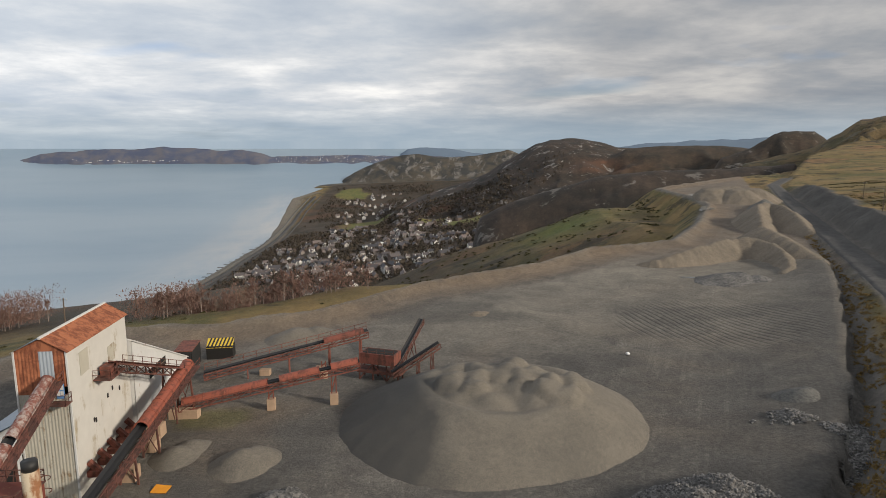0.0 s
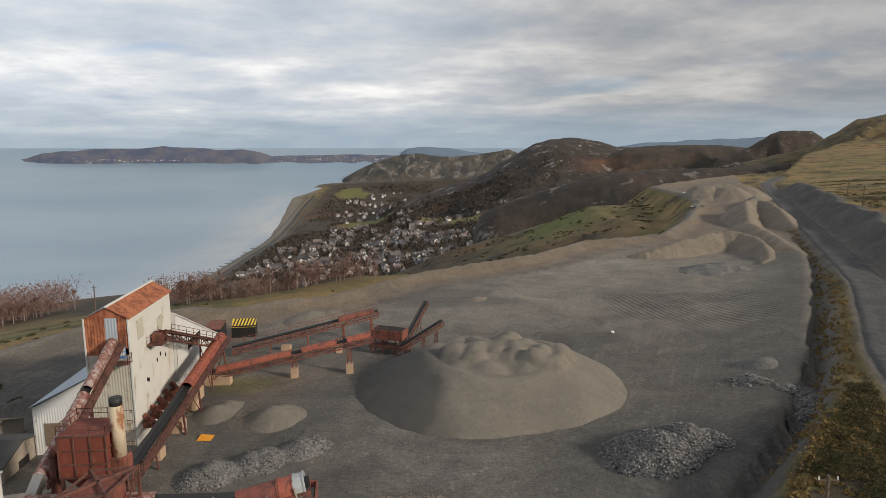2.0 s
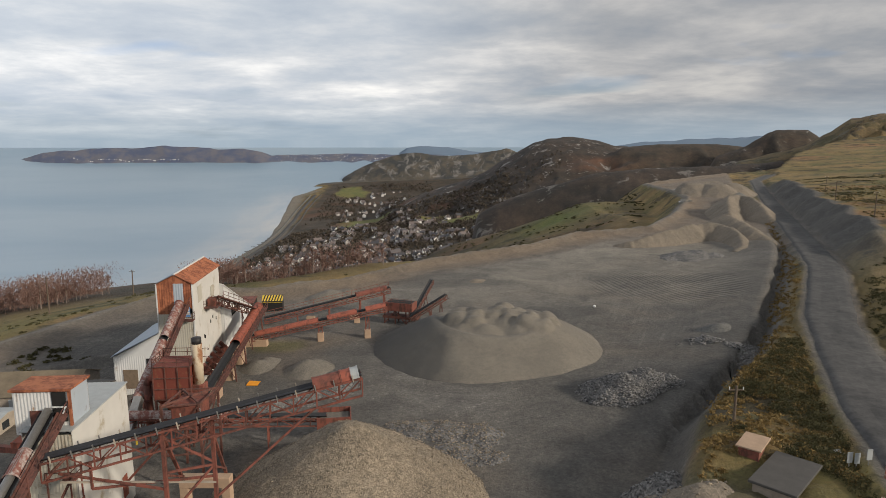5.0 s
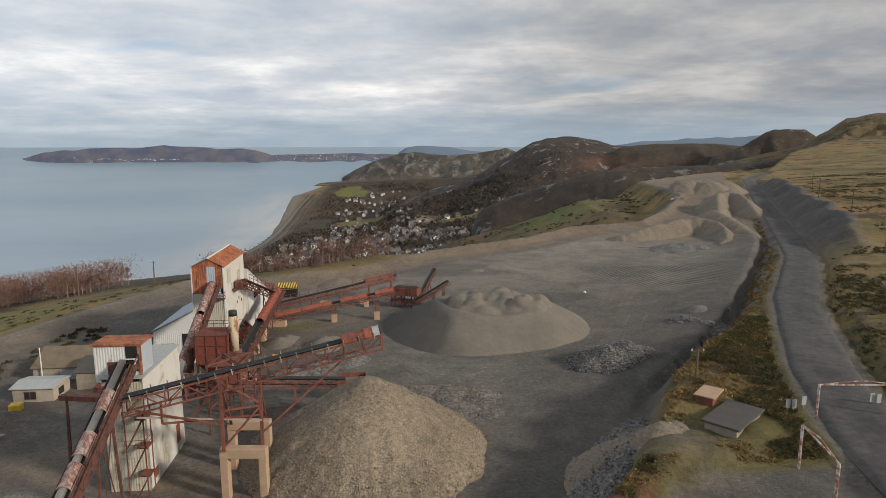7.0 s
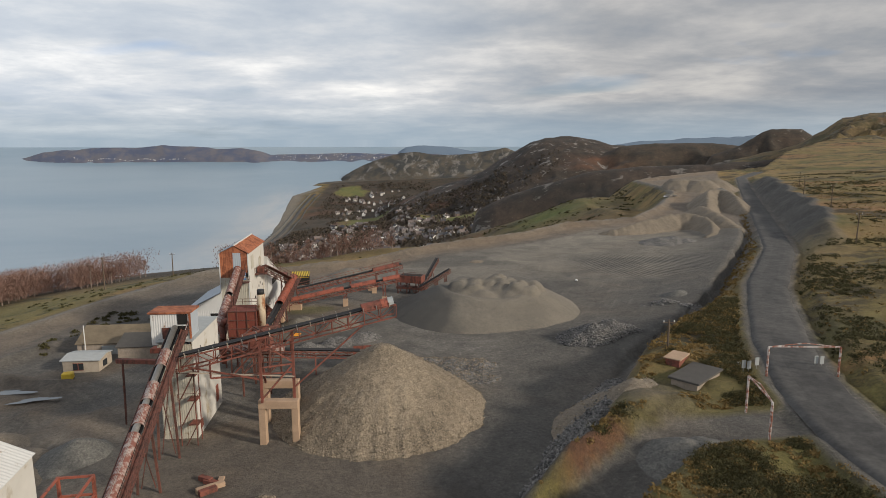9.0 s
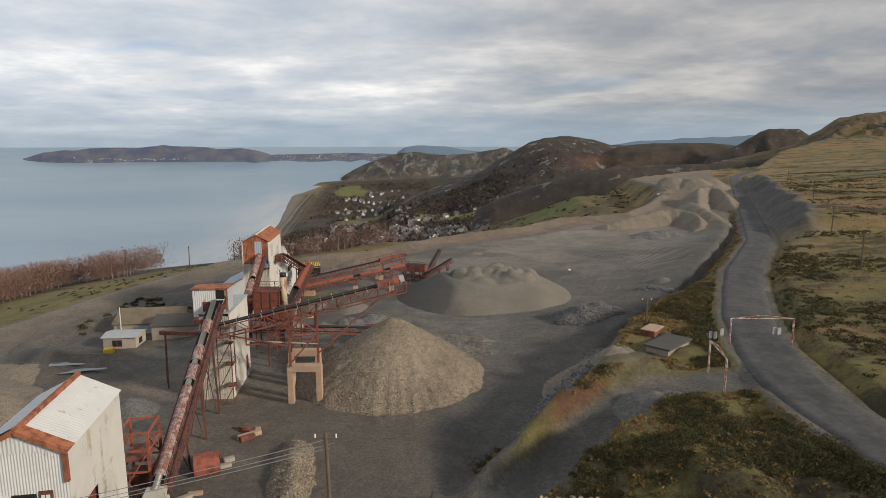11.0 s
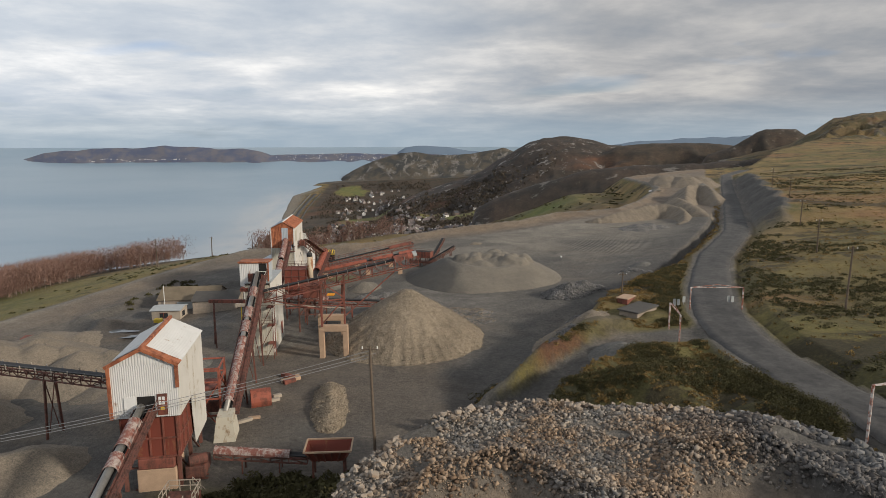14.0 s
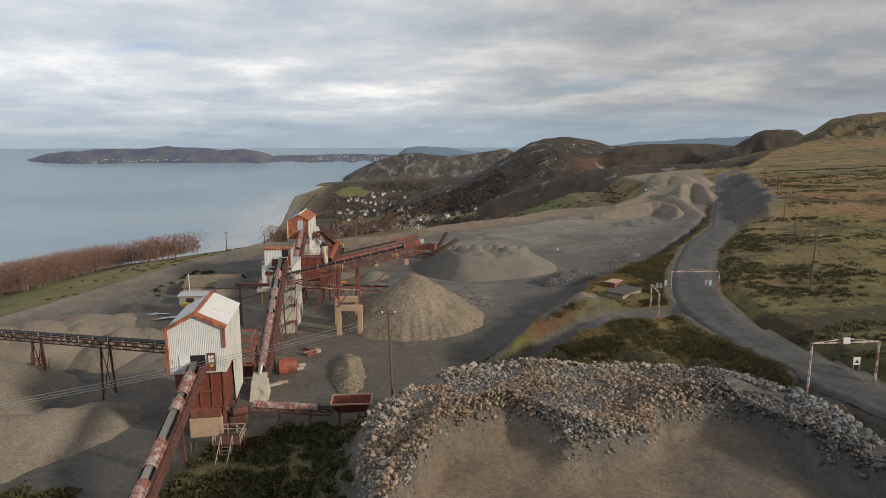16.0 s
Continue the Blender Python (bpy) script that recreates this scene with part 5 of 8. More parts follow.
block("white_hatch", N, (-1.9, -0.12, 9.6), (-0.75, -0.05, 11.2), M_SIGN, "white hatch", 0)
block("red_doorway", N, (1.15, -0.1, 9.2), (2.1, -0.04, 11.4), M_RED, "rusty red door", 0)
for i in range(4):
    block("notice", N, (1.3 + 0.33 * (i % 2), -0.14, 10.75 - 0.45 * (i // 2)), (1.55 + 0.33 * (i % 2), -0.1, 11.1 - 0.45 * (i // 2)), M_SIGN, "white warning notice", 0)
block("yellow_notice", N, (1.45, -0.14, 9.75), (1.8, -0.1, 10.05), M_YELLOW, "yellow warning notice", 0)
block("dark_vent", N, (hw - 0.02, 8.4, 10.4), (hw + 0.06, 9.0, 11.4), M_DARK, "", 0)
block("bunker", N, (-hw + 0.5, 0.35, 4.6), (hw - 0.35, hl - 1.0, 9.0), M_BAG, "rust-brown ribbed steel bunker")
bm = bmesh.new()
for i in range(5):
    x = -hw + 0.6 + i * 1.32
    bar(bm, (x, 0.3, 4.6), (x, 0.3, 9.0), 0.16)
for i in range(6):
    y = 0.5 + i * 1.6
    bar(bm, (hw - 0.3, y, 4.6), (hw - 0.3, y, 9.0), 0.2)
for z in (4.6, 6.6, 8.9):
    bar(bm, (-hw + 0.5, 0.3, z), (hw - 0.3, 0.3, z), 0.16)
    bar(bm, (hw - 0.3, 0.3, z), (hw - 0.3, hl - 1.0, z), 0.16)
part("bunker_rib", bm, M_RED, N)
for x in (-hw + 0.6, hw - 0.5):
    for y in (0.6, 5.2, hl - 1.2):
        bars("leg", N, [((x, y, 0), (x, y, 4.6))], M_REDDARK, 0.35)
bars("brace", N, [((-hw + 0.6, 0.6, 0.3), (hw - 0.5, 0.6, 4.4)), ((hw - 0.5, 0.6, 4.4), (hw - 0.5, 5.2, 0.3)), ((hw - 0.5, 5.2, 4.4), (hw - 0.5, hl - 1.2, 0.3)), ((-hw + 0.6, 0.6, 3.4), (hw - 0.5, 0.6, 3.4))], M_REDDARK, 0.16)
block("feeder_casing", N, (-1.4, 0.1, 0.5), (2.4, 3.6, 3.4), M_CONC_TAN, "tan feeder casing", 0.1)
block("feeder_hood", N, (-1.2, 0.0, 3.4), (2.3, 3.0, 4.5), M_RED, "rusty feeder hood", 0.1)
for i in range(7):
    block("stair_tread", N, (hw + 1.0, -0.5 + 0.35 * i, 0.25 * i), (hw + 2.0, -0.2 + 0.35 * i, 0.25 * i + 0.06), M_REDDARK, "", 0)
bm = bmesh.new()
box(bm, (hw - 0.2, 1.0, 1.5), (hw + 1.8, 4.2, 2.8), 0.1)
bar(bm, (hw + 0.6, 0.6, 0), (hw + 1.4, 2.4, 2.6), 0.5)
tube(bm, (hw + 0.2, 1.4, 3.3), (hw + 1.9, 2.0, 3.3), 0.55)
part("crusher_drive", bm, M_REDDARK, N, "rusty crusher drive and guards")
railing("railing", N, [(hw + 0.9, -0.6, 1.6), (hw + 2.1, -0.6, 0.1)], M_CONC, 1.0)
for i in range(6):
    bars("guard_post", N, [((-0.2 + 0.55 * i, -4.6, 0.3), (-0.2 + 0.55 * i, -4.6, 2.6 - 0.1 * i))], M_CONC, 0.07)

Ap = thing("access_platform", "rusty access platform with pale handrails and a stair", "platform", (-28.6, -24.8, -1.7), 4)
block("deck", Ap, (-1.5, -1.3, 3.3), (1.4, 1.3, 3.42), M_REDDARK, "rusty chequer-plate deck", 0)
for sx, sy in ((-1.4, -1.2), (1.3, -1.2), (1.3, 1.2), (-1.4, 1.2)):
    bars("leg", Ap, [((sx, sy, 0), (sx, sy, 3.3))], M_REDDARK, 0.16)
bars("brace", Ap, [((-1.4, -1.2, 0.2), (1.3, -1.2, 3.2)), ((1.3, -1.2, 0.2), (1.3, 1.2, 3.2))], M_RED, 0.1)
railing("railing", Ap, [(-1.5, -1.3, 3.42), (-1.5, 1.3, 3.42), (1.4, 1.3, 3.42), (1.4, -1.3, 3.42)], M_CONC, 1.1, 0.07, 0.8)
for sx in (-0.55, 0.55):
    bars("stringer", Ap, [((sx, -1.3, 3.3), (sx, -6.2, 0.0))], M_RED, 0.14)
for i in range(14):
    f_ = (i + 0.5) / 14
    block("stair_tread", Ap, (-0.5, -1.45 - 4.9 * f_, 3.25 - 3.3 * f_), (0.5, -1.2 - 4.9 * f_, 3.30 - 3.3 * f_), M_PIPE, "", 0)
for sx in (-0.6, 0.6):
    bm = bmesh.new()
    for i in range(6):
        f_ = i / 5
        bar(bm, (sx, -1.3 - 4.9 * f_, 3.3 - 3.3 * f_), (sx, -1.3 - 4.9 * f_, 4.4 - 3.3 * f_), 0.07)
    bar(bm, (sx, -1.3, 4.4), (sx, -6.2, 1.1), 0.07)
    part("handrail", bm, M_CONC, Ap, "pale handrail")


# ---- conveyors ----
def conveyor(name, label, a, b, width=1.3, girder=1.2, belt=M_BELT, steel=M_REDDARK, covers=(), cover_mat=M_RED, bays=None, roll=False, walkway=0, cover_r=None, tubey=None, legs=()):
    """An inclined belt on two lattice girders, with cover sheets, idlers and a walkway."""
    C = thing(name, label, "conveyor")
    a, b = Vector(a), Vector(b)
    s, u, d = frame_of(a, b)
    n = bays or max(3, int((b - a).length / 1.8))
    for sg in (-1, 1):
        bm = bmesh.new()
        lattice(bm, a, b, s * (sg * width / 2), girder, n, 0.09, 0.15)
        part("girder", bm, steel, C)
    for i in range(0, n + 1, 2):
        p = a.lerp(b, i / n)
        bm = bmesh.new()
        bar(bm, p - s * width / 2 - u * girder, p + s * width / 2 - u * girder, 0.08)
        part("cross_tie", bm, steel, C)
    bm = bmesh.new()
    w2 = width * 0.42
    va = [bm.verts.new(p + s * (sg * w2 * k_) + u * h_) for p in (a, b) for sg, k_, h_ in ((-1, 1, 0.28), (-1, 0.45, 0.10), (1, 0.45, 0.10), (1, 1, 0.28))]
    vb_ = [bm.verts.new(v.co - u * 0.05) for v in va]
    for i in range(3):
        bm.faces.new((va[i], va[i + 1], va[i + 5], va[i + 4]))
        bm.faces.new((vb_[i], vb_[i + 4], vb_[i + 5], vb_[i + 1]))
    part("belt", bm, belt, C)
    for f0, f1, *m in covers:
        bm = bmesh.new()
        r = cover_r or width * 0.52
        half_cover(bm, a.lerp(b, f0), a.lerp(b, f1), r, 0.1)
        for q in np.arange(0, 1.001, 1 / max(1, int((b - a).length * (f1 - f0) / 2.2))):
            p = a.lerp(b, f0 + (f1 - f0) * float(q))
            half_cover(bm, p - d * 0.05, p + d * 0.05, r + 0.05, 0.1)
        part("cover", bm, m[0] if m else cover_mat, C, "weathered curved cover sheet")
    if tubey:
        bm = bmesh.new()
        tube(bm, a + u * 0.35, b + u * 0.35, tubey, n=14)
        part("pipe_belt", bm, M_PIPE, C, "dull grey tube of rolled belt", True)
    if roll:
        for i in range(roll):
            p = a.lerp(b, (i + 0.5) / roll)
            bm = bmesh.new()
            bar(bm, p - s * width * 0.55 - u * 0.1, p - s * width * 0.55 + u * 0.5, 0.09)
            bar(bm, p + s * width * 0.55 - u * 0.1, p + s * width * 0.55 + u * 0.5, 0.09)
            bar(bm, p - s * width * 0.55 + u * 0.02, p + s * width * 0.55 + u * 0.02, 0.09)
            part("idler_frame", bm, M_PIPE if i % 3 else M_CONC, C)
    if walkway:
        sg = walkway
        bm = bmesh.new()
        o = s * (sg * (width / 2 + 0.45)) - u * 0.1
        bar(bm, a + o, b + o, 0.75, 0.08)
        part("walkway", bm, steel, C)
        o = s * (sg * (width / 2 + 0.8)) - u * 0.1
        bm = bmesh.new()
        m_ = max(2, int((b - a).length / 1.8))
        for i in range(m_ + 1):
            p = a.lerp(b, i / m_) + o
            bar(bm, p, p + Vector((0, 0, 1.1)), 0.06)
        for h_ in (0.55, 1.1):
            bar(bm, a + o + Vector((0, 0, h_)), b + o + Vector((0, 0, h_)), 0.06)
        part("handrail", bm, steel, C)
    for f, spread, w_ in legs:
        p = a.lerp(b, f) - Vector((0, 0, girder))
        for sg in (-1, 1):
            q = p + s * (sg * width / 2)
            g = Vector((q.x, q.y, 0)) + s * (sg * spread)
            g.z = ground_at(g.x, g.y) - 0.1
            bars("leg", C, [(q, g)], steel, w_)
        q0, q1 = p - s * width / 2, p + s * width / 2
        zg = ground_at(p.x, p.y)
        if p.z - zg > 2.5:
            bars("leg_brace", C, [((q0.x, q0.y, zg + 0.6), q1), (q0, (q1.x, q1.y, zg + 0.6))], steel, 0.09)
    return C


conveyor("tower_feed_conveyor", "steep rusty covered conveyor climbing to the tower", (-36.9, 41.5, 5.4), (-38.35, 58.4, 12.6), 1.3, 1.0, covers=((0.0, 0.55), (0.6, 1.0)), cover_mat=M_PEEL, cover_r=0.6, walkway=1, legs=((0.15, 0.2, 0.18), (0.55, 0.2, 0.18)))
conveyor("tower_outlet_conveyor", "short dark lattice conveyor leaving the tower", (-34.3, 79.2, 6.2), (-35.9, 65.4, 11.9), 1.2, 1.0, M_RED, walkway=-1, legs=((0.25, 0.3, 0.16),))
conveyor("red_tube_conveyor", "red covered conveyor beside the tower foot", (-32.4, 46.5, 1.9), (-33.6, 79.6, 6.5), 1.5, 1.1, covers=((0.56, 1.0, M_REDBRIGHT),), walkway=1, legs=((0.2, 0.2, 0.18), (0.45, 0.2, 0.2), (0.62, 0.2, 0.2), (0.95, 0.4, 0.22)))
conveyor("long_red_conveyor", "long low conveyor under red oxide covers", (-34.2, 77.5, 1.9), (-11.3, 81.9, 6.1), 1.25, 0.8, covers=((0.02, 0.48, M_REDBRIGHT), (0.55, 0.77, M_REDBRIGHT), (0.84, 0.99, M_REDBRIGHT)), steel=M_RED, legs=((0.06, 0.1, 0.2),))
conveyor("long_lattice_conveyor", "long rusty lattice conveyor behind the covered one", (-35.5, 89.5, 1.6), (-12.0, 97.2, 5.8), 1.2, 0.9, steel=M_RED, covers=((0.72, 0.97, M_RED),), walkway=-1, legs=((0.25, 0.2, 0.18), (0.5, 0.2, 0.18), (0.75, 0.2, 0.18), (0.95, 0.3, 0.2)))
conveyor("stockpile_conveyor", "long black belt on rusty lattice girders", (-31.9, 16.9, 11.2), (-8.2, 22.4, 15.9), 1.5, 1.5, steel=M_RED, roll=16, covers=((0.84, 0.93, M_RED), (0.935, 0.965, M_REDBRIGHT), (0.967, 0.99, M_PALE_ROOF)), cover_r=0.75)
conveyor("rusty_tube_conveyor", "rust-brown covered conveyor under the stockpile belt", (-37.2, 38.4, 4.8), (-15.2, 42.8, 2.9), 1.3, 0.9, steel=M_RED, covers=((0.02, 0.5, M_PEEL),), legs=((0.3, 0.2, 0.18), (0.7, 0.2, 0.18)))
conveyor("pipe_conveyor", "long grey pipe conveyor with peeling red covers", (-30.4, -6.9, 1.9), (-34.0, 21.3, 13.0), 1.4, 1.2, covers=((0.06, 0.46, M_PEEL), (0.50, 0.58, M_PEEL), (0.61, 0.69, M_PEEL), (0.78, 0.86, M_PEEL)), tubey=0.33, cover_r=0.58, walkway=1, legs=((0.3, 0.3, 0.2), (0.55, 0.4, 0.22), (0.8, 0.4, 0.22)))
conveyor("near_pipe_conveyor", "grey pipe conveyor with flaking red and white covers", (-30.3, -54.0, -0.6), (-33.9, -20.0, 8.3), 1.4, 1.2, covers=((0.02, 0.12, M_PEEL), (0.2, 0.3, M_PEEL), (0.4, 0.48, M_PEEL), (0.53, 0.63, M_PEEL), (0.76, 0.81, M_PEEL), (0.84, 0.94, M_PEEL)), tubey=0.36, cover_r=0.64, walkway=1, legs=((0.25, 0.3, 0.2), (0.5, 0.3, 0.2), (0.75, 0.3, 0.2)))
conveyor("seaward_conveyor", "dark lattice belt conveyor leaving the crusher house", (-37.6, -13.0, 8.5), (-78.0, 8.6, 3.9), 1.3, 1.0, steel=M_REDDARK, roll=14, legs=((0.36, 0.35, 0.24), (0.72, 0.35, 0.24)))

# trestle under the stockpile belt, on concrete portals
Tr = thing("belt_trestle", "rusty steel trestle standing on a tan concrete portal", "trestle")
for x, y in ((-23.3, 18.2), (-19.9, 19.6)):
    bars("leg", Tr, [((x, y, 5.2), (x, y, 12.6 + (x + 23.3) * 0.2))], M_RED, 0.28)
for x, y in ((-24.6, 24.4), (-21.3, 25.8)):
    bars("leg", Tr, [((x, y, 5.2), (x + 1.0, y - 5.4, 12.0))], M_RED, 0.24)
bars("brace", Tr, [((-23.3, 18.2, 5.6), (-19.9, 19.6, 9.4)), ((-23.3, 18.2, 9.4), (-19.9, 19.6, 9.4)), ((-23.3, 18.2, 9.2), (-24.6, 24.4, 5.6)), ((-19.9, 19.6, 9.2), (-21.3, 25.8, 5.6)), ((-19.9, 19.6, 9.6), (-23.3, 18.2, 12.4)), ((-26.5, 18.6, 8.5), (-23.3, 18.2, 12)), ((-19.9, 19.6, 6.5), (-12.0, 21.4, 13.4)), ((-28.8, 17.6, 8.4), (-19.9, 19.6, 8.4)), ((-28.8, 17.6, 8.4), (-28.8, 17.6, 10.6)), ((-23.3, 18.2, 8.0), (-31.2, 17.4, 9.8))], M_RED, 0.17)
bars("service_pipe", Tr, [((-31, 17.2, 9.2), (-19.8, 19.5, 7.9))], M_CONC, 0.14, "pale service pipe")
for dy, nm in ((0.0, ""), (6.2, "")):
    ox, oy = -21.6 - dy * 0.21, 18.9 + dy
    gz = ground_at(ox, oy) - 0.2
    Pt = block("portal_beam", Tr, (ox - 2.3, oy - 0.5, 4.3), (ox + 2.3, oy + 0.5, 5.3), M_CONC_TAN, "tan concrete portal beam", 0.05)
    for sx in (-1.9, 1.9):
        block("portal_leg", Tr, (ox + sx - 0.4, oy - 0.45, gz), (ox + sx + 0.4, oy + 0.45, 4.3), M_CONC_TAN, "tan concrete leg", 0.05)
bm = bmesh.new()
for x0_, y0_ in ((-30.2, 33.0), (-26.6, 33.8), (-29.8, 37.5), (-26.2, 38.2)):
    bar(bm, (x0_, y0_, -0.4), (x0_, y0_, 8.6), 0.22)
for z in (3.0, 5.8, 8.4):
    for p, q in (((-30.2, 33.0), (-26.6, 33.8)), ((-26.6, 33.8), (-26.2, 38.2)), ((-26.2, 38.2), (-29.8, 37.5)), ((-29.8, 37.5), (-30.2, 33.0))):
        bar(bm, (*p, z), (*q, z), 0.16)
bar(bm, (-30.2, 33.0, 3), (-26.6, 33.8, 8.4), 0.12)
bar(bm, (-26.6, 33.8, 3), (-26.2, 38.2, 8.4), 0.12)
St = thing("transfer_station", "rusty steel frame with hoppers between the conveyors", "frame")
part("frame", bm, M_REDDARK, St)
block("hopper_box", St, (-29.6, 33.8, 5.9), (-26.9, 37.4, 8.2), M_RED, "rusty transfer hopper", 0.1)
bars("deck_beam", St, [((-30.2, 33.0, 8.5), (-26.2, 38.2, 8.5)), ((-29.8, 37.5, 8.5), (-26.6, 33.8, 8.5))], M_REDDARK, 0.2)

Gc = thing("grey_chute", "bent galvanised chute beside the dust filter", "chute")
bars("chute", Gc, [((-36.4, 41.0, 6.0), (-36.0, 35.0, 1.6), 0.9)], M_PIPE)
bars("gantry", Gc, [((-44.5, 41.5, 2.6), (-36.2, 42.5, 3.4), 0.7)], M_CONC, label="pale enclosed gantry")
for x in (-43.5, -40.5, -37.5):
    bars("leg", Gc, [((x, 41.8, 2.6), (x, 41.8, -1.6))], M_YELLOW, 0.16)

# screening plant at the end of the long conveyors
Sp = thing("mobile_screen", "rusty mobile screening plant with two raised belts", "screening plant", (-9.2, 90.2, 0), -18)
gz = ground_at(-9.2, 90.2)
block("screen_box", Sp, (-2.9, -1.4, 2.6 + gz), (2.6, 1.4, 4.2 + gz), M_RED, "open rusty screen box")
block("screen_mesh", Sp, (-2.6, -1.1, 4.19 + gz), (2.3, 1.1, 4.24 + gz), M_DARK, "", 0)
block("chassis", Sp, (-3.6, -1.0, 1.0 + gz), (3.4, 1.0, 1.5 + gz), M_REDDARK)
for x in (-3.2, -1.0, 1.2, 3.0):
    for y in (-0.9, 0.9):
        bars("leg", Sp, [((x, y, gz - 0.1), (x, y, 2.7 + gz))], M_REDDARK, 0.2)
bars("brace", Sp, [((-3.2, -0.9, gz), (-1.0, -0.9, 2.6 + gz)), ((-1.0, -0.9, 2.6 + gz), (1.2, -0.9, gz)), ((1.2, -0.9, gz), (3.0, -0.9, 2.6 + gz))], M_RED, 0.12)
railing("railing", Sp, [(-2.9, -1.5, 4.2 + gz), (2.6, -1.5, 4.2 + gz)], M_REDDARK, 0.9)
conveyor("raised_side_belt", "steep short dark discharge belt", (-7.2, 91.2, 1.9), (-3.6, 101.8, 6.4), 0.9, 0.6, steel=M_REDDARK, legs=((0.6, 0.5, 0.12),))
conveyor("raised_side_belt", "low short dark discharge belt", (-7.4, 87.6, 2.4), (-0.6, 90.4, 6.0), 0.9, 0.7, steel=M_REDDARK, legs=((0.55, 0.4, 0.12), (0.85, 0.4, 0.12)))
for x, y, zt in ((-22.9, 79.7, 3.2), (-14.8, 81.3, 4.6), (-18.0, 91.0, 3.0)):
    g = ground_at(x, y)
    F_ = thing("support_post", "rusty post on a concrete foot block", "support", (x, y, g), 8, group="belt supports")
    block("foot_block", F_, (-0.55, -0.55, -0.2), (0.55, 0.55, 1.5), M_CONC_TAN, "tan concrete foot", 0.06)
    bars("post", F_, [((-0.3, 0, 1.5), (-0.3, 0, zt - g)), ((0.3, 0, 1.5), (0.3, 0, zt - g)), ((-0.3, 0, 1.8), (0.3, 0, zt - g - 0.3))], M_RED, 0.16)

for x, y, sx, sy, h in ((-33.6, 77.5, 1.9, 0.6, 1.2), (-35.0, 72.4, 0.9, 0.8, 1.6), (-34.0, 68.8, 0.8, 0.8, 1.4), (-33.4, 62.5, 0.8, 0.8, 1.4), (-33.0, 55.8, 0.7, 0.7, 1.2), (-18.9, 93.6, 0.8, 0.5, 0.9), (-27.2, 92.3, 0.8, 0.5, 0.9)):
    g = ground_at(x, y)
    bm = bmesh.new()
    box(bm, (-sx, -sy, -0.2), (sx, sy, h), 0.05)
    tagged(part("concrete_block", bm, M_CONC_TAN), "weathered tan concrete footing block", "concrete block", "footing blocks").location = (x, y, g)

# hopper under the tan stockpile
Hp = thing("feed_hopper", "square rusty feed hopper half full of grit", "hopper", (-14.4, 43.6, ground_at(-14.4, 43.6)), 8)
bm = bmesh.new()
for lo, hi in (((-2, -1.6, 1.5), (2, -1.45, 3.0)), ((-2, 1.45, 1.5), (2, 1.6, 3.0)), ((-2, -1.45, 1.5), (-1.85, 1.45, 3.0)), ((1.85, -1.45, 1.5), (2, 1.45, 3.0))):
    box(bm, lo, hi)
part("sides", bm, M_RED, Hp)
block("grit", Hp, (-1.85, -1.45, 1.6), (1.85, 1.45, 2.5), M_SAND, "grey-brown grit", 0.2)
for sx, sy in ((-1.8, -1.4), (1.8, -1.4), (1.8, 1.4), (-1.8, 1.4)):
    bars("leg", Hp, [((sx, sy, -0.2), (sx, sy, 1.6))], M_RED, 0.25)

# red skip on legs with its feeder tube
Sk = thing("receiving_hopper", "rusty trough hopper on short steel legs", "hopper", (-16.3, -16.9, ground_at(-16.3, -16.9)), 3)
bm = bmesh.new()
vb = [bm.verts.new(p) for p in ((-2.4, -1.5, 3.3), (2.4, -1.5, 3.3), (2.4, 1.5, 3.3), (-2.4, 1.5, 3.3), (-1.7, -0.7, 1.9), (1.7, -0.7, 1.9), (1.7, 0.7, 1.9), (-1.7, 0.7, 1.9))]
for f in ((0, 1, 5, 4), (1, 2, 6, 5), (2, 3, 7, 6), (3, 0, 4, 7), (4, 5, 6, 7)):
    bm.faces.new([vb[i] for i in f])
part("trough", bm, M_BAG, Sk)
bars("rim", Sk, [((-2.4, -1.5, 3.3), (2.4, -1.5, 3.3)), ((2.4, -1.5, 3.3), (2.4, 1.5, 3.3)), ((2.4, 1.5, 3.3), (-2.4, 1.5, 3.3)), ((-2.4, 1.5, 3.3), (-2.4, -1.5, 3.3))], M_CONC_TAN, 0.16, "worn pale rim")
for i in range(6):
    bars("side_rib", Sk, [((-2.2 + 0.88 * i, -1.5, 3.2), (-1.6 + 0.64 * i, -0.75, 1.9))], M_RED, 0.14)
for sx, sy in ((-1.6, -0.7), (1.6, -0.7), (1.6, 0.7), (-1.6, 0.7)):
    bars("leg", Sk, [((sx, sy, -0.5), (sx, sy, 2.0))], M_REDDARK, 0.2)
conveyor("feeder_tube", "low rusty covered feeder conveyor", (-18.8, -15.6, 0.9), (-28.6, -15.8, 1.6), 1.1, 0.5, steel=M_REDDARK, covers=((0.2, 1.0, M_PEEL),), legs=((0.3, 0.1, 0.14), (0.7, 0.1, 0.14)))

# white discharge hood, red frame tower and scrap round the crusher house
Wh = thing("discharge_hood", "dirty white tapered discharge hood", "chute", (-30.2, -7.6, -1.0), 9)
bm = bmesh.new()
vb = [bm.verts.new(p) for p in ((-1.3, -1.9, 0), (1.3, -1.9, 0), (1.3, 1.5, 0), (-1.3, 1.5, 0), (-0.9, -0.9, 3.2), (0.9, -0.9, 3.2), (0.9, 1.3, 3.4), (-0.9, 1.3, 3.4))]
for f in ((3, 2, 1, 0), (4, 5, 6, 7), (0, 1, 5, 4), (1, 2, 6, 5), (2, 3, 7, 6), (3, 0, 4, 7)):
    bm.faces.new([vb[i] for i in f])
part("hood", bm, M_CREAM, Wh)
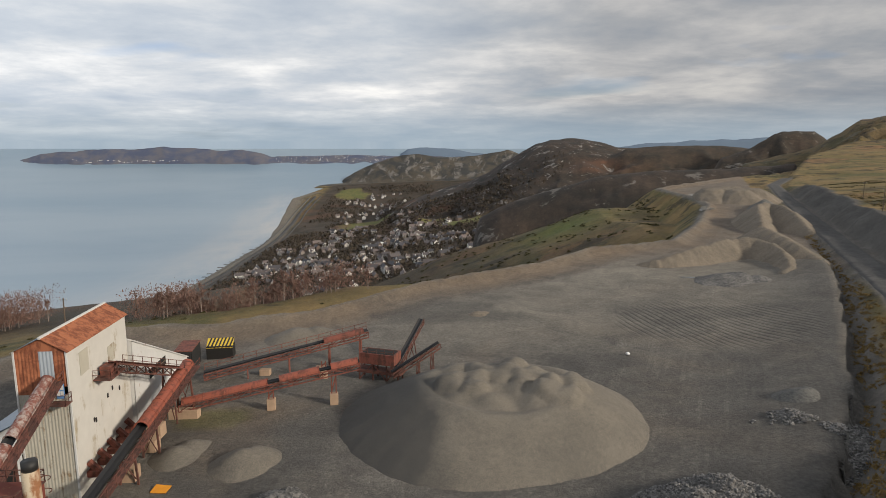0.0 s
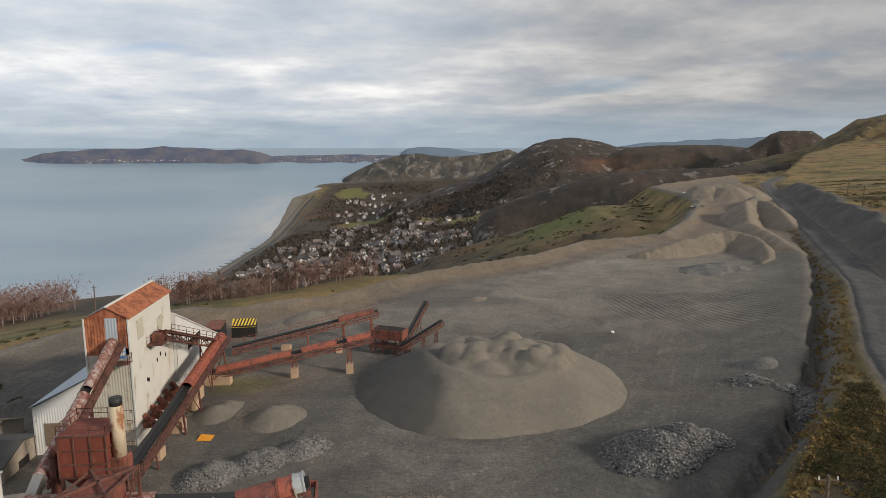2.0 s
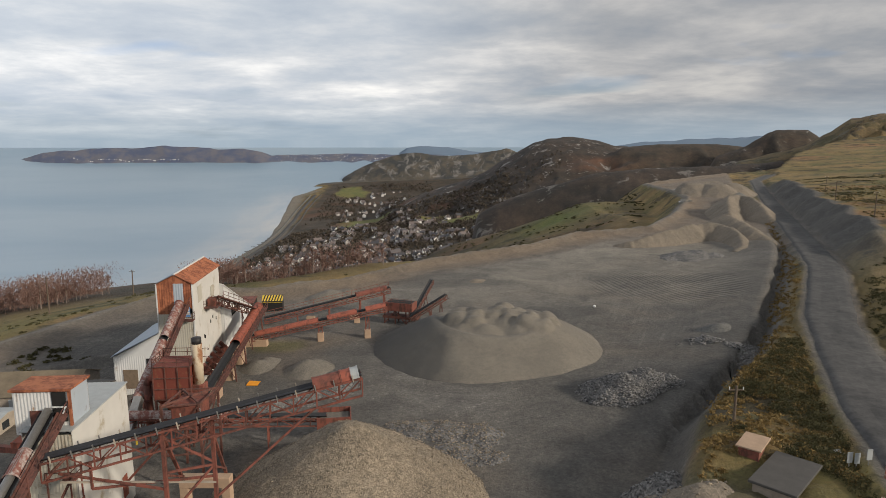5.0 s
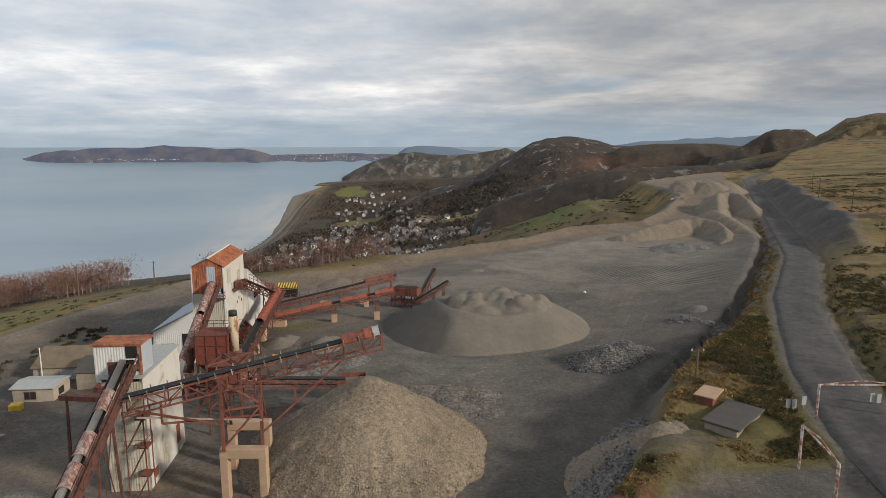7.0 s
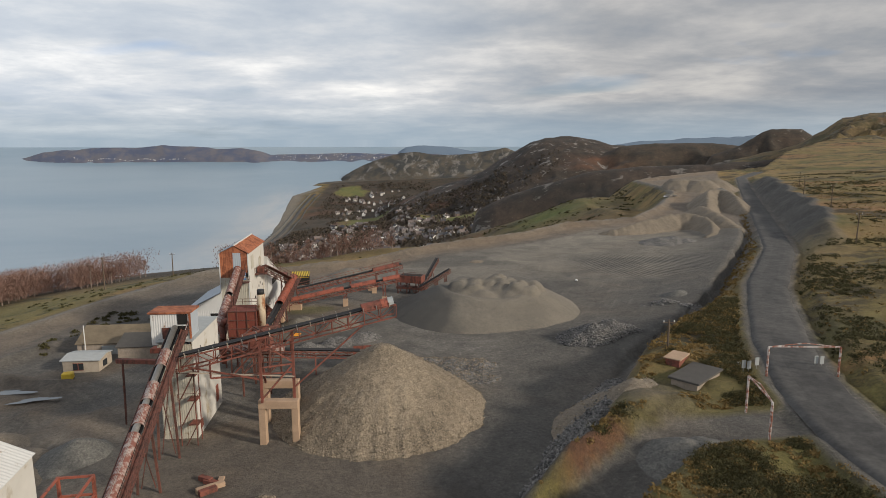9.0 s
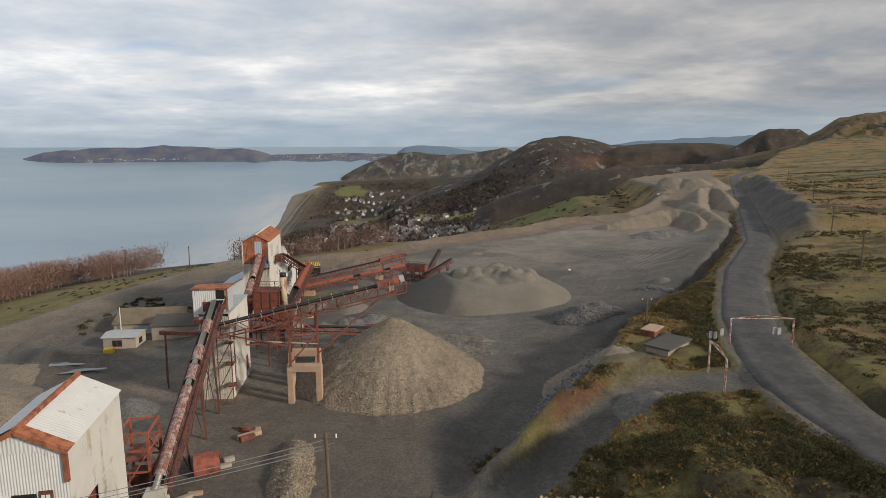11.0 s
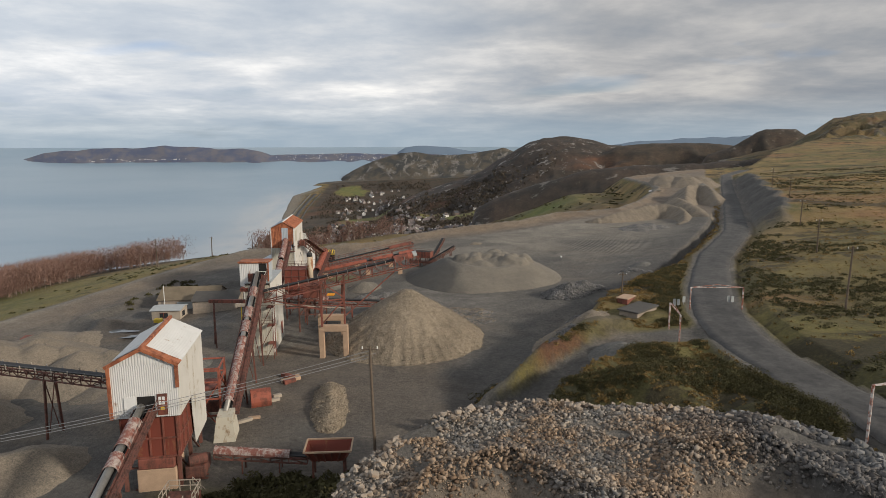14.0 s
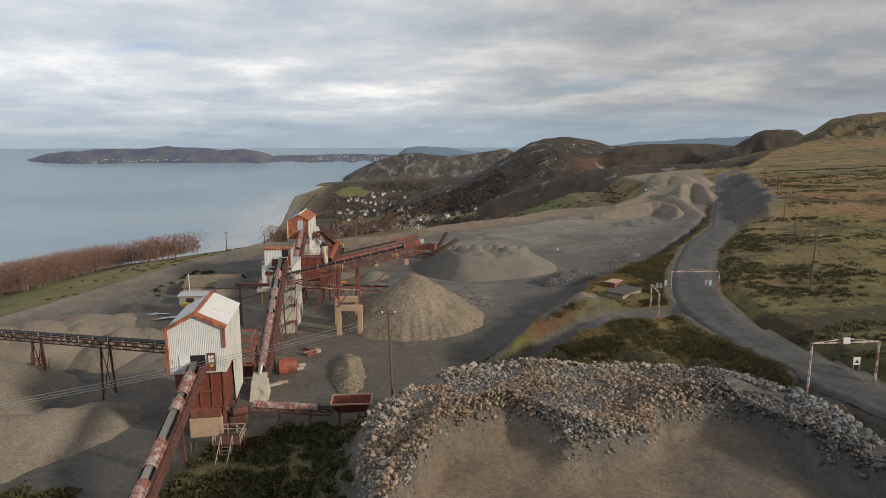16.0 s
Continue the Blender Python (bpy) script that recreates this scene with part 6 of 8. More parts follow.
Rf = thing("steel_frame_tower", "bright red oxide lattice frame tower", "frame", (-33.6, -2.6, -1.4), 9)
bm = bmesh.new()
for x in (-1.4, 1.4):
    for y in (-2.0, 2.0):
        bar(bm, (x, y, 0), (x, y, 8.2), 0.24)
for z in (2.0, 4.2, 6.4, 8.1):
    for p, q in (((-1.4, -2), (1.4, -2)), ((1.4, -2), (1.4, 2)), ((1.4, 2), (-1.4, 2)), ((-1.4, 2), (-1.4, -2))):
        bar(bm, (*p, z), (*q, z), 0.18)
part("frame", bm, M_REDBRIGHT, Rf)
bars("brace", Rf, [((1.4, -2, 0.2), (1.4, 2, 4.1)), ((1.4, 2, 4.2), (1.4, -2, 8)), ((-1.4, -2, 2), (1.4, -2, 6.3)), ((1.4, -2, 0.1), (-1.4, -2, 4.1))], M_REDBRIGHT, 0.14)
block("screen_deck", Rf, (-1.2, -1.8, 5.2), (1.2, 1.8, 5.5), M_RED)
block("motor_box", Rf, (-1.0, -1.2, 2.1), (1.0, 0.8, 3.6), M_REDDARK, "", 0.1)
Tk = thing("round_tank", "short rusty red drum lying open on the yard", "tank", (-28.6, 1.4, -0.9), 20)
bm = bmesh.new()
tube(bm, (-1.3, 0, 1.3), (1.3, 0, 1.3), 1.3, n=20)
part("drum", bm, M_REDBRIGHT, Tk, smooth=False)
bm = bmesh.new()
tube(bm, (1.31, 0, 1.3), (1.34, 0, 1.3), 0.8, n=18)
part("open_end", bm, M_DARK, Tk)
rnd = random.Random(4)
for i in range(9):
    bm = bmesh.new()
    l_ = rnd.uniform(0.5, 1.5)
    box(bm, (-l_, -0.3, 0), (l_, 0.3, rnd.uniform(0.25, 0.6)), 0.04)
    x, y = rnd.uniform(-30, -25.5), rnd.uniform(-6, 13)
    tagged(part("scrap_block", bm, (M_CONC_TAN, M_RED, M_CONC)[i % 3]), "discarded block lying on the yard", "scrap", "scrap on the yard").matrix_basis = pose(x, y, ground_at(x, y) - 0.03, 0, 0, rnd.uniform(0, 180))

# red base frame seaward
Rb = thing("trestle_stand", "rusty lattice stand under the seaward belt", "trestle", (-66.0, 1.2, ground_at(-66, 1.2)), 28)
bm = bmesh.new()
for x in (-1.0, 1.0):
    for y in (-1.0, 1.0):
        bar(bm, (x, y, -0.1), (x * 0.6, y * 0.6, 5.6), 0.18)
for z in (1.2, 2.8, 4.4):
    k_ = 1 - 0.4 * z / 5.6
    for p, q in (((-1, -1), (1, -1)), ((1, -1), (1, 1)), ((1, 1), (-1, 1)), ((-1, 1), (-1, -1))):
        bar(bm, (p[0] * k_, p[1] * k_, z), (q[0] * k_, q[1] * k_, z), 0.14)
part("frame", bm, M_RED, Rb)
railing("railing", Rb, [(-1.4, -1.4, 2.9), (1.4, -1.4, 2.9), (1.4, 1.4, 2.9)], M_RED)

# ---- yard buildings and objects ----
def stone_shed(name, label, at, yaw, w, l, eave, ridge, roof_mat, wall_mat, ridge_axis="x"):
    B_ = thing(name, label, "building", at, yaw)
    t = 0.3
    bm = bmesh.new()
    box(bm, (0, 0, 0), (w, t, eave))
    part("front_wall", bm, wall_mat, B_)
    bm = bmesh.new()
    box(bm, (0, l - t, 0), (w, l, eave))
    part("back_wall", bm, wall_mat, B_)
    for x in (0, w - t):
        bm = bmesh.new()
        box(bm, (x, t, 0), (x + t, l - t, eave))
        if ridge > eave:
            poly_sheet(bm, [(x + t, t, eave), (x + t, l - t, eave), (x + t, l / 2, ridge - 0.1)], t)
        part("gable_wall", bm, wall_mat, B_)
    for s in (0, 1):
        bm = bmesh.new()
        if s == 0:
            poly_sheet(bm, [(-0.3, -0.3, eave - 0.05), (w + 0.3, -0.3, eave - 0.05), (w + 0.3, l / 2, ridge), (-0.3, l / 2, ridge)], 0.12)
        else:
            poly_sheet(bm, [(-0.3, l / 2, ridge), (w + 0.3, l / 2, ridge), (w + 0.3, l + 0.3, eave - 0.05), (-0.3, l + 0.3, eave - 0.05)], 0.12)
        part("roof_slope", bm, roof_mat, B_)
    return B_


M_THATCH = plain("mossy_brown_roof", (0.17, 0.135, 0.09), 0.95, 0, 0.35, 0.5, 0.6)
Bd = stone_shed("store_building", "long low stone store with a mossy brown roof", (-65.5, 54.5, -2.3), 6, 12.2, 9.5, 2.7, 4.6, M_THATCH, M_STONEWALL)
block("roller_door", Bd, (4.0, -0.06, 0.1), (9.5, 0.0, 2.2), M_PALE_ROOF, "pale sheet front", 0)
bars("mast", Bd, [((1.5, -0.4, 0), (1.5, -0.4, 6.0))], M_SIGN, 0.12, "white mast")
Hu = stone_shed("site_hut", "small rendered hut with a pale flat roof", (-63.2, 46.2, -2.3), 4, 5.6, 4.6, 2.7, 3.1, M_PALE_ROOF, M_CONC)
Wd = block("window", Hu, (1.6, -0.06, 1.0), (3.2, 0.0, 2.1), M_WINDOW, "dark window", 0)
bars("window_frame", Wd, [((1.6, -0.08, 1.0), (3.2, -0.08, 1.0)), ((1.6, -0.08, 2.1), (3.2, -0.08, 2.1)), ((2.4, -0.08, 1.0), (2.4, -0.08, 2.1))], M_RED, 0.08)
block("window", Hu, (5.6, 1.4, 1.0), (5.66, 2.8, 2.0), M_WINDOW, "dark side window", 0)
Lw = stone_shed("long_shed", "grey-roofed stone shed beside the filter", (-56.5, 50.5, -2.2), 5, 9.0, 8.0, 3.4, 4.6, M_TAR_ROOF, M_STONEWALL)
block("doorway", Lw, (9.0, 3.0, 0), (9.06, 5.0, 2.4), M_DARK, "dark doorway", 0)
Yt = thing("yellow_tank", "small yellow plastic tank on the yard", "tank", (-60.2, 42.4, ground_at(-60.2, 42.4)), 15)
block("tank_body", Yt, (-0.8, -0.6, 0), (0.8, 0.6, 1.1), M_YELLOW, "", 0.15)
block("cap", Yt, (-0.3, -0.2, 1.1), (0.1, 0.2, 1.2), M_YELLOW, "", 0.04)
Sc = thing("striped_skip", "dark skip with yellow and black warning stripes", "skip", (-38.9, 99.6, ground_at(-37, 100) - 0.05), 8)
block("body", Sc, (0, 0, 0), (4.2, 2.4, 2.2), M_DARK, "", 0.05)
bm = bmesh.new()
poly_sheet(bm, [(0, -0.05, 2.0), (4.2, -0.05, 2.0), (4.2, 1.9, 3.1), (0, 1.9, 3.1)], 0.1)
lid = part("lid", bm, M_YELLOW, Sc, "yellow lid with black slanting stripes")
for i in range(7):
    x = 0.05 + 0.58 * i
    bm = bmesh.new()
    poly_sheet(bm, [(x, -0.05, 2.012), (x + 0.28, -0.05, 2.012), (min(x + 0.68, 4.2), 1.9, 3.112), (min(x + 0.4, 4.0), 1.9, 3.112)], 0.01)
    part("stripe", bm, M_BLACK, lid)
Ct = thing("storage_container", "dark corrugated storage container with a red roof", "container", (-41.5, 93.5, ground_at(-40, 94)), 8)
bm = bmesh.new()
for a_, b_ in (((0, 0, 0), (2.6, 0, 0)), ((2.6, 0, 0), (0, 5.5, 0))):
    sheet(bm, a_, b_, (0, 0, 3.4), 0.3, 0.05)
box(bm, (0.06, 0.06, 0), (2.54, 5.5, 3.38))
part("hut_body", bm, M_BLACK, Ct)
block("roof", Ct, (-0.1, -0.1, 3.4), (2.7, 5.6, 3.55), M_RED, "rusty red roof")
bm = bmesh.new()
poly_sheet(bm, [(-0.9, -0.5, 0.02), (0.8, -0.6, 0.05), (1.0, 0.5, 0.25), (-0.7, 0.7, 0.3)], 0.04)
o = tagged(part("orange_sheet", bm, M_ORANGE), "crumpled orange sheet lying on the yard", "sheet")
o.location = (-29.2, 60.2, ground_at(-29.2, 60.2) + 0.05)
bm = bmesh.new()
bmesh.ops.create_icosphere(bm, subdivisions=2, radius=0.34)
for v in bm.verts:
    v.co *= 1 + 0.2 * noise.noise(v.co * 3)
    v.co.z *= 0.8
o = tagged(part("white_boulder", bm, M_SIGN), "single pale boulder on the grey yard", "boulder")
o.location = (30.1, 98.8, ground_at(30.1, 98.8) + 0.3)
Rc = thing("red_container", "low rusty red container beyond the spoil", "container", (-81.0, 32.5, ground_at(-80, 33)), 10)
block("body", Rc, (0, 0, 0), (5.5, 2.2, 1.6), M_REDBRIGHT, "", 0.05)
block("lid", Rc, (-0.05, -0.05, 1.6), (5.55, 2.25, 1.7), M_RED, "", 0)

# the flat-roofed hut by the haul road
Fh = thing("flat_roof_hut", "low concrete hut with a grey felt roof", "hut", (24.5, 20.8, 4.7), -44)
block("hut_body", Fh, (0.2, 0.2, -0.4), (3.4, 6.7, 2.25), M_STONEWALL, "rough rendered walls", 0.03)
block("roof", Fh, (-0.1, -0.1, 2.25), (3.7, 7.0, 2.5), M_TAR_ROOF, "grey felt roof slab", 0.04)
Fh.matrix_basis = pose(24.3, 20.9, 4.75, 0, 0, -45)
Rs = thing("brick_shed", "small shed with a rusty pink sheet roof", "shed", (25.4, 25.7, 5.9), -40)
block("hut_body", Rs, (0.1, 0.1, -0.5), (1.9, 3.2, 1.9), M_RED, "rusty sheet walls")
block("roof", Rs, (-0.1, -0.1, 1.9), (2.1, 3.4, 2.05), M_CONC_TAN, "pinkish sheet roof")
Gb = thing("green_cabinet", "pale green cabinet with a sloping lid", "cabinet", (35.2, 26.2, 5.2), 20)
block("body", Gb, (-0.8, -0.7, -0.2), (0.8, 0.7, 1.1), M_GREEN)
panel("lid", Gb, [(-0.9, -0.8, 1.1), (0.9, -0.8, 1.1), (0.9, 0.8, 1.5), (-0.9, 0.8, 1.5)], M_PALE_ROOF, "pale lid", 0.06)


# ---- poles, goal frames, signs and wires ----
def goal(label, p, q, h, mat=M_REDWHITE, double=True):
    G = thing("height_goal", label, "height barrier", group="height barriers")
    tops = []
    for x, y in (p, q):
        g = ground_at(x, y)
        bm = bmesh.new()
        tube(bm, (x, y, g - 0.2), (x, y, h), 0.13, n=8)
        part("post", bm, mat, G, "flaking red and white post")
        tops.append((x, y, h))
    a_, b_ = Vector(tops[0]), Vector(tops[1])
    m_ = (a_ + b_) / 2
    bm = bmesh.new()
    bar(bm, a_, b_, 0.12)
    if double:
        bar(bm, a_, m_ + Vector((0, 0, 0.45)), 0.09)
        bar(bm, m_ + Vector((0, 0, 0.45)), b_, 0.09)
    part("crossbar", bm, mat, G)
    return G


goal("white and rust height barrier over the haul road", (36.3, 21.6), (44.8, 21.4), 10.6)
goal("leaning white height barrier over the side track", (29.9, 13.2), (28.9, 6.4), 10.2)
Gd = goal("red and white height barrier over the haul road", (35.2, -23.7), (43.0, -23.1), 12.0)
block("hanging_sign", Gd, (38.7, -23.65, 11.9), (39.4, -23.5, 12.6), M_SIGN, "small white sign", 0)
goal("rusty height barrier beside the bare trees", (-118.5, 138.0), (-111.8, 137.6), -11.6, double=False)
for x, y, zb, hh, tilt in ((28.3, 32.5, 4.0, 6.8, 0), (58.3, 16.1, None, 10.2, 1), (81, 62.2, None, 8.0, -1), (103, 108, None, 8.0, 1), (128, 160, None, 8.0, 0), (150, 215, None, 8.0, 0), (178, 268, None, 8.0, 0), (-10.8, -22.5, 2.0, 13.6, -1.5), (-91, 112, None, 9.0, 0), (-81, 131, None, 7.0, 1), (-70, 140, None, 6.5, 0)):
    g = ground_at(x, y) - 0.3 if zb is None else zb
    Pl = thing("utility_pole", "weathered timber utility pole with a crossarm", "utility pole", (x, y, g), group="utility poles")
    top = math.tan(radians(tilt)) * hh
    bm = bmesh.new()
    tube(bm, (0, 0, 0), (top, 0, hh), 0.17, 0.12, 10)
    part("pole", bm, M_WOODPOLE, Pl)
    bars("crossarm", Pl, [((top - 0.8, 0, hh - 0.4), (top + 0.8, 0, hh - 0.4))], M_WOODPOLE, 0.1)
    for sx in (-0.7, 0.7):
        bm = bmesh.new()
        tube(bm, (top + sx, 0, hh - 0.35), (top + sx, 0, hh - 0.1), 0.06, n=8)
        part("insulator", bm, M_SIGN, Pl)
wire_mat = M_CABLE
for k_, (dz, dx) in enumerate(((0, 0), (-0.25, 0.5), (-0.6, 0.2))):
    bm = bmesh.new()
    pts = []
    for i in range(25):
        f = i / 24
        pts.append(Vector((-11.1 + dx - 78 * f, -22.5 + 6 * f, 15.1 + dz - 16.5 * f - 7.0 * f * (1 - f))))
    rings = [[bm.verts.new(p + Vector(o_)) for o_ in ((0, -0.02, -0.02), (0, 0.02, -0.02), (0, 0, 0.025))] for p in pts]
    for r0, r1 in zip(rings[:-1], rings[1:]):
        for i in range(3):
            bm.faces.new((r0[i], r0[(i + 1) % 3], r1[(i + 1) % 3], r1[i]))
    tagged(part("overhead_wire", bm, wire_mat), "slack overhead wire from the timber pole", "wire", "overhead wires")
Sg = thing("road_sign", "square white road sign on two posts", "sign", (42.6, -20.4, 7.5), 0)
block("board", Sg, (-0.4, -0.04, 0.8), (0.4, 0.04, 1.75), M_SIGN, "", 0.02)
bm = bmesh.new()
poly_sheet(bm, [(-0.26, -0.05, 1.05), (0.26, -0.05, 1.05), (0, -0.05, 1.5)], 0.005)
part("triangle_mark", bm, M_BLACK, Sg)
for sx in (-0.35, 0.35):
    bars("post", Sg, [((sx, 0, -0.5), (sx, 0, 0.95))], M_PIPE, 0.07)
for x, y in ((34.7, 24.0), (35.3, 23.9), (44.0, 24.6), (44.6, 24.4), (36.0, 23.4)):
    Sb = thing("small_sign", "small grey sign board on a post", "sign", (x, y, ground_at(x, y)), 5, group="small signs")
    block("board", Sb, (-0.25, -0.03, 0.5), (0.25, 0.03, 1.5), M_PALE_ROOF, "", 0.01)
    bars("post", Sb, [((0, 0.05, -0.3), (0, 0.05, 0.6))], M_PIPE, 0.07)


# standing water
M_PUDDLE = plain("standing_water", (0.16, 0.17, 0.17), 0.06, 0, 0.1, 0.3, 0.0)
for x, y, rx, ry, a_ in ((148, 368, 9, 4, 10), (121, 290, 3, 9, -25), (-66, 36, 4.0, 1.0, 12), (-60, 34, 3.0, 0.7, 20), (-72, 30, 2.6, 0.8, 8), (62, 154, 2.5, 0.8, 0)):
    bm = bmesh.new()
    r_ = random.Random(int(x * 7 + y))
    vs = []
    for i in range(26):
        t_ = 2 * math.pi * i / 26
        q = 1 + 0.3 * math.sin(3 * t_ + x) + r_.uniform(-0.12, 0.12)
        vs.append(bm.verts.new((rx * q * math.cos(t_), ry * q * math.sin(t_), 0)))
    bm.faces.new(vs)
    o = tagged(part("puddle", bm, M_PUDDLE), "shallow pale puddle on the quarry floor", "puddle", "puddles")
    gz = max(ground_at(x + dx * rx, y + dy * ry) for dx, dy in ((0, 0), (0.6, 0), (-0.6, 0), (0, 0.6), (0, -0.6)))
    o.matrix_basis = pose(x, y, gz + 0.03, 0, 0, a_)


# ---- heaps ----
def heap(name, label, tops, mat, slope=0.66, lump=0.25, lump_size=2.5, step=0.45, cap=None, seed=0, category="gravel heap", group="", gully=0.0, blur=0, loads=()):
    """Loose material: the upper hull of cones at the angle of repose, tops given as x, y, z."""
    pad = max((z + 3) / slope for _, _, z in tops)
    xs = np.arange(min(t[0] for t in tops) - pad, max(t[0] for t in tops) + pad, step)
    ys = np.arange(min(t[1] for t in tops) - pad, max(t[1] for t in tops) + pad, step)
    X, Y = np.meshgrid(xs, ys)
    Z = np.full(X.shape, -99.0)
    wob = 1.2 * fbm(X + 31 * seed, Y, 7, 3)
    for x, y, z in tops:
        ang = np.arctan2(Y - y, X - x)
        r = np.hypot(X - x, Y - y)
        c = z - slope * np.sqrt(r * r + 0.6) * (1 + gully * (vnoise(ang * 7 + 40, r * 0.25, 1.0) + 0.7 * vnoise(ang * 17 + 20, r * 0.3, 1.0)) * smooth(0.5, 4, r)) - 0.12 * wob
        Z = np.maximum(Z, c)
    if cap is not None:
        Z = np.where(Z > cap, cap + (Z - cap) * 0.25, Z)
    for _ in range(blur):
        Z[1:-1, 1:-1] = (Z[1:-1, 1:-1] * 2 + Z[:-2, 1:-1] + Z[2:, 1:-1] + Z[1:-1, :-2] + Z[1:-1, 2:]) / 6
    bare_z = Z.copy()
    for lx, ly, lr, lh_ in loads:                       # tipped loads, round-topped
        q = 1 - ((X - lx) / lr) ** 2 - ((Y - ly) / lr) ** 2 + 0.25 * vnoise(X, Y, 1.3)
        Z = np.maximum(Z, bare_z + lh_ * np.sqrt(np.clip(q, 0, 1)))
    Z = Z + lump * fbm(X + 13 * seed, Y - 7 * seed, lump_size, 4)
    G, _, _ = land(X, Y)
    sd_, _ = path_distance(RIM, X, Y)
    above = np.where(sd_ > 1.0, -1.0, Z - G)
    Z = np.where(above > -0.1, Z, G - 0.25)
    ob = grid_mesh(name, X, Y, Z, mat)
    me = ob.data
    bm = bmesh.new()
    bm.from_mesh(me)
    keep = (above > -0.1).ravel()
    bm.verts.ensure_lookup_table()
    dead = [f for f in bm.faces if not any(keep[v.index] for v in f.verts)]
    bmesh.ops.delete(bm, geom=dead, context="FACES")
    bm.to_mesh(me)
    bm.free()
    return tagged(ob, label, category, group), (X, Y, Z, above)


def ridge(pts, n=6):
    """Tops strung closely along a crest line."""
    out = []
    for (a, b, c), (d, e, f) in zip(pts, pts[1:]):
        out += [(a + (d - a) * i / n, b + (e - b) * i / n, c + (f - c) * i / n + 0.25 * math.sin(2.1 * (a + i)) * (i % 2)) for i in range(n)]
    return out + [pts[-1]]


def rock_mesh(rng, n_sub=1, squash=0.75):
    """An angular broken stone: a sheared block with knocked-off corners."""
    bm = bmesh.new()
    bmesh.ops.create_cube(bm, size=1.5)
    for v in bm.verts:
        v.co = Vector((v.co.x * rng.uniform(0.45, 1.45), v.co.y * rng.uniform(0.4, 1.15), v.co.z * rng.uniform(0.25, 0.95) * squash / 0.75))
    if n_sub > 1:
        bmesh.ops.bevel(bm, geom=list(bm.edges)[:], offset=0.10, segments=1, affect="EDGES")
        for v in bm.verts:
            v.co += Vector((rng.uniform(-0.07, 0.07), rng.uniform(-0.07, 0.07), rng.uniform(-0.07, 0.07)))
    bmesh.ops.triangulate(bm, faces=list(bm.faces))
    return bm


_rock_src = []
for _i in range(6):
    _b = rock_mesh(random.Random(_i))
    _b.verts.ensure_lookup_table()
    _rock_src.append((np.array([v.co[:] for v in _b.verts]), np.array([[v.index for v in f.verts] for f in _b.faces])))
    _b.free()


def scatter_rocks(name, pts, sizes, mat, parent=None, seed=1):
    """Many small stones joined into one mesh."""
    rng = np.random.default_rng(seed)
    P, S = np.array(pts, float), np.array(sizes, float)
    kind_ = rng.integers(0, 6, len(P))
    V, F, base = [], [], 0
    for q in range(6):
        v, f = _rock_src[q]
        p, s = P[kind_ == q], S[kind_ == q]
        n = len(p)
        if n == 0:
            continue
        a, b = rng.uniform(0, 6.28, n), rng.uniform(-1.2, 1.2, n)
        ca, sa, cb, sb = np.cos(a), np.sin(a), np.cos(b), np.sin(b)
        o0, o1 = np.zeros(n), np.ones(n)
        R = np.stack([np.stack([ca, -sa * cb, sa * sb], -1), np.stack([sa, ca * cb, -ca * sb], -1), np.stack([o0, sb, cb], -1)], 1)
        w = v[None] * (s[:, None] * rng.uniform(0.6, 1.45, (n, 3)))[:, None, :]
        V.append((np.einsum("nij,nvj->nvi", R, w) + p[:, None, :]).reshape(-1, 3))
        F.append((f[None] + (base + np.arange(n) * len(v))[:, None, None]).reshape(-1, 3))
        base += n * len(v)
    V, F = np.concatenate(V), np.concatenate(F)
    me = bpy.data.meshes.new(name)
    me.vertices.add(len(V))
    me.vertices.foreach_set("co", V.astype(np.float32).ravel())
    me.loops.add(F.size)
    me.loops.foreach_set("vertex_index", F.astype(np.int32).ravel())
    me.polygons.add(len(F))
    me.polygons.foreach_set("loop_start", (np.arange(len(F)) * 3).astype(np.int32))
    me.polygons.foreach_set("loop_total", np.full(len(F), 3, np.int32))
    me.materials.append(mat)
    me.update()
    ob = new(name, me)
    ob.parent = parent
    ob["kind"] = "stuff"
    return ob


def stones_on(hp, field, count, lo, hi, mat, seed, label="loose stones"):
    X, Y, Z, above = field
    rng = np.random.default_rng(seed)
    ok = np.argwhere((above > 0.0))
    pick = ok[rng.integers(0, len(ok), count)]
    step = X[0, 1] - X[0, 0]
    pts = [(X[i, j] + rng.uniform(-step, step) / 2, Y[i, j] + rng.uniform(-step, step) / 2, Z[i, j] + 0.02) for i, j in pick]
    low = np.array([above[i, j] for i, j in pick])
    sizes = (lo + (hi - lo) * rng.random(count) ** 2.5) * (1.25 - 0.5 * np.clip(low / 6, 0, 1))
    o_ = scatter_rocks("crushed_rock", pts, sizes, mat, hp, seed)
    o_["label"] = label


M_STONES = material("crushed_stones", 0.95)
_k = Nodes(M_STONES)
_k.color(_k.ramp(_k.island(), 0.0, 1.0, (0.125, 0.103, 0.076), (0.37, 0.305, 0.222)))
M_STONES_GREY = material("grey_crushed_stones", 0.95)
_k = Nodes(M_STONES_GREY)
_k.color(_k.ramp(_k.island(), 0.0, 1.0, (0.065, 0.065, 0.066), (0.27, 0.26, 0.245)))

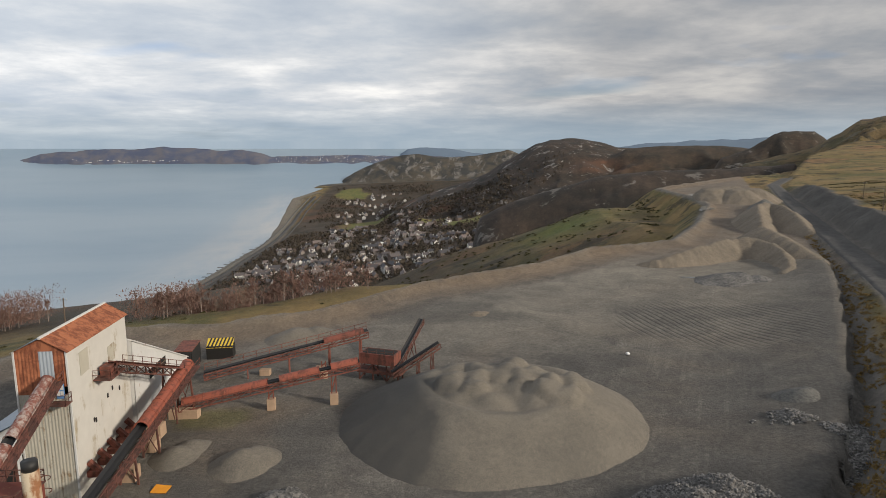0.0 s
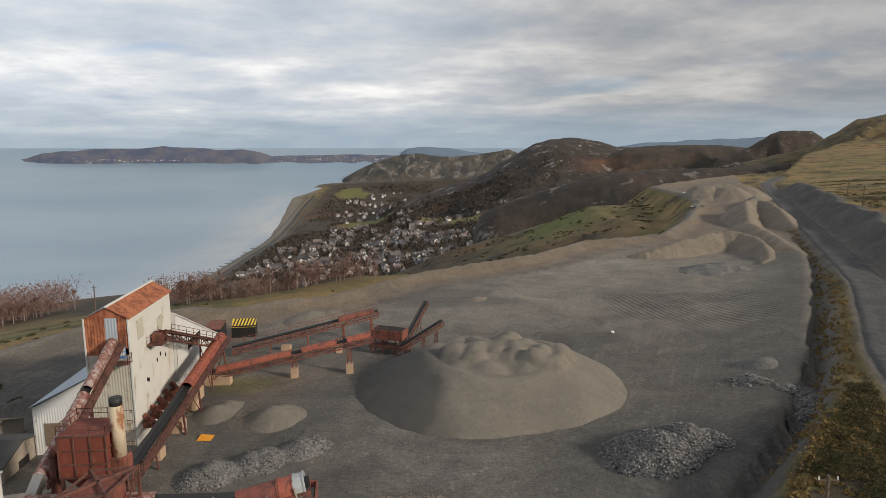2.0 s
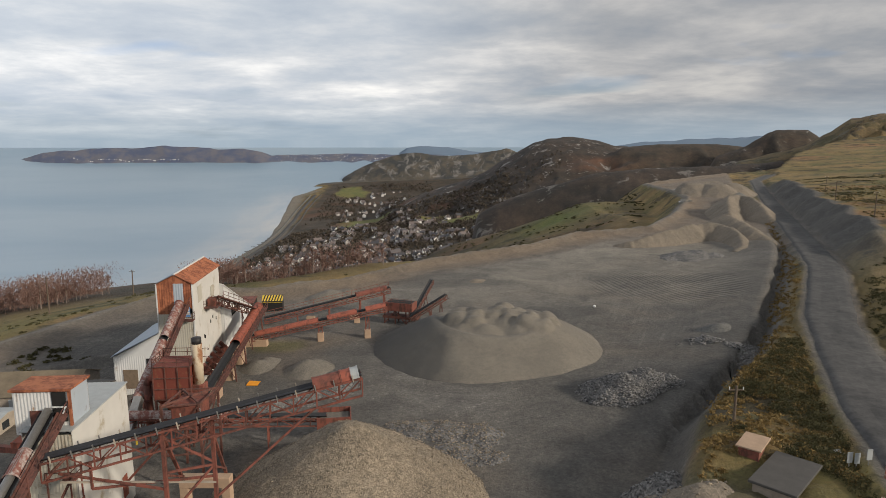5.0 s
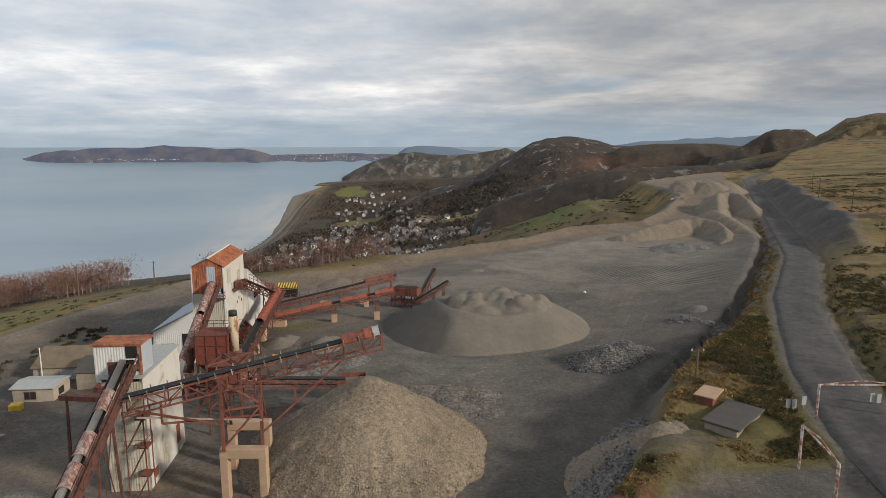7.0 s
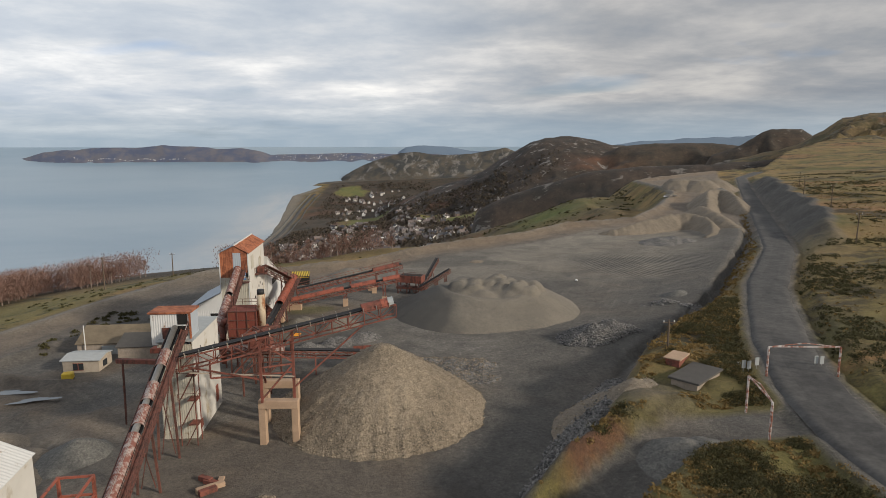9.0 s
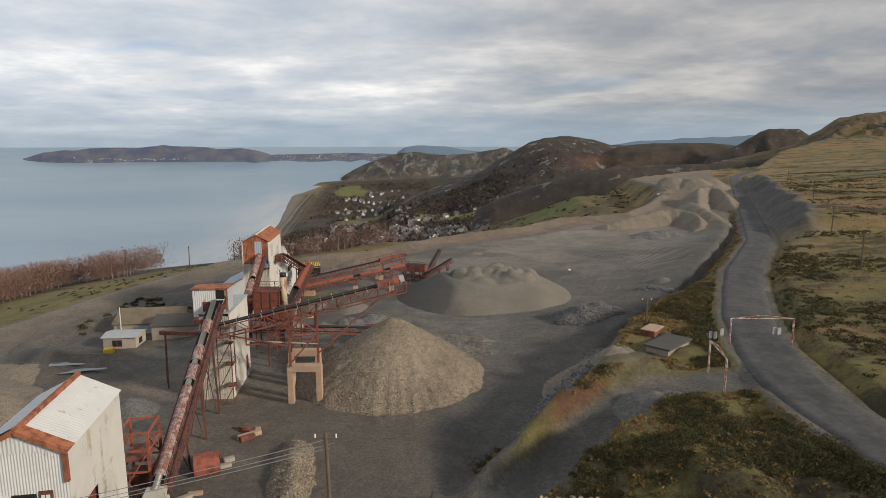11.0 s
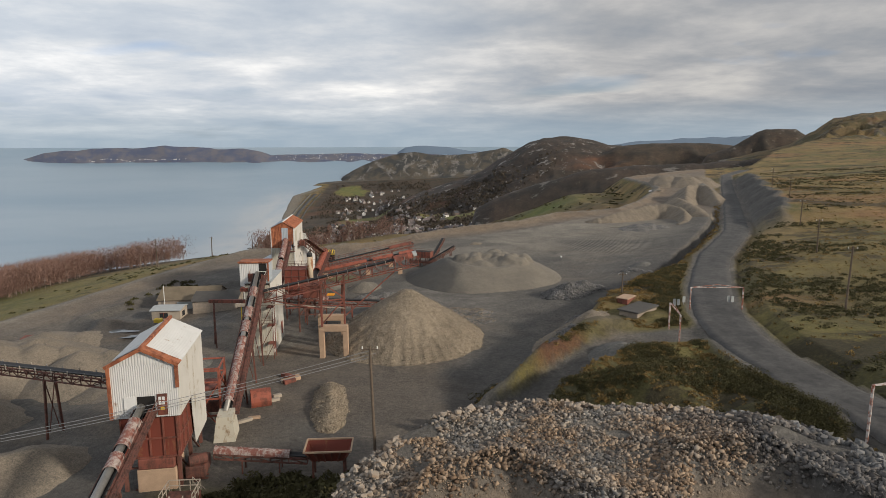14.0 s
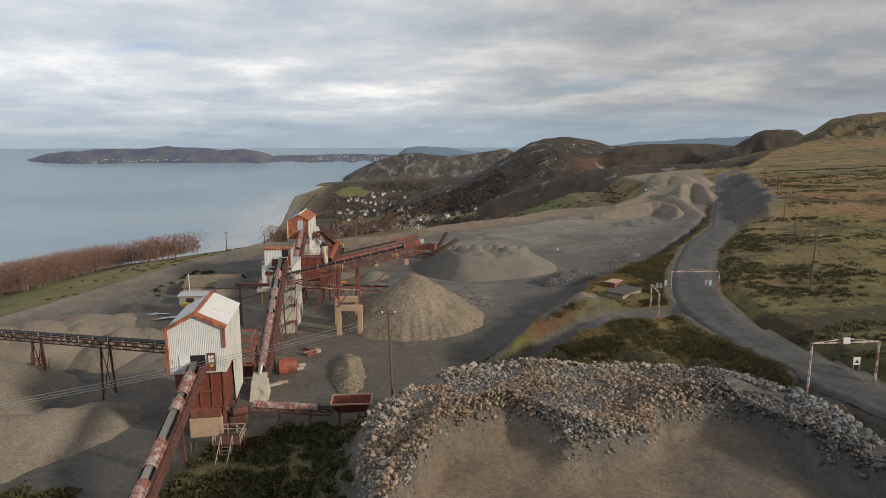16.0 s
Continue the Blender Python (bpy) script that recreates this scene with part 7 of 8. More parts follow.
_r = random.Random(2)
crest = []
for _i in range(70):
    _a = 2 * math.pi * _i / 70
    crest.append((6.8 + 9.6 * math.cos(_a), 76.6 + 8.4 * math.sin(_a), 5.5 + 0.35 * math.sin(_a * 2 + 1)))
for _i in range(40):
    _a, _q = _r.uniform(0, 6.28), 0.85 * math.sqrt(_r.random())
    crest.append((6.5 + 8.6 * _q * math.cos(_a), 77.0 + 7.8 * _q * math.sin(_a), 5.9 + 0.3 * _r.random()))
tips = []
for _i in range(34):                                   # loads tipped along the far crest
    _a = _r.uniform(-0.5, 3.3)
    _q = _r.uniform(0.35, 1.0)
    tips.append((8.5 + 9.0 * _q * math.cos(_a), 74.5 + 7.5 * _q * math.sin(_a), _r.uniform(1.3, 2.3), _r.uniform(0.7, 1.3)))
big, fld = heap("sand_stockpile", "broad grey-brown sand stockpile with a lumpy crest", crest, M_DAMP_SHADED_SAND, 0.52, 0.07, 2.0, 0.38, blur=2, seed=1, category="sand heap", loads=tips)
cone, fld = heap("gravel_stockpile", "tall tan cone of crushed stone", [(-10.4, 28.4, 9.5), (-9.0, 28.8, 8.6), (-11.2, 30.0, 8.6), (-5.0, 27.5, 5.6), (-15.5, 26.5, 5.6)], M_GRAVEL, 0.665, 0.14, 1.6, 0.3, seed=2, gully=0.022)
stones_on(cone, fld, 17000, 0.022, 0.095, M_STONES, 3, "tan crushed stones")
rk, fld = heap("rock_mound", "low heap of grey crushed rock", [(23.4, 52.6, 4.9), (26.8, 54.8, 4.7), (21.0, 51.0, 3.6), (29.5, 54.0, 3.8)], M_GREYROCK, 0.6, 0.3, 1.5, 0.35, seed=3)
stones_on(rk, fld, 6500, 0.04, 0.16, M_STONES_GREY, 4, "grey broken stones")
heap("grit_cone", "small pale cone of grit", [(-22.3, 65.2, 2.5), (-21.2, 66.4, 2.2)], M_SAND, 0.62, 0.08, 1.5, 0.25, seed=4)
heap("grit_cone", "low worn heap of grit", [(-30.5, 67.0, 1.6), (-29.4, 69.2, 1.3)], M_SAND, 0.5, 0.1, 1.5, 0.3, seed=5)
lh, fld = heap("long_gravel_ridge", "long low ridge of grey gravel", [(-26.5 + 1.22 * i, 51.0 + 0.75 * i, 1.6 + 0.35 * math.sin(i * 1.7)) for i in range(10)], M_GREYROCK, 0.6, 0.14, 1.4, 0.3, seed=6)
stones_on(lh, fld, 1800, 0.03, 0.1, M_STONES_GREY, 5)
lh, fld = heap("low_stone_bank", "flattened bank of loose stones", [(-6.0 + 1.5 * i, 45.0 - 0.35 * i, 1.15 + 0.15 * math.sin(i * 2.3)) for i in range(7)] + [(-1 + 1.4 * i, 39 - 0.5 * i, 0.95) for i in range(5)], M_GREYROCK, 0.3, 0.15, 1.2, 0.35, seed=7)
stones_on(lh, fld, 2200, 0.03, 0.1, M_STONES, 6)
heap("dark_mound", "dark grey heap of fines", [(46.2, 77.0, 4.6), (47.5, 78, 4.3)], M_SAND_DARK, 0.55, 0.1, 2.0, 0.35, seed=8)
dk, fld = heap("dark_rubble", "spread of dark broken rubble", [(40, 68, 3.2), (42.5, 70.5, 3.8), (44.5, 67, 3.9), (38.5, 65, 2.8), (36.5, 67.5, 2.6)], M_SAND_DARK, 0.3, 0.3, 1.4, 0.4, seed=9)
stones_on(dk, fld, 3200, 0.04, 0.16, M_STONES_GREY, 7)
wg, fld = heap("pale_gravel_ridge", "sharp ridge of pale gravel", [(-20.0, 6.0, 1.3), (-19.7, 4.5, 1.6), (-19.5, 3.0, 1.8), (-19.3, 1.5, 1.9), (-19.0, 0.0, 1.9), (-18.8, -1.5, 1.9), (-18.6, -3.0, 1.7), (-18.4, -4.5, 1.5), (-18.2, -6.0, 1.1)], M_GRAVEL, 0.85, 0.22, 1.3, 0.25, seed=10)
stones_on(wg, fld, 3000, 0.03, 0.1, M_STONES, 8)
heap("seaward_spoil", "smooth brown spoil heap", [(-72, 23, 2.2), (-66, 22, 1.2), (-79, 22, 2.4), (-85, 14, 2.2)], M_SPOIL, 0.42, 0.25, 4, 0.5, seed=11)
heap("seaward_spoil", "low brown spoil heap", [(-76, 32, 0.6), (-70, 33, 0.3)], M_SPOIL, 0.35, 0.2, 4, 0.5, seed=12)
heap("seaward_spoil", "brown spoil heap beside the seaward belt", [(-76, 17, 3.4), (-81, 15, 3.2), (-70, 20, 2.2)], M_SPOIL, 0.52, 0.3, 3.5, 0.45, seed=31)
heap("seaward_spoil", "tall pale spoil heap on the seaward yard", [(-71, -3, 4.0), (-75, -6, 4.4), (-79, -4, 3.6)], M_SPOIL, 0.55, 0.25, 3.5, 0.45, seed=32)
heap("seaward_spoil", "small pale spoil heap on the yard", [(-61, 17, 2.4), (-57.5, 18.5, 1.8)], M_SPOIL, 0.55, 0.2, 2.5, 0.4, seed=33)
heap("seaward_spoil", "long brown bank of spoil above the gorse", ridge([(-48, -13, 1.2), (-53, -17, 2.2), (-59, -22, 2.8), (-66, -27, 2.4)], 4), M_SPOIL, 0.5, 0.3, 3.0, 0.45, seed=34)
heap("yard_cone", "dark wet cone of fines by the trestle", [(-44.5, 17.5, 1.6)], M_SAND_DARK, 0.6, 0.1, 2, 0.3, seed=13)
heap("yard_bank", "low tan bank of fines", [(-53, 16.0, 0.4), (-51, 12, 0.6), (-48.5, 9, 0.4)], M_SPOIL, 0.4, 0.12, 2.5, 0.4, seed=14)
heap("gravel_mound", "grey heap beside the haul track", [(-26.5, 110, 2.8), (-23, 112, 2.4)], M_SAND, 0.42, 0.15, 3, 0.4, seed=15)
heap("gravel_mound", "small grey heap on the pan", [(7.0, 124, 2.2), (8.2, 125, 2.0)], M_SPOIL, 0.5, 0.15, 3, 0.4, seed=16)
heap("stone_pile", "small pile of pale stones by the track", [(-75, 96.5, 0.4), (-73.5, 98, 0.2)], M_GREYROCK, 0.5, 0.2, 1.2, 0.3, seed=17)
heap("spoil_crescent", "curved scooped bank of brown quarry spoil", ridge([(52, 171, 3.0), (58, 169, 5.0), (64, 171, 6.2), (71, 174, 7.2), (78, 179, 8.2), (85, 183, 8.8), (91, 182, 8.6), (93, 174, 8.0), (91, 165, 7.0), (88, 157, 5.8), (83, 152, 4.2)]), M_SPOIL, 0.95, 0.3, 2.6, 0.45, seed=18, category="spoil heap", gully=0.05)
heap("spoil_cone", "pale smooth-sided cone of quarry spoil", ridge([(96, 189, 10.6), (97, 182, 10.2), (98, 172, 8.0), (99, 163, 5.6)]), M_SPOIL, 0.62, 0.12, 3.0, 0.45, seed=19, category="spoil heap", gully=0.03)
heap("spoil_ridge", "scooped horseshoe of grey-brown quarry spoil", ridge([(112, 219, 7.0), (116, 230, 9.2), (121, 242, 11.2), (126, 252, 12.0), (133, 257, 12.0), (134, 248, 11.4), (131, 236, 10.4), (128, 225, 9.0), (126, 214, 6.6)]), M_SPOIL, 0.85, 0.35, 3.0, 0.5, seed=20, category="spoil heap", gully=0.05)
heap("spoil_ridge", "low dark ridge of fines behind the horseshoe", ridge([(137, 268, 9.0), (143, 282, 9.6), (150, 296, 9.2), (158, 309, 8.4)]), M_SAND_DARK, 0.7, 0.3, 3.0, 0.6, seed=26, category="spoil heap")
heap("spoil_mound", "flat-topped brown spoil mound", [(142, 334, 14), (149, 339, 15), (157, 341, 15), (164, 336, 14), (153, 328, 14)], M_SPOIL, 0.62, 0.5, 5, 0.7, seed=21, category="spoil heap", cap=11.0)
heap("grey_gravel_low", "low grey gravel heap on the pan", [(68, 150, 4.6), (72, 151, 4.6), (76, 149, 4.2)], M_GREYROCK, 0.35, 0.2, 2.5, 0.5, seed=22)
wb, fld = heap("verge_mound", "pale earthen mound beside the ramp", [(20.0, 20.0, 7.6), (21.8, 21.5, 7.2), (18.6, 17.0, 6.8)], M_SPOIL, 0.75, 0.25, 3, 0.35, seed=23)
stones_on(wb, fld, 700, 0.03, 0.12, M_STONES, 9)
wb, fld = heap("bank_rubble", "spill of grey stones down the bank", [*ridge([(5.5, 0.5, 3.3), (8.5, 4.5, 4.1), (11.3, 9.0, 4.9), (14.3, 14.5, 5.6), (17.2, 20, 6.0), (20, 26, 5.9)], 5)], M_GREYROCK, 1.0, 0.3, 1.5, 0.35, seed=24)
stones_on(wb, fld, 3600, 0.04, 0.18, M_STONES_GREY, 10)
wb, fld = heap("ramp_gravel", "dark gravel heap beside the ramp", [(21.0, 6.8, 6.6), (23.2, 6.2, 6.8)], M_SAND_DARK, 0.5, 0.15, 1.5, 0.3, seed=25)

# boulders round the hollow of the terrace
rng = np.random.default_rng(11)
N_ = 110000
bx, by = rng.uniform(-14, 35, N_), rng.uniform(-60, -17, N_)
btr = ((np.abs((bx - 10.5) / 22.5)) ** 2.6 + (np.abs((by + 38) / 19.0)) ** 2.6) ** (1 / 2.6)
byin = np.interp(bx, HOLLOW_X, HOLLOW_Y) + 0.8 * fbm(bx, by, 3, 3)
spread = by - byin
keep_ = (spread > -1.2) & (btr < 1.03) & (rng.random(N_) < np.where(spread < 0, 0.25, np.where(btr > 0.98, 0.35, 0.8)))
bare = (fbm(bx, by, 7, 3) > 0.75) & (spread > 3)
keep_ &= ~bare
bx, by, btr, spread = bx[keep_][:32000], by[keep_][:32000], btr[keep_][:32000], spread[keep_][:32000]
sizes = 0.035 + 0.21 * rng.random(len(bx)) ** 3.4
sizes = np.where(btr > 0.9, sizes * 1.25, sizes) * np.where(bx > 23, 1.35, 1.0)
Zr, _, _ = land(bx, by)
pile_h = 0.9 * np.exp(-((spread - 2.5) / 2.0) ** 2) * (0.6 + 0.6 * fbm(bx, by, 4, 3))
allp = [(x, y, z + max(h, 0) * rng.random() + 0.2 * s) for x, y, z, h, s in zip(bx, by, Zr, pile_h, sizes)]
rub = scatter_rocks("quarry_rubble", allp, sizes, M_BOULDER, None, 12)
tagged(rub, "tumbled grey and brown quarry rubble", "rubble", kind="stuff")
# second set of boulders in darker grey for the +x side
rock_data, dark_rock_data = [], []
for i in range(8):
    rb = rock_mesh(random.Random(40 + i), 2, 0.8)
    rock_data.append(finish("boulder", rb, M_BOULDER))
    dark_rock_data.append(finish("boulder", rock_mesh(random.Random(40 + i), 2, 0.8), M_STONES_GREY))
order = np.argsort(-np.array(sizes) / np.where(bx > 23, 1.35, 1.0))[:280]
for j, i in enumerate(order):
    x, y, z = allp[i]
    o = new("boulder", (dark_rock_data if x > 21 + 3 * rng.random() else rock_data)[j % 8])
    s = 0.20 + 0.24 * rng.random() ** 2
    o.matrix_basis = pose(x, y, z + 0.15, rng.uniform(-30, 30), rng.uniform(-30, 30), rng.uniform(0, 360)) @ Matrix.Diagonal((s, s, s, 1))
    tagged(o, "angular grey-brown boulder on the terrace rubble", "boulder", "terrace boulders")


# ---- vegetation ----
def clumps(name, label, spots, mat, leaves=70, leaf=0.28, seed=0, flat=0.6):
    """Low bushes made of many small upturned leaves on an uneven dome. spots: x, y, z, radius."""
    rng = np.random.default_rng(seed)
    V, F, base = [], [], 0
    for x, y, z, r in spots:
        n = int(leaves * (0.6 + 0.5 * r))
        u = rng.random(n)
        a = rng.uniform(0, 2 * np.pi, n)
        el = np.arcsin(u ** 0.8)
        rr = r * rng.uniform(0.55, 1.12, n) * (1 + 0.25 * np.sin(3 * a + x))
        c = np.stack([x + rr * np.cos(el) * np.cos(a), y + rr * np.cos(el) * np.sin(a), z + flat * rr * np.sin(el)], -1)
        s = leaf * rng.uniform(0.6, 1.5, n)
        d1 = rng.normal(size=(n, 3))
        d1 /= np.linalg.norm(d1, axis=1)[:, None]
        d2 = np.cross(d1, rng.normal(size=(n, 3)))
        d2 /= np.linalg.norm(d2, axis=1)[:, None]
        q = np.stack([c - d1 * s[:, None], c + d2 * s[:, None] * 0.7, c + d1 * s[:, None]], 1)
        F.append(np.arange(n * 3).reshape(n, 3) + base)
        base += n * 3
        V.append(q.reshape(-1, 3))
    V, F = np.concatenate(V), np.concatenate(F)
    me = bpy.data.meshes.new(name)
    me.vertices.add(len(V))
    me.vertices.foreach_set("co", V.astype(np.float32).ravel())
    me.loops.add(F.size)
    me.loops.foreach_set("vertex_index", F.astype(np.int32).ravel())
    me.polygons.add(len(F))
    me.polygons.foreach_set("loop_start", (np.arange(len(F)) * 3).astype(np.int32))
    me.polygons.foreach_set("loop_total", np.full(len(F), 3, np.int32))
    me.materials.append(mat)
    me.update()
    return tagged(new(name, me), label, "vegetation", kind="stuff")


def spots_where(n, x0, x1, y0, y1, test, rlo, rhi, seed):
    rng = np.random.default_rng(seed)
    X, Y = rng.uniform(x0, x1, n), rng.uniform(y0, y1, n)
    rd, _ = path_distance(ROAD, X, Y)
    ed, _ = path_distance(EDGE, X, Y)
    sd, _ = path_distance(RIM, X, Y)
    pd, _ = path_distance(RAMP, X, Y)
    ok = test(X, Y, rd, ed, sd, pd, fbm(X, Y, 11, 3))
    X, Y = X[ok], Y[ok]
    Z, _, _ = land(X, Y)
    R = rlo + (rhi - rlo) * rng.random(len(X)) ** 1.5
    return list(zip(X, Y, Z - 0.15 * R, R))


hut_clear = lambda X, Y: (np.hypot(X - 28.2, Y - 22) > 4.6)
sp = spots_where(9000, 3, 62, -12, 62, lambda X, Y, rd, ed, sd, pd, f: (rd > 5.2) & (ed < -5.5) & (np.abs(pd) > 4.6) & (sd < -4) & hut_clear(X, Y) & (np.hypot(X - 20, Y - 18.5) > 4.8) & (f + 0.5 * (rd < 9) > -0.05), 0.4, 1.3, 1)
clumps("gorse_verge", "dark olive gorse along the haul road", sp, M_GORSE, 190, 0.10, 1)
sp = spots_where(16000, 25, 150, 40, 230, lambda X, Y, rd, ed, sd, pd, f: (rd > 5.0) & (ed < -1.2) & ((Y > 48) | (ed < -5)) & (sd < -4), 0.35, 1.0, 11)
sp += spots_where(7000, 3, 62, -12, 62, lambda X, Y, rd, ed, sd, pd, f: (rd > 5.0) & (ed < -5.0) & (np.abs(pd) > 4.4) & (sd < -4) & hut_clear(X, Y) & (np.hypot(X - 20, Y - 18.5) > 4.8), 0.25, 0.7, 12)
clumps("bracken_verge", "golden-brown bracken along the haul road", sp, M_BRACKEN, 44, 0.17, 11, 0.5)
sp = spots_where(4600, 0, 38, -22, 8, lambda X, Y, rd, ed, sd, pd, f: (rd > 4.4) & (np.abs(pd) > 4.2) & (((np.abs((X - 10.5) / 22.5)) ** 2.6 + (np.abs((Y + 38) / 19.0)) ** 2.6) ** (1 / 2.6) > 1.05) & (Y < 2 - 0.05 * X) & (f + 0.3 * (rd < 8) > 0.62), 0.5, 1.5, 2)
clumps("gorse_bank", "dark gorse and bracken on the bank", sp, M_GORSE, 190, 0.10, 2)
sp = spots_where(1700, 0, 40, -30, 8, lambda X, Y, rd, ed, sd, pd, f: (rd > 4.2) & (np.abs(pd) > 4.2) & (((np.abs((X - 10.5) / 22.5)) ** 2.6 + (np.abs((Y + 38) / 19.0)) ** 2.6) ** (1 / 2.6) > 1.04) & (Y < 2 - 0.05 * X), 0.25, 0.6, 21)
clumps("bracken_bank", "golden bracken and grass on the bank", sp, M_BRACKEN, 34, 0.13, 21, 0.4)
sp = spots_where(26000, 35, 330, -50, 420, lambda X, Y, rd, ed, sd, pd, f: (rd < -5.5) & ((Y < 90) | (rd < -20)) & (f + fbm(X, Y, 34, 3) + 1.5 * np.exp(-((rd + 11) / 8) ** 2) * (Y < 110) > 0.3), 0.35, 1.5, 3)
clumps("moor_heather", "dark heather and gorse tufts on the moor", sp, M_GORSE, 46, 0.22, 3, 0.45)
sp = spots_where(9000, 35, 150, -45, 112, lambda X, Y, rd, ed, sd, pd, f: (rd < -6.5) & (rd > -34 + 8 * f) & (f + 0.5 * fbm(X + 70, Y, 5, 3) - 0.02 * (-rd - 6) > -0.25) & (Y > 18 - 0.4 * (X - 40)), 0.4, 1.2, 31)
clumps("roadside_gorse", "dark gorse mounds on the moor beside the haul road", sp, M_GORSE, 64, 0.15, 31, 0.65)
sp = spots_where(14000, 40, 260, -50, 300, lambda X, Y, rd, ed, sd, pd, f: (rd < -6) & ((Y < 90) | (rd < -20)), 0.25, 0.6, 13)
clumps("moor_grass", "tussocks of tawny moor grass", sp, M_BRACKEN, 12, 0.22, 13, 0.5)
sp = spots_where(1300, -42, -12, -60, -17, lambda X, Y, rd, ed, sd, pd, f: (X < -13) & (X > -29 + 4 * f) & (f > -0.8), 0.5, 1.4, 4)
sp += spots_where(1100, -75, -42, -60, -28, lambda X, Y, rd, ed, sd, pd, f: (f > -0.8) & (Y < -33 + 5 * f) & (X < -45 + 4 * f), 0.6, 1.6, 5)
sp += spots_where(60, -74, -60, 52, 80, lambda X, Y, rd, ed, sd, pd, f: f > 0.2, 0.5, 1.1, 6)
clumps("slope_gorse", "dark gorse on the slopes below the plant", sp, M_GORSE, 80, 0.26, 4)
sp = spots_where(1500, -30, 130, 215, 420, lambda X, Y, rd, ed, sd, pd, f: (sd > 10) & (f > 0.2), 0.7, 1.8, 7)
clumps("spur_heather", "dark gorse patches on the green spur", sp, M_GORSE, 26, 0.5, 5, 0.4)
sp = spots_where(500, -140, -20, 40, 150, lambda X, Y, rd, ed, sd, pd, f: (sd > 3) & (sd < 30) & (f > 0.1), 0.4, 1.0, 8)
clumps("verge_scrub", "low scrub on the grassy verge", sp, M_GORSE, 40, 0.25, 6, 0.45)


def birch(seed, h):
    """A bare tree: tapered trunk with limbs, and a crown of fine twigs."""
    r = random.Random(seed)
    tb, cb = bmesh.new(), bmesh.new()
    tube(tb, (0, 0, -0.3), (0.1 * h * 0.2, 0, h * 0.55), 0.13, 0.07, 6)
    tube(tb, (0.02 * h, 0, h * 0.55), (0.04 * h, 0.02 * h, h * 0.92), 0.07, 0.02, 5)
    limbs = []
    for i in range(11):
        z = h * r.uniform(0.28, 0.85)
        a = r.uniform(0, 6.28)
        l_ = h * r.uniform(0.14, 0.30) * (1.2 - z / h)
        e = Vector((l_ * math.cos(a), l_ * math.sin(a), z + l_ * r.uniform(0.8, 1.6)))
        s_ = Vector((0.03 * z, 0, z))
        tube(tb, s_, e, 0.04, 0.012, 4, False)
        limbs.append((s_, e))
    for i in range(480):
        s_, e = r.choice(limbs)
        p = s_.lerp(e, r.uniform(0.25, 1.05))
        d = Vector((r.gauss(0, 1), r.gauss(0, 1), r.gauss(0.9, 0.7))).normalized() * h * r.uniform(0.06, 0.15)
        w_ = Vector((r.gauss(0, 1), r.gauss(0, 1), r.gauss(0, 0.4))).normalized() * 0.055
        v = [cb.verts.new(q) for q in (p - w_, p + w_, p + d)]
        cb.faces.new(v)
    return tb, cb


tree_src = []
for i in range(5):
    h = (5.4, 6.0, 6.6, 5.6, 5.0)[i]
    tb, cb = birch(70 + i, h)
    t_ = thing("birch_tree", "bare winter birch with reddish twigs", "tree", (0, 0, 0), group="birch wood")
    part("trunk", tb, M_BARK, t_)
    part("crown", cb, M_TWIG, t_, "haze of reddish-brown twigs")
    tree_src.append(t_)
rng = random.Random(8)
spots = []
while len(spots) < 300:
    if len(spots) < 225:
        x, y = rng.uniform(-185, -100), rng.uniform(85, 165)
        if y > 158 or x > -84 + 0.42 * (y - 70) - 47 or x < -84 + 0.42 * (y - 70) - 92 or (abs(x + 115) < 6 and y < 138):
            continue
    else:
        x, y = rng.uniform(-66, -18), rng.uniform(126, 150)
        if y < 128 + 0.45 * (x + 50) + 6:
            continue
    spots.append((x, y))
spot_z, _, _ = land(np.array([p[0] for p in spots]), np.array([p[1] for p in spots]))
for i, (x, y) in enumerate(spots):
    s = rng.uniform(0.75, 1.15)
    m = pose(x, y, float(spot_z[i]) - 0.1, 0, 0, rng.uniform(0, 360)) @ Matrix.Diagonal((s, s, s, 1))
    if i < 5:
        tree_src[i].matrix_basis = m
    else:
        c_ = copy_thing(tree_src[i % 5], m)

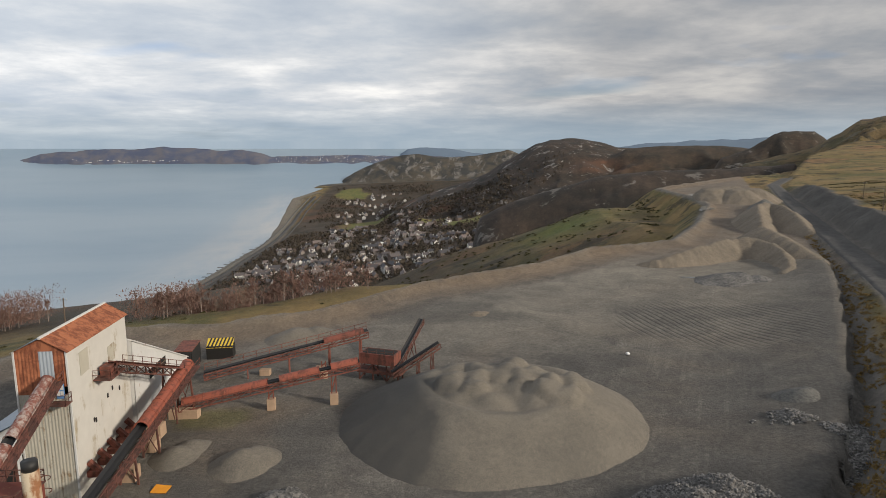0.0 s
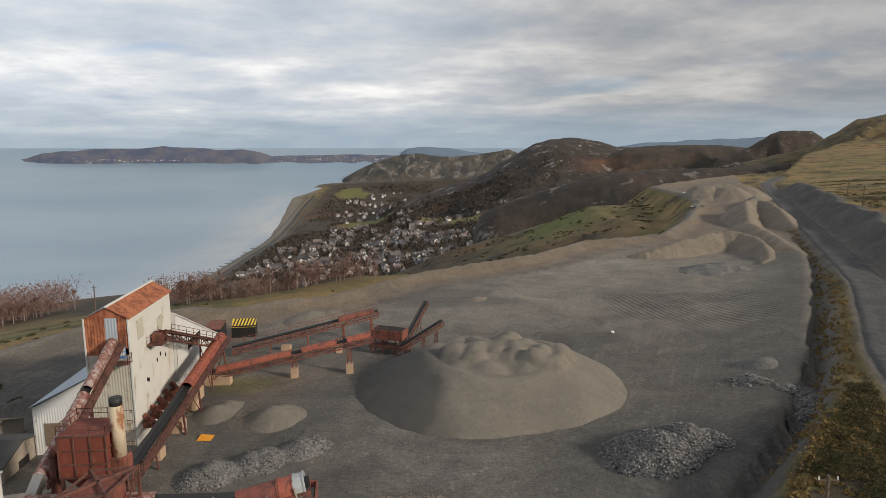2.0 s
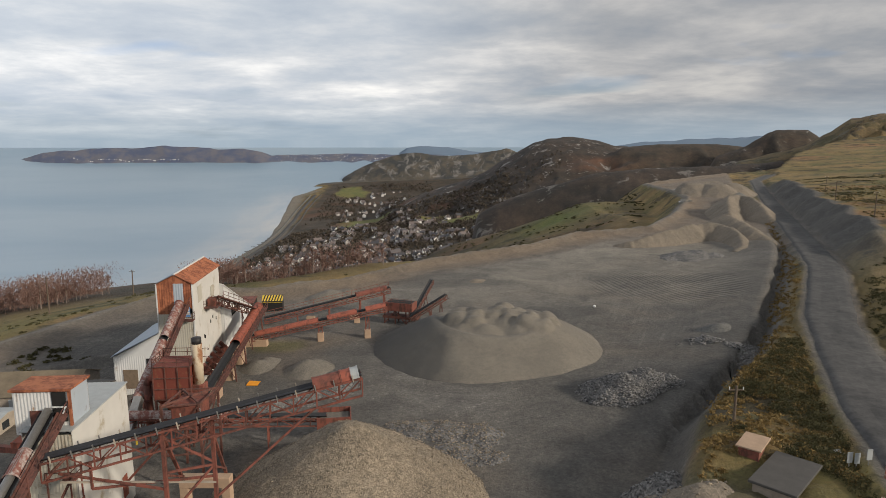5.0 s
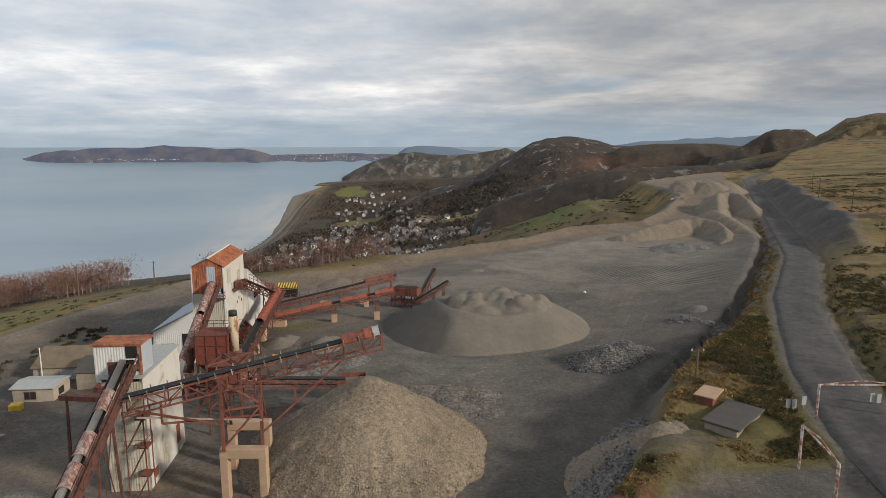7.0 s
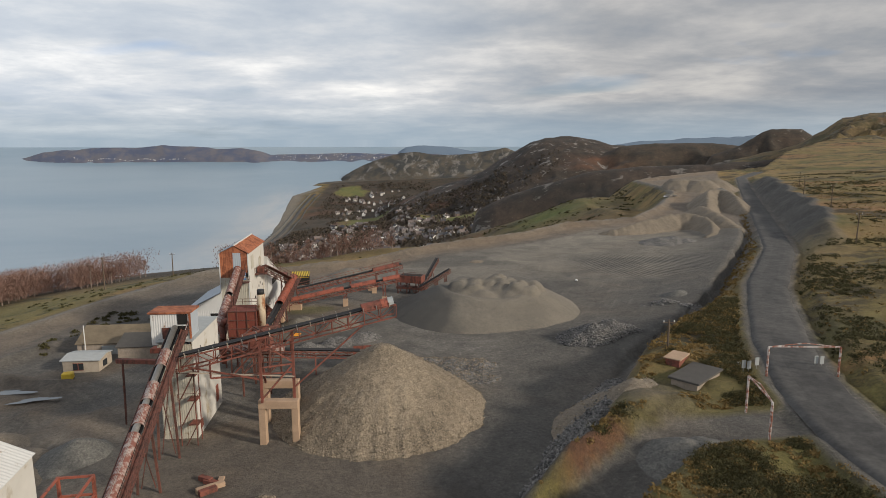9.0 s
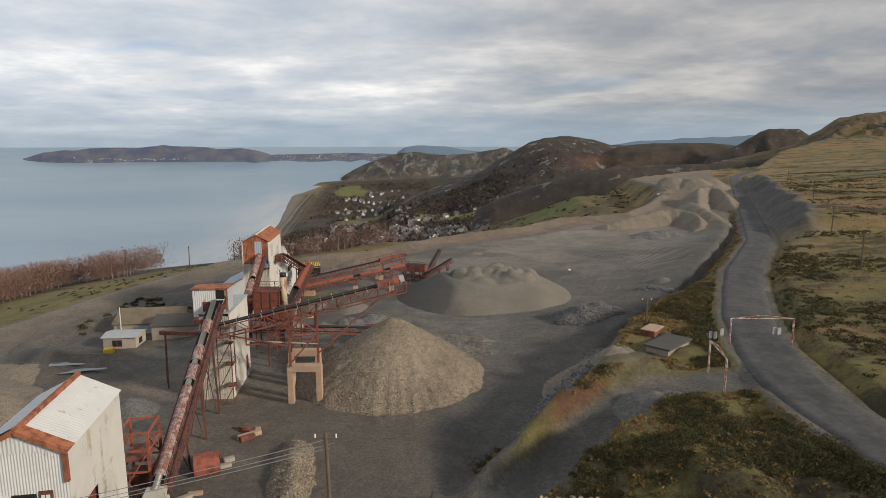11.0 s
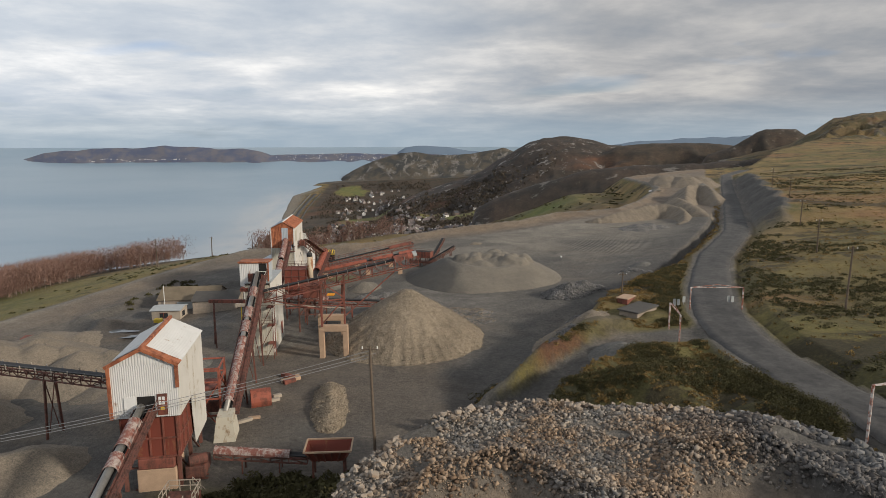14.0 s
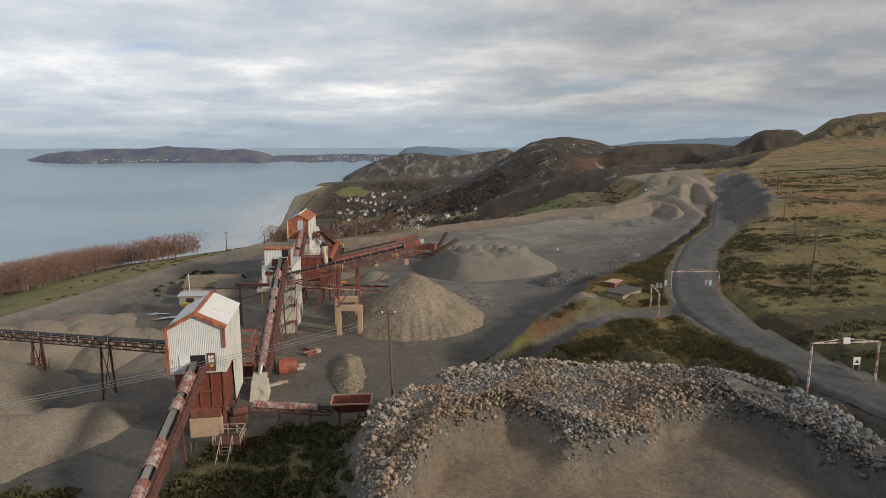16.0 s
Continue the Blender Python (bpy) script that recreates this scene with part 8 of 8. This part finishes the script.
# ---- the town below ----
def town_house(w, l, e, r_):
    t_ = thing("town_house", "pale rendered town house with a slate roof", "house", group="town houses")
    bm = bmesh.new()
    box(bm, (-w / 2, -l / 2, -2), (w / 2, l / 2, e))
    poly_sheet(bm, [(-w / 2, -l / 2, e), (w / 2, -l / 2, e), (0, -l / 2, r_)], -0.2)
    poly_sheet(bm, [(w / 2, l / 2, e), (-w / 2, l / 2, e), (0, l / 2, r_)], -0.2)
    part("house_body", bm, M_HOUSEWALL, t_)
    bm = bmesh.new()
    poly_sheet(bm, [(w / 2 + 0.4, -l / 2 - 0.3, e - 0.3), (w / 2 + 0.4, l / 2 + 0.3, e - 0.3), (0, l / 2 + 0.3, r_ + 0.2), (0, -l / 2 - 0.3, r_ + 0.2)], 0.2)
    poly_sheet(bm, [(-w / 2 - 0.4, l / 2 + 0.3, e - 0.3), (-w / 2 - 0.4, -l / 2 - 0.3, e - 0.3), (0, -l / 2 - 0.3, r_ + 0.2), (0, l / 2 + 0.3, r_ + 0.2)], 0.2)
    rf = part("roof", bm, M_HOUSEROOF, t_)
    bm = bmesh.new()
    box(bm, (-0.5, l / 4 - 0.6, r_ - 0.5), (0.5, l / 4 + 0.6, r_ + 1.4))
    part("chimney", bm, M_HOUSEWALL, rf)
    for y in (-l / 4, l / 4):
        for z in (1.2, 3.8):
            if z + 1.5 < e:
                for s in (-1, 1):
                    bm = bmesh.new()
                    box(bm, (s * (w / 2 + 0.02) - 0.04, y - 0.6, z), (s * (w / 2 + 0.02) + 0.04, y + 0.6, z + 1.4))
                    part("window", bm, M_WINDOW, t_)
    return t_


src = [town_house(8, 10, 5.5, 8.5), town_house(7, 16, 6, 9.5), town_house(9, 9, 6.5, 10.5), town_house(6.5, 9, 3.6, 6.0)]
rng = random.Random(21)
placed = []
tries = 0
while len(placed) < 400 and tries < 40000:
    tries += 1
    y = rng.uniform(1080, 2150) if rng.random() < 0.8 else rng.uniform(2150, 2950)
    x = rng.uniform(-470, 150)
    px_ = 784 + 1120 * (x - EYE_X) / (y - EYE_Y)
    town = (y < 1850 and px_ > 430 and px_ < 870) or (1850 <= y < 2200 and 585 < px_ < 730) or (y >= 2200 and 596 < px_ < 720)
    if not town or noise.noise((x / 130, y / 130, 2.0)) < -0.12:
        continue
    if any(math.hypot((x - fx) / rx, (y - fy) / ry) < 1.05 for fx, fy, rx, ry in FIELDS):
        continue
    if any((x - a) ** 2 + (y - b) ** 2 < 200 for a, b in placed):
        continue
    placed.append((x, y))
Zt, _, _ = land(np.array([p[0] for p in placed]), np.array([p[1] for p in placed]))
for i, ((x, y), z) in enumerate(zip(placed, Zt)):
    s = rng.uniform(0.9, 1.3)
    m = pose(x, y, float(z) - 0.3, 0, 0, rng.choice((0, 90)) + 25 + rng.gauss(0, 12)) @ Matrix.Diagonal((s, s, s, 1))
    if i < 4:
        src[i].matrix_basis = m
    else:
        copy_thing(src[rng.choice((0, 0, 1, 2, 3))], m)
hz_ = ground_at(-176, 1560)
Ht = thing("seaside_hotel", "long white seaside hotel above the town", "hotel", (-176, 1560, hz_), 25)
block("main_block", Ht, (-26, -6, -2), (26, 6, 8), M_SIGN, "white rendered block", 0)
block("tower_block", Ht, (14, -8, -2), (28, 7, 13), M_SIGN, "white rendered wing", 0)
block("roof", Ht, (-26.5, -6.5, 8), (13.9, 6.5, 8.8), M_SLATE, "flat slate roof", 0)
for i in range(11):
    block("window", Ht, (-24 + 4.2 * i, -6.1, 3.5), (-22 + 4.2 * i, -6.02, 5.5), M_WINDOW, "", 0)


def woods(name, label, test, n, x0, x1, y0, y1, size, seed, mat=M_WOODS, fine=0.26, m=9, tall=1.0):
    """Winter trees far below: ragged upright tufts."""
    rng = np.random.default_rng(seed)
    X, Y = rng.uniform(x0, x1, n), rng.uniform(y0, y1, n)
    ok = test(X, Y)
    X, Y = X[ok], Y[ok]
    Z, _, _ = land(X, Y)
    V, F = [], []
    base = 0
    for x, y, z in zip(X, Y, Z):
        s = size * rng.uniform(0.6, 1.3)
        a = rng.uniform(0, 6.28, m)
        c = np.stack([x + s * 0.5 * rng.random(m) * np.cos(a), y + s * 0.5 * rng.random(m) * np.sin(a), z + s * rng.uniform(0.15, 1.0, m)], -1)
        d = rng.normal(size=(m, 3, 3)) * s * fine * np.array((1 / tall, 1 / tall, tall))
        V.append((c[:, None, :] + d).reshape(-1, 3))
        F.append(np.arange(m * 3).reshape(m, 3) + base)
        base += m * 3
    V, F = np.concatenate(V), np.concatenate(F)
    me = bpy.data.meshes.new(name)
    me.vertices.add(len(V))
    me.vertices.foreach_set("co", V.astype(np.float32).ravel())
    me.loops.add(F.size)
    me.loops.foreach_set("vertex_index", F.astype(np.int32).ravel())
    me.polygons.add(len(F))
    me.polygons.foreach_set("loop_start", (np.arange(len(F)) * 3).astype(np.int32))
    me.polygons.foreach_set("loop_total", np.full(len(F), 3, np.int32))
    me.materials.append(mat)
    me.update()
    return tagged(new(name, me), label, "woodland", kind="stuff")


def in_fields(X, Y):
    r = np.zeros(X.shape, bool)
    for fx, fy, rx, ry in FIELDS:
        r |= np.hypot((X - fx) / rx, (Y - fy) / ry) < 1
    return r


def in_wood(X, Y):
    e = -84 + 0.42 * (Y - 70)
    return (X < e - 47) & (X > e - 100) & (Y < 158) & ~((np.abs(X + 115) < 5) & (Y < 139))


woods("birch_thicket", "haze of bare reddish birch branches", in_wood, 3600, -190, -100, 85, 168, 7.2, 5, M_TWIG, 0.019, 110, 1.35)
woods("birch_thicket", "haze of bare branches behind the rim", lambda X, Y: Y > 134 + 0.45 * (X + 50), 520, -66, -18, 126, 152, 5.8, 6, M_TWIG, 0.022, 110, 1.35)
woods("town_trees", "dark winter trees between the town houses", lambda X, Y: ~in_fields(X, Y) & (fbm(X, Y, 120, 3) > -0.5), 6500, -520, 220, 1000, 2150, 8, 1)
woods("valley_woods", "brown leafless woods on the valley sides", lambda X, Y: ~in_fields(X, Y) & (fbm(X, Y, 160, 3) > 0.0), 3200, -300, 600, 900, 2100, 7, 2)
woods("plain_trees", "dark hedges and trees on the coastal plain", lambda X, Y: ~in_fields(X, Y) & (fbm(X, Y, 90, 3) > -0.1), 2600, -520, -40, 2150, 3100, 7, 9)

# coast road, railway and shingle
COAST = [(-545, 700), (-552, 1100), (-548, 1500), (-552, 1900), (-575, 2300), (-600, 2650), (-590, 2950)]
for dx, half, mat, nm, lb in ((0, 9, M_ROAD, "coast_road", "pale dual carriageway along the shore"), (-24, 5, M_SAND_DARK, "railway", "dark railway line along the shore"), (26, 4, M_ROAD, "promenade", "grey promenade road by the shore")):
    P2 = [(x + dx, y) for x, y in COAST]
    strip(nm, P2, half, 3.0, mat, lb, 4, "structure", 25.0)
rng = random.Random(3)
for i in range(26):
    y = 1150 + i * 42
    bm = bmesh.new()
    l_ = rng.uniform(8, 26)
    box(bm, (-l_, -2.2, -3), (0, 2.2, 1.2), 0.3)
    o = tagged(part("groyne", bm, M_SAND_DARK), "dark rock groyne running into the sea", "groyne", "groynes")
    o.matrix_basis = pose(-592, y, float(sea_level(np.array([float(y)]))[0]), 0, 0, rng.uniform(-12, 12))

# pale specks of far houses on the long headland and its isthmus
rng = np.random.default_rng(17)
bm = bmesh.new()
px_ = np.concatenate([rng.choice((175, 215, 260, 300, 160), 60) + rng.normal(0, 22, 60), rng.uniform(488, 690, 160)])
fd = np.concatenate([np.full(60, 9350.0), rng.uniform(9600, 12200, 160)])
fy = np.array([squeeze(float(D)) for D in fd])
fx = (px_ - 784) / 1136 * fy
fz, _, _ = land(fx, fy)
for x, y, z, lev in zip(fx, fy, fz, sea_level(fy)):
    if z > lev:
        s = rng.uniform(1.0, 2.2)
        box(bm, (x - s, y - s, z - 2), (x + s, y + s, z + s * 0.9))
o = part("far_houses", bm, M_SIGN)
tagged(o, "pale specks of houses on the far coast", "houses", kind="stuff")
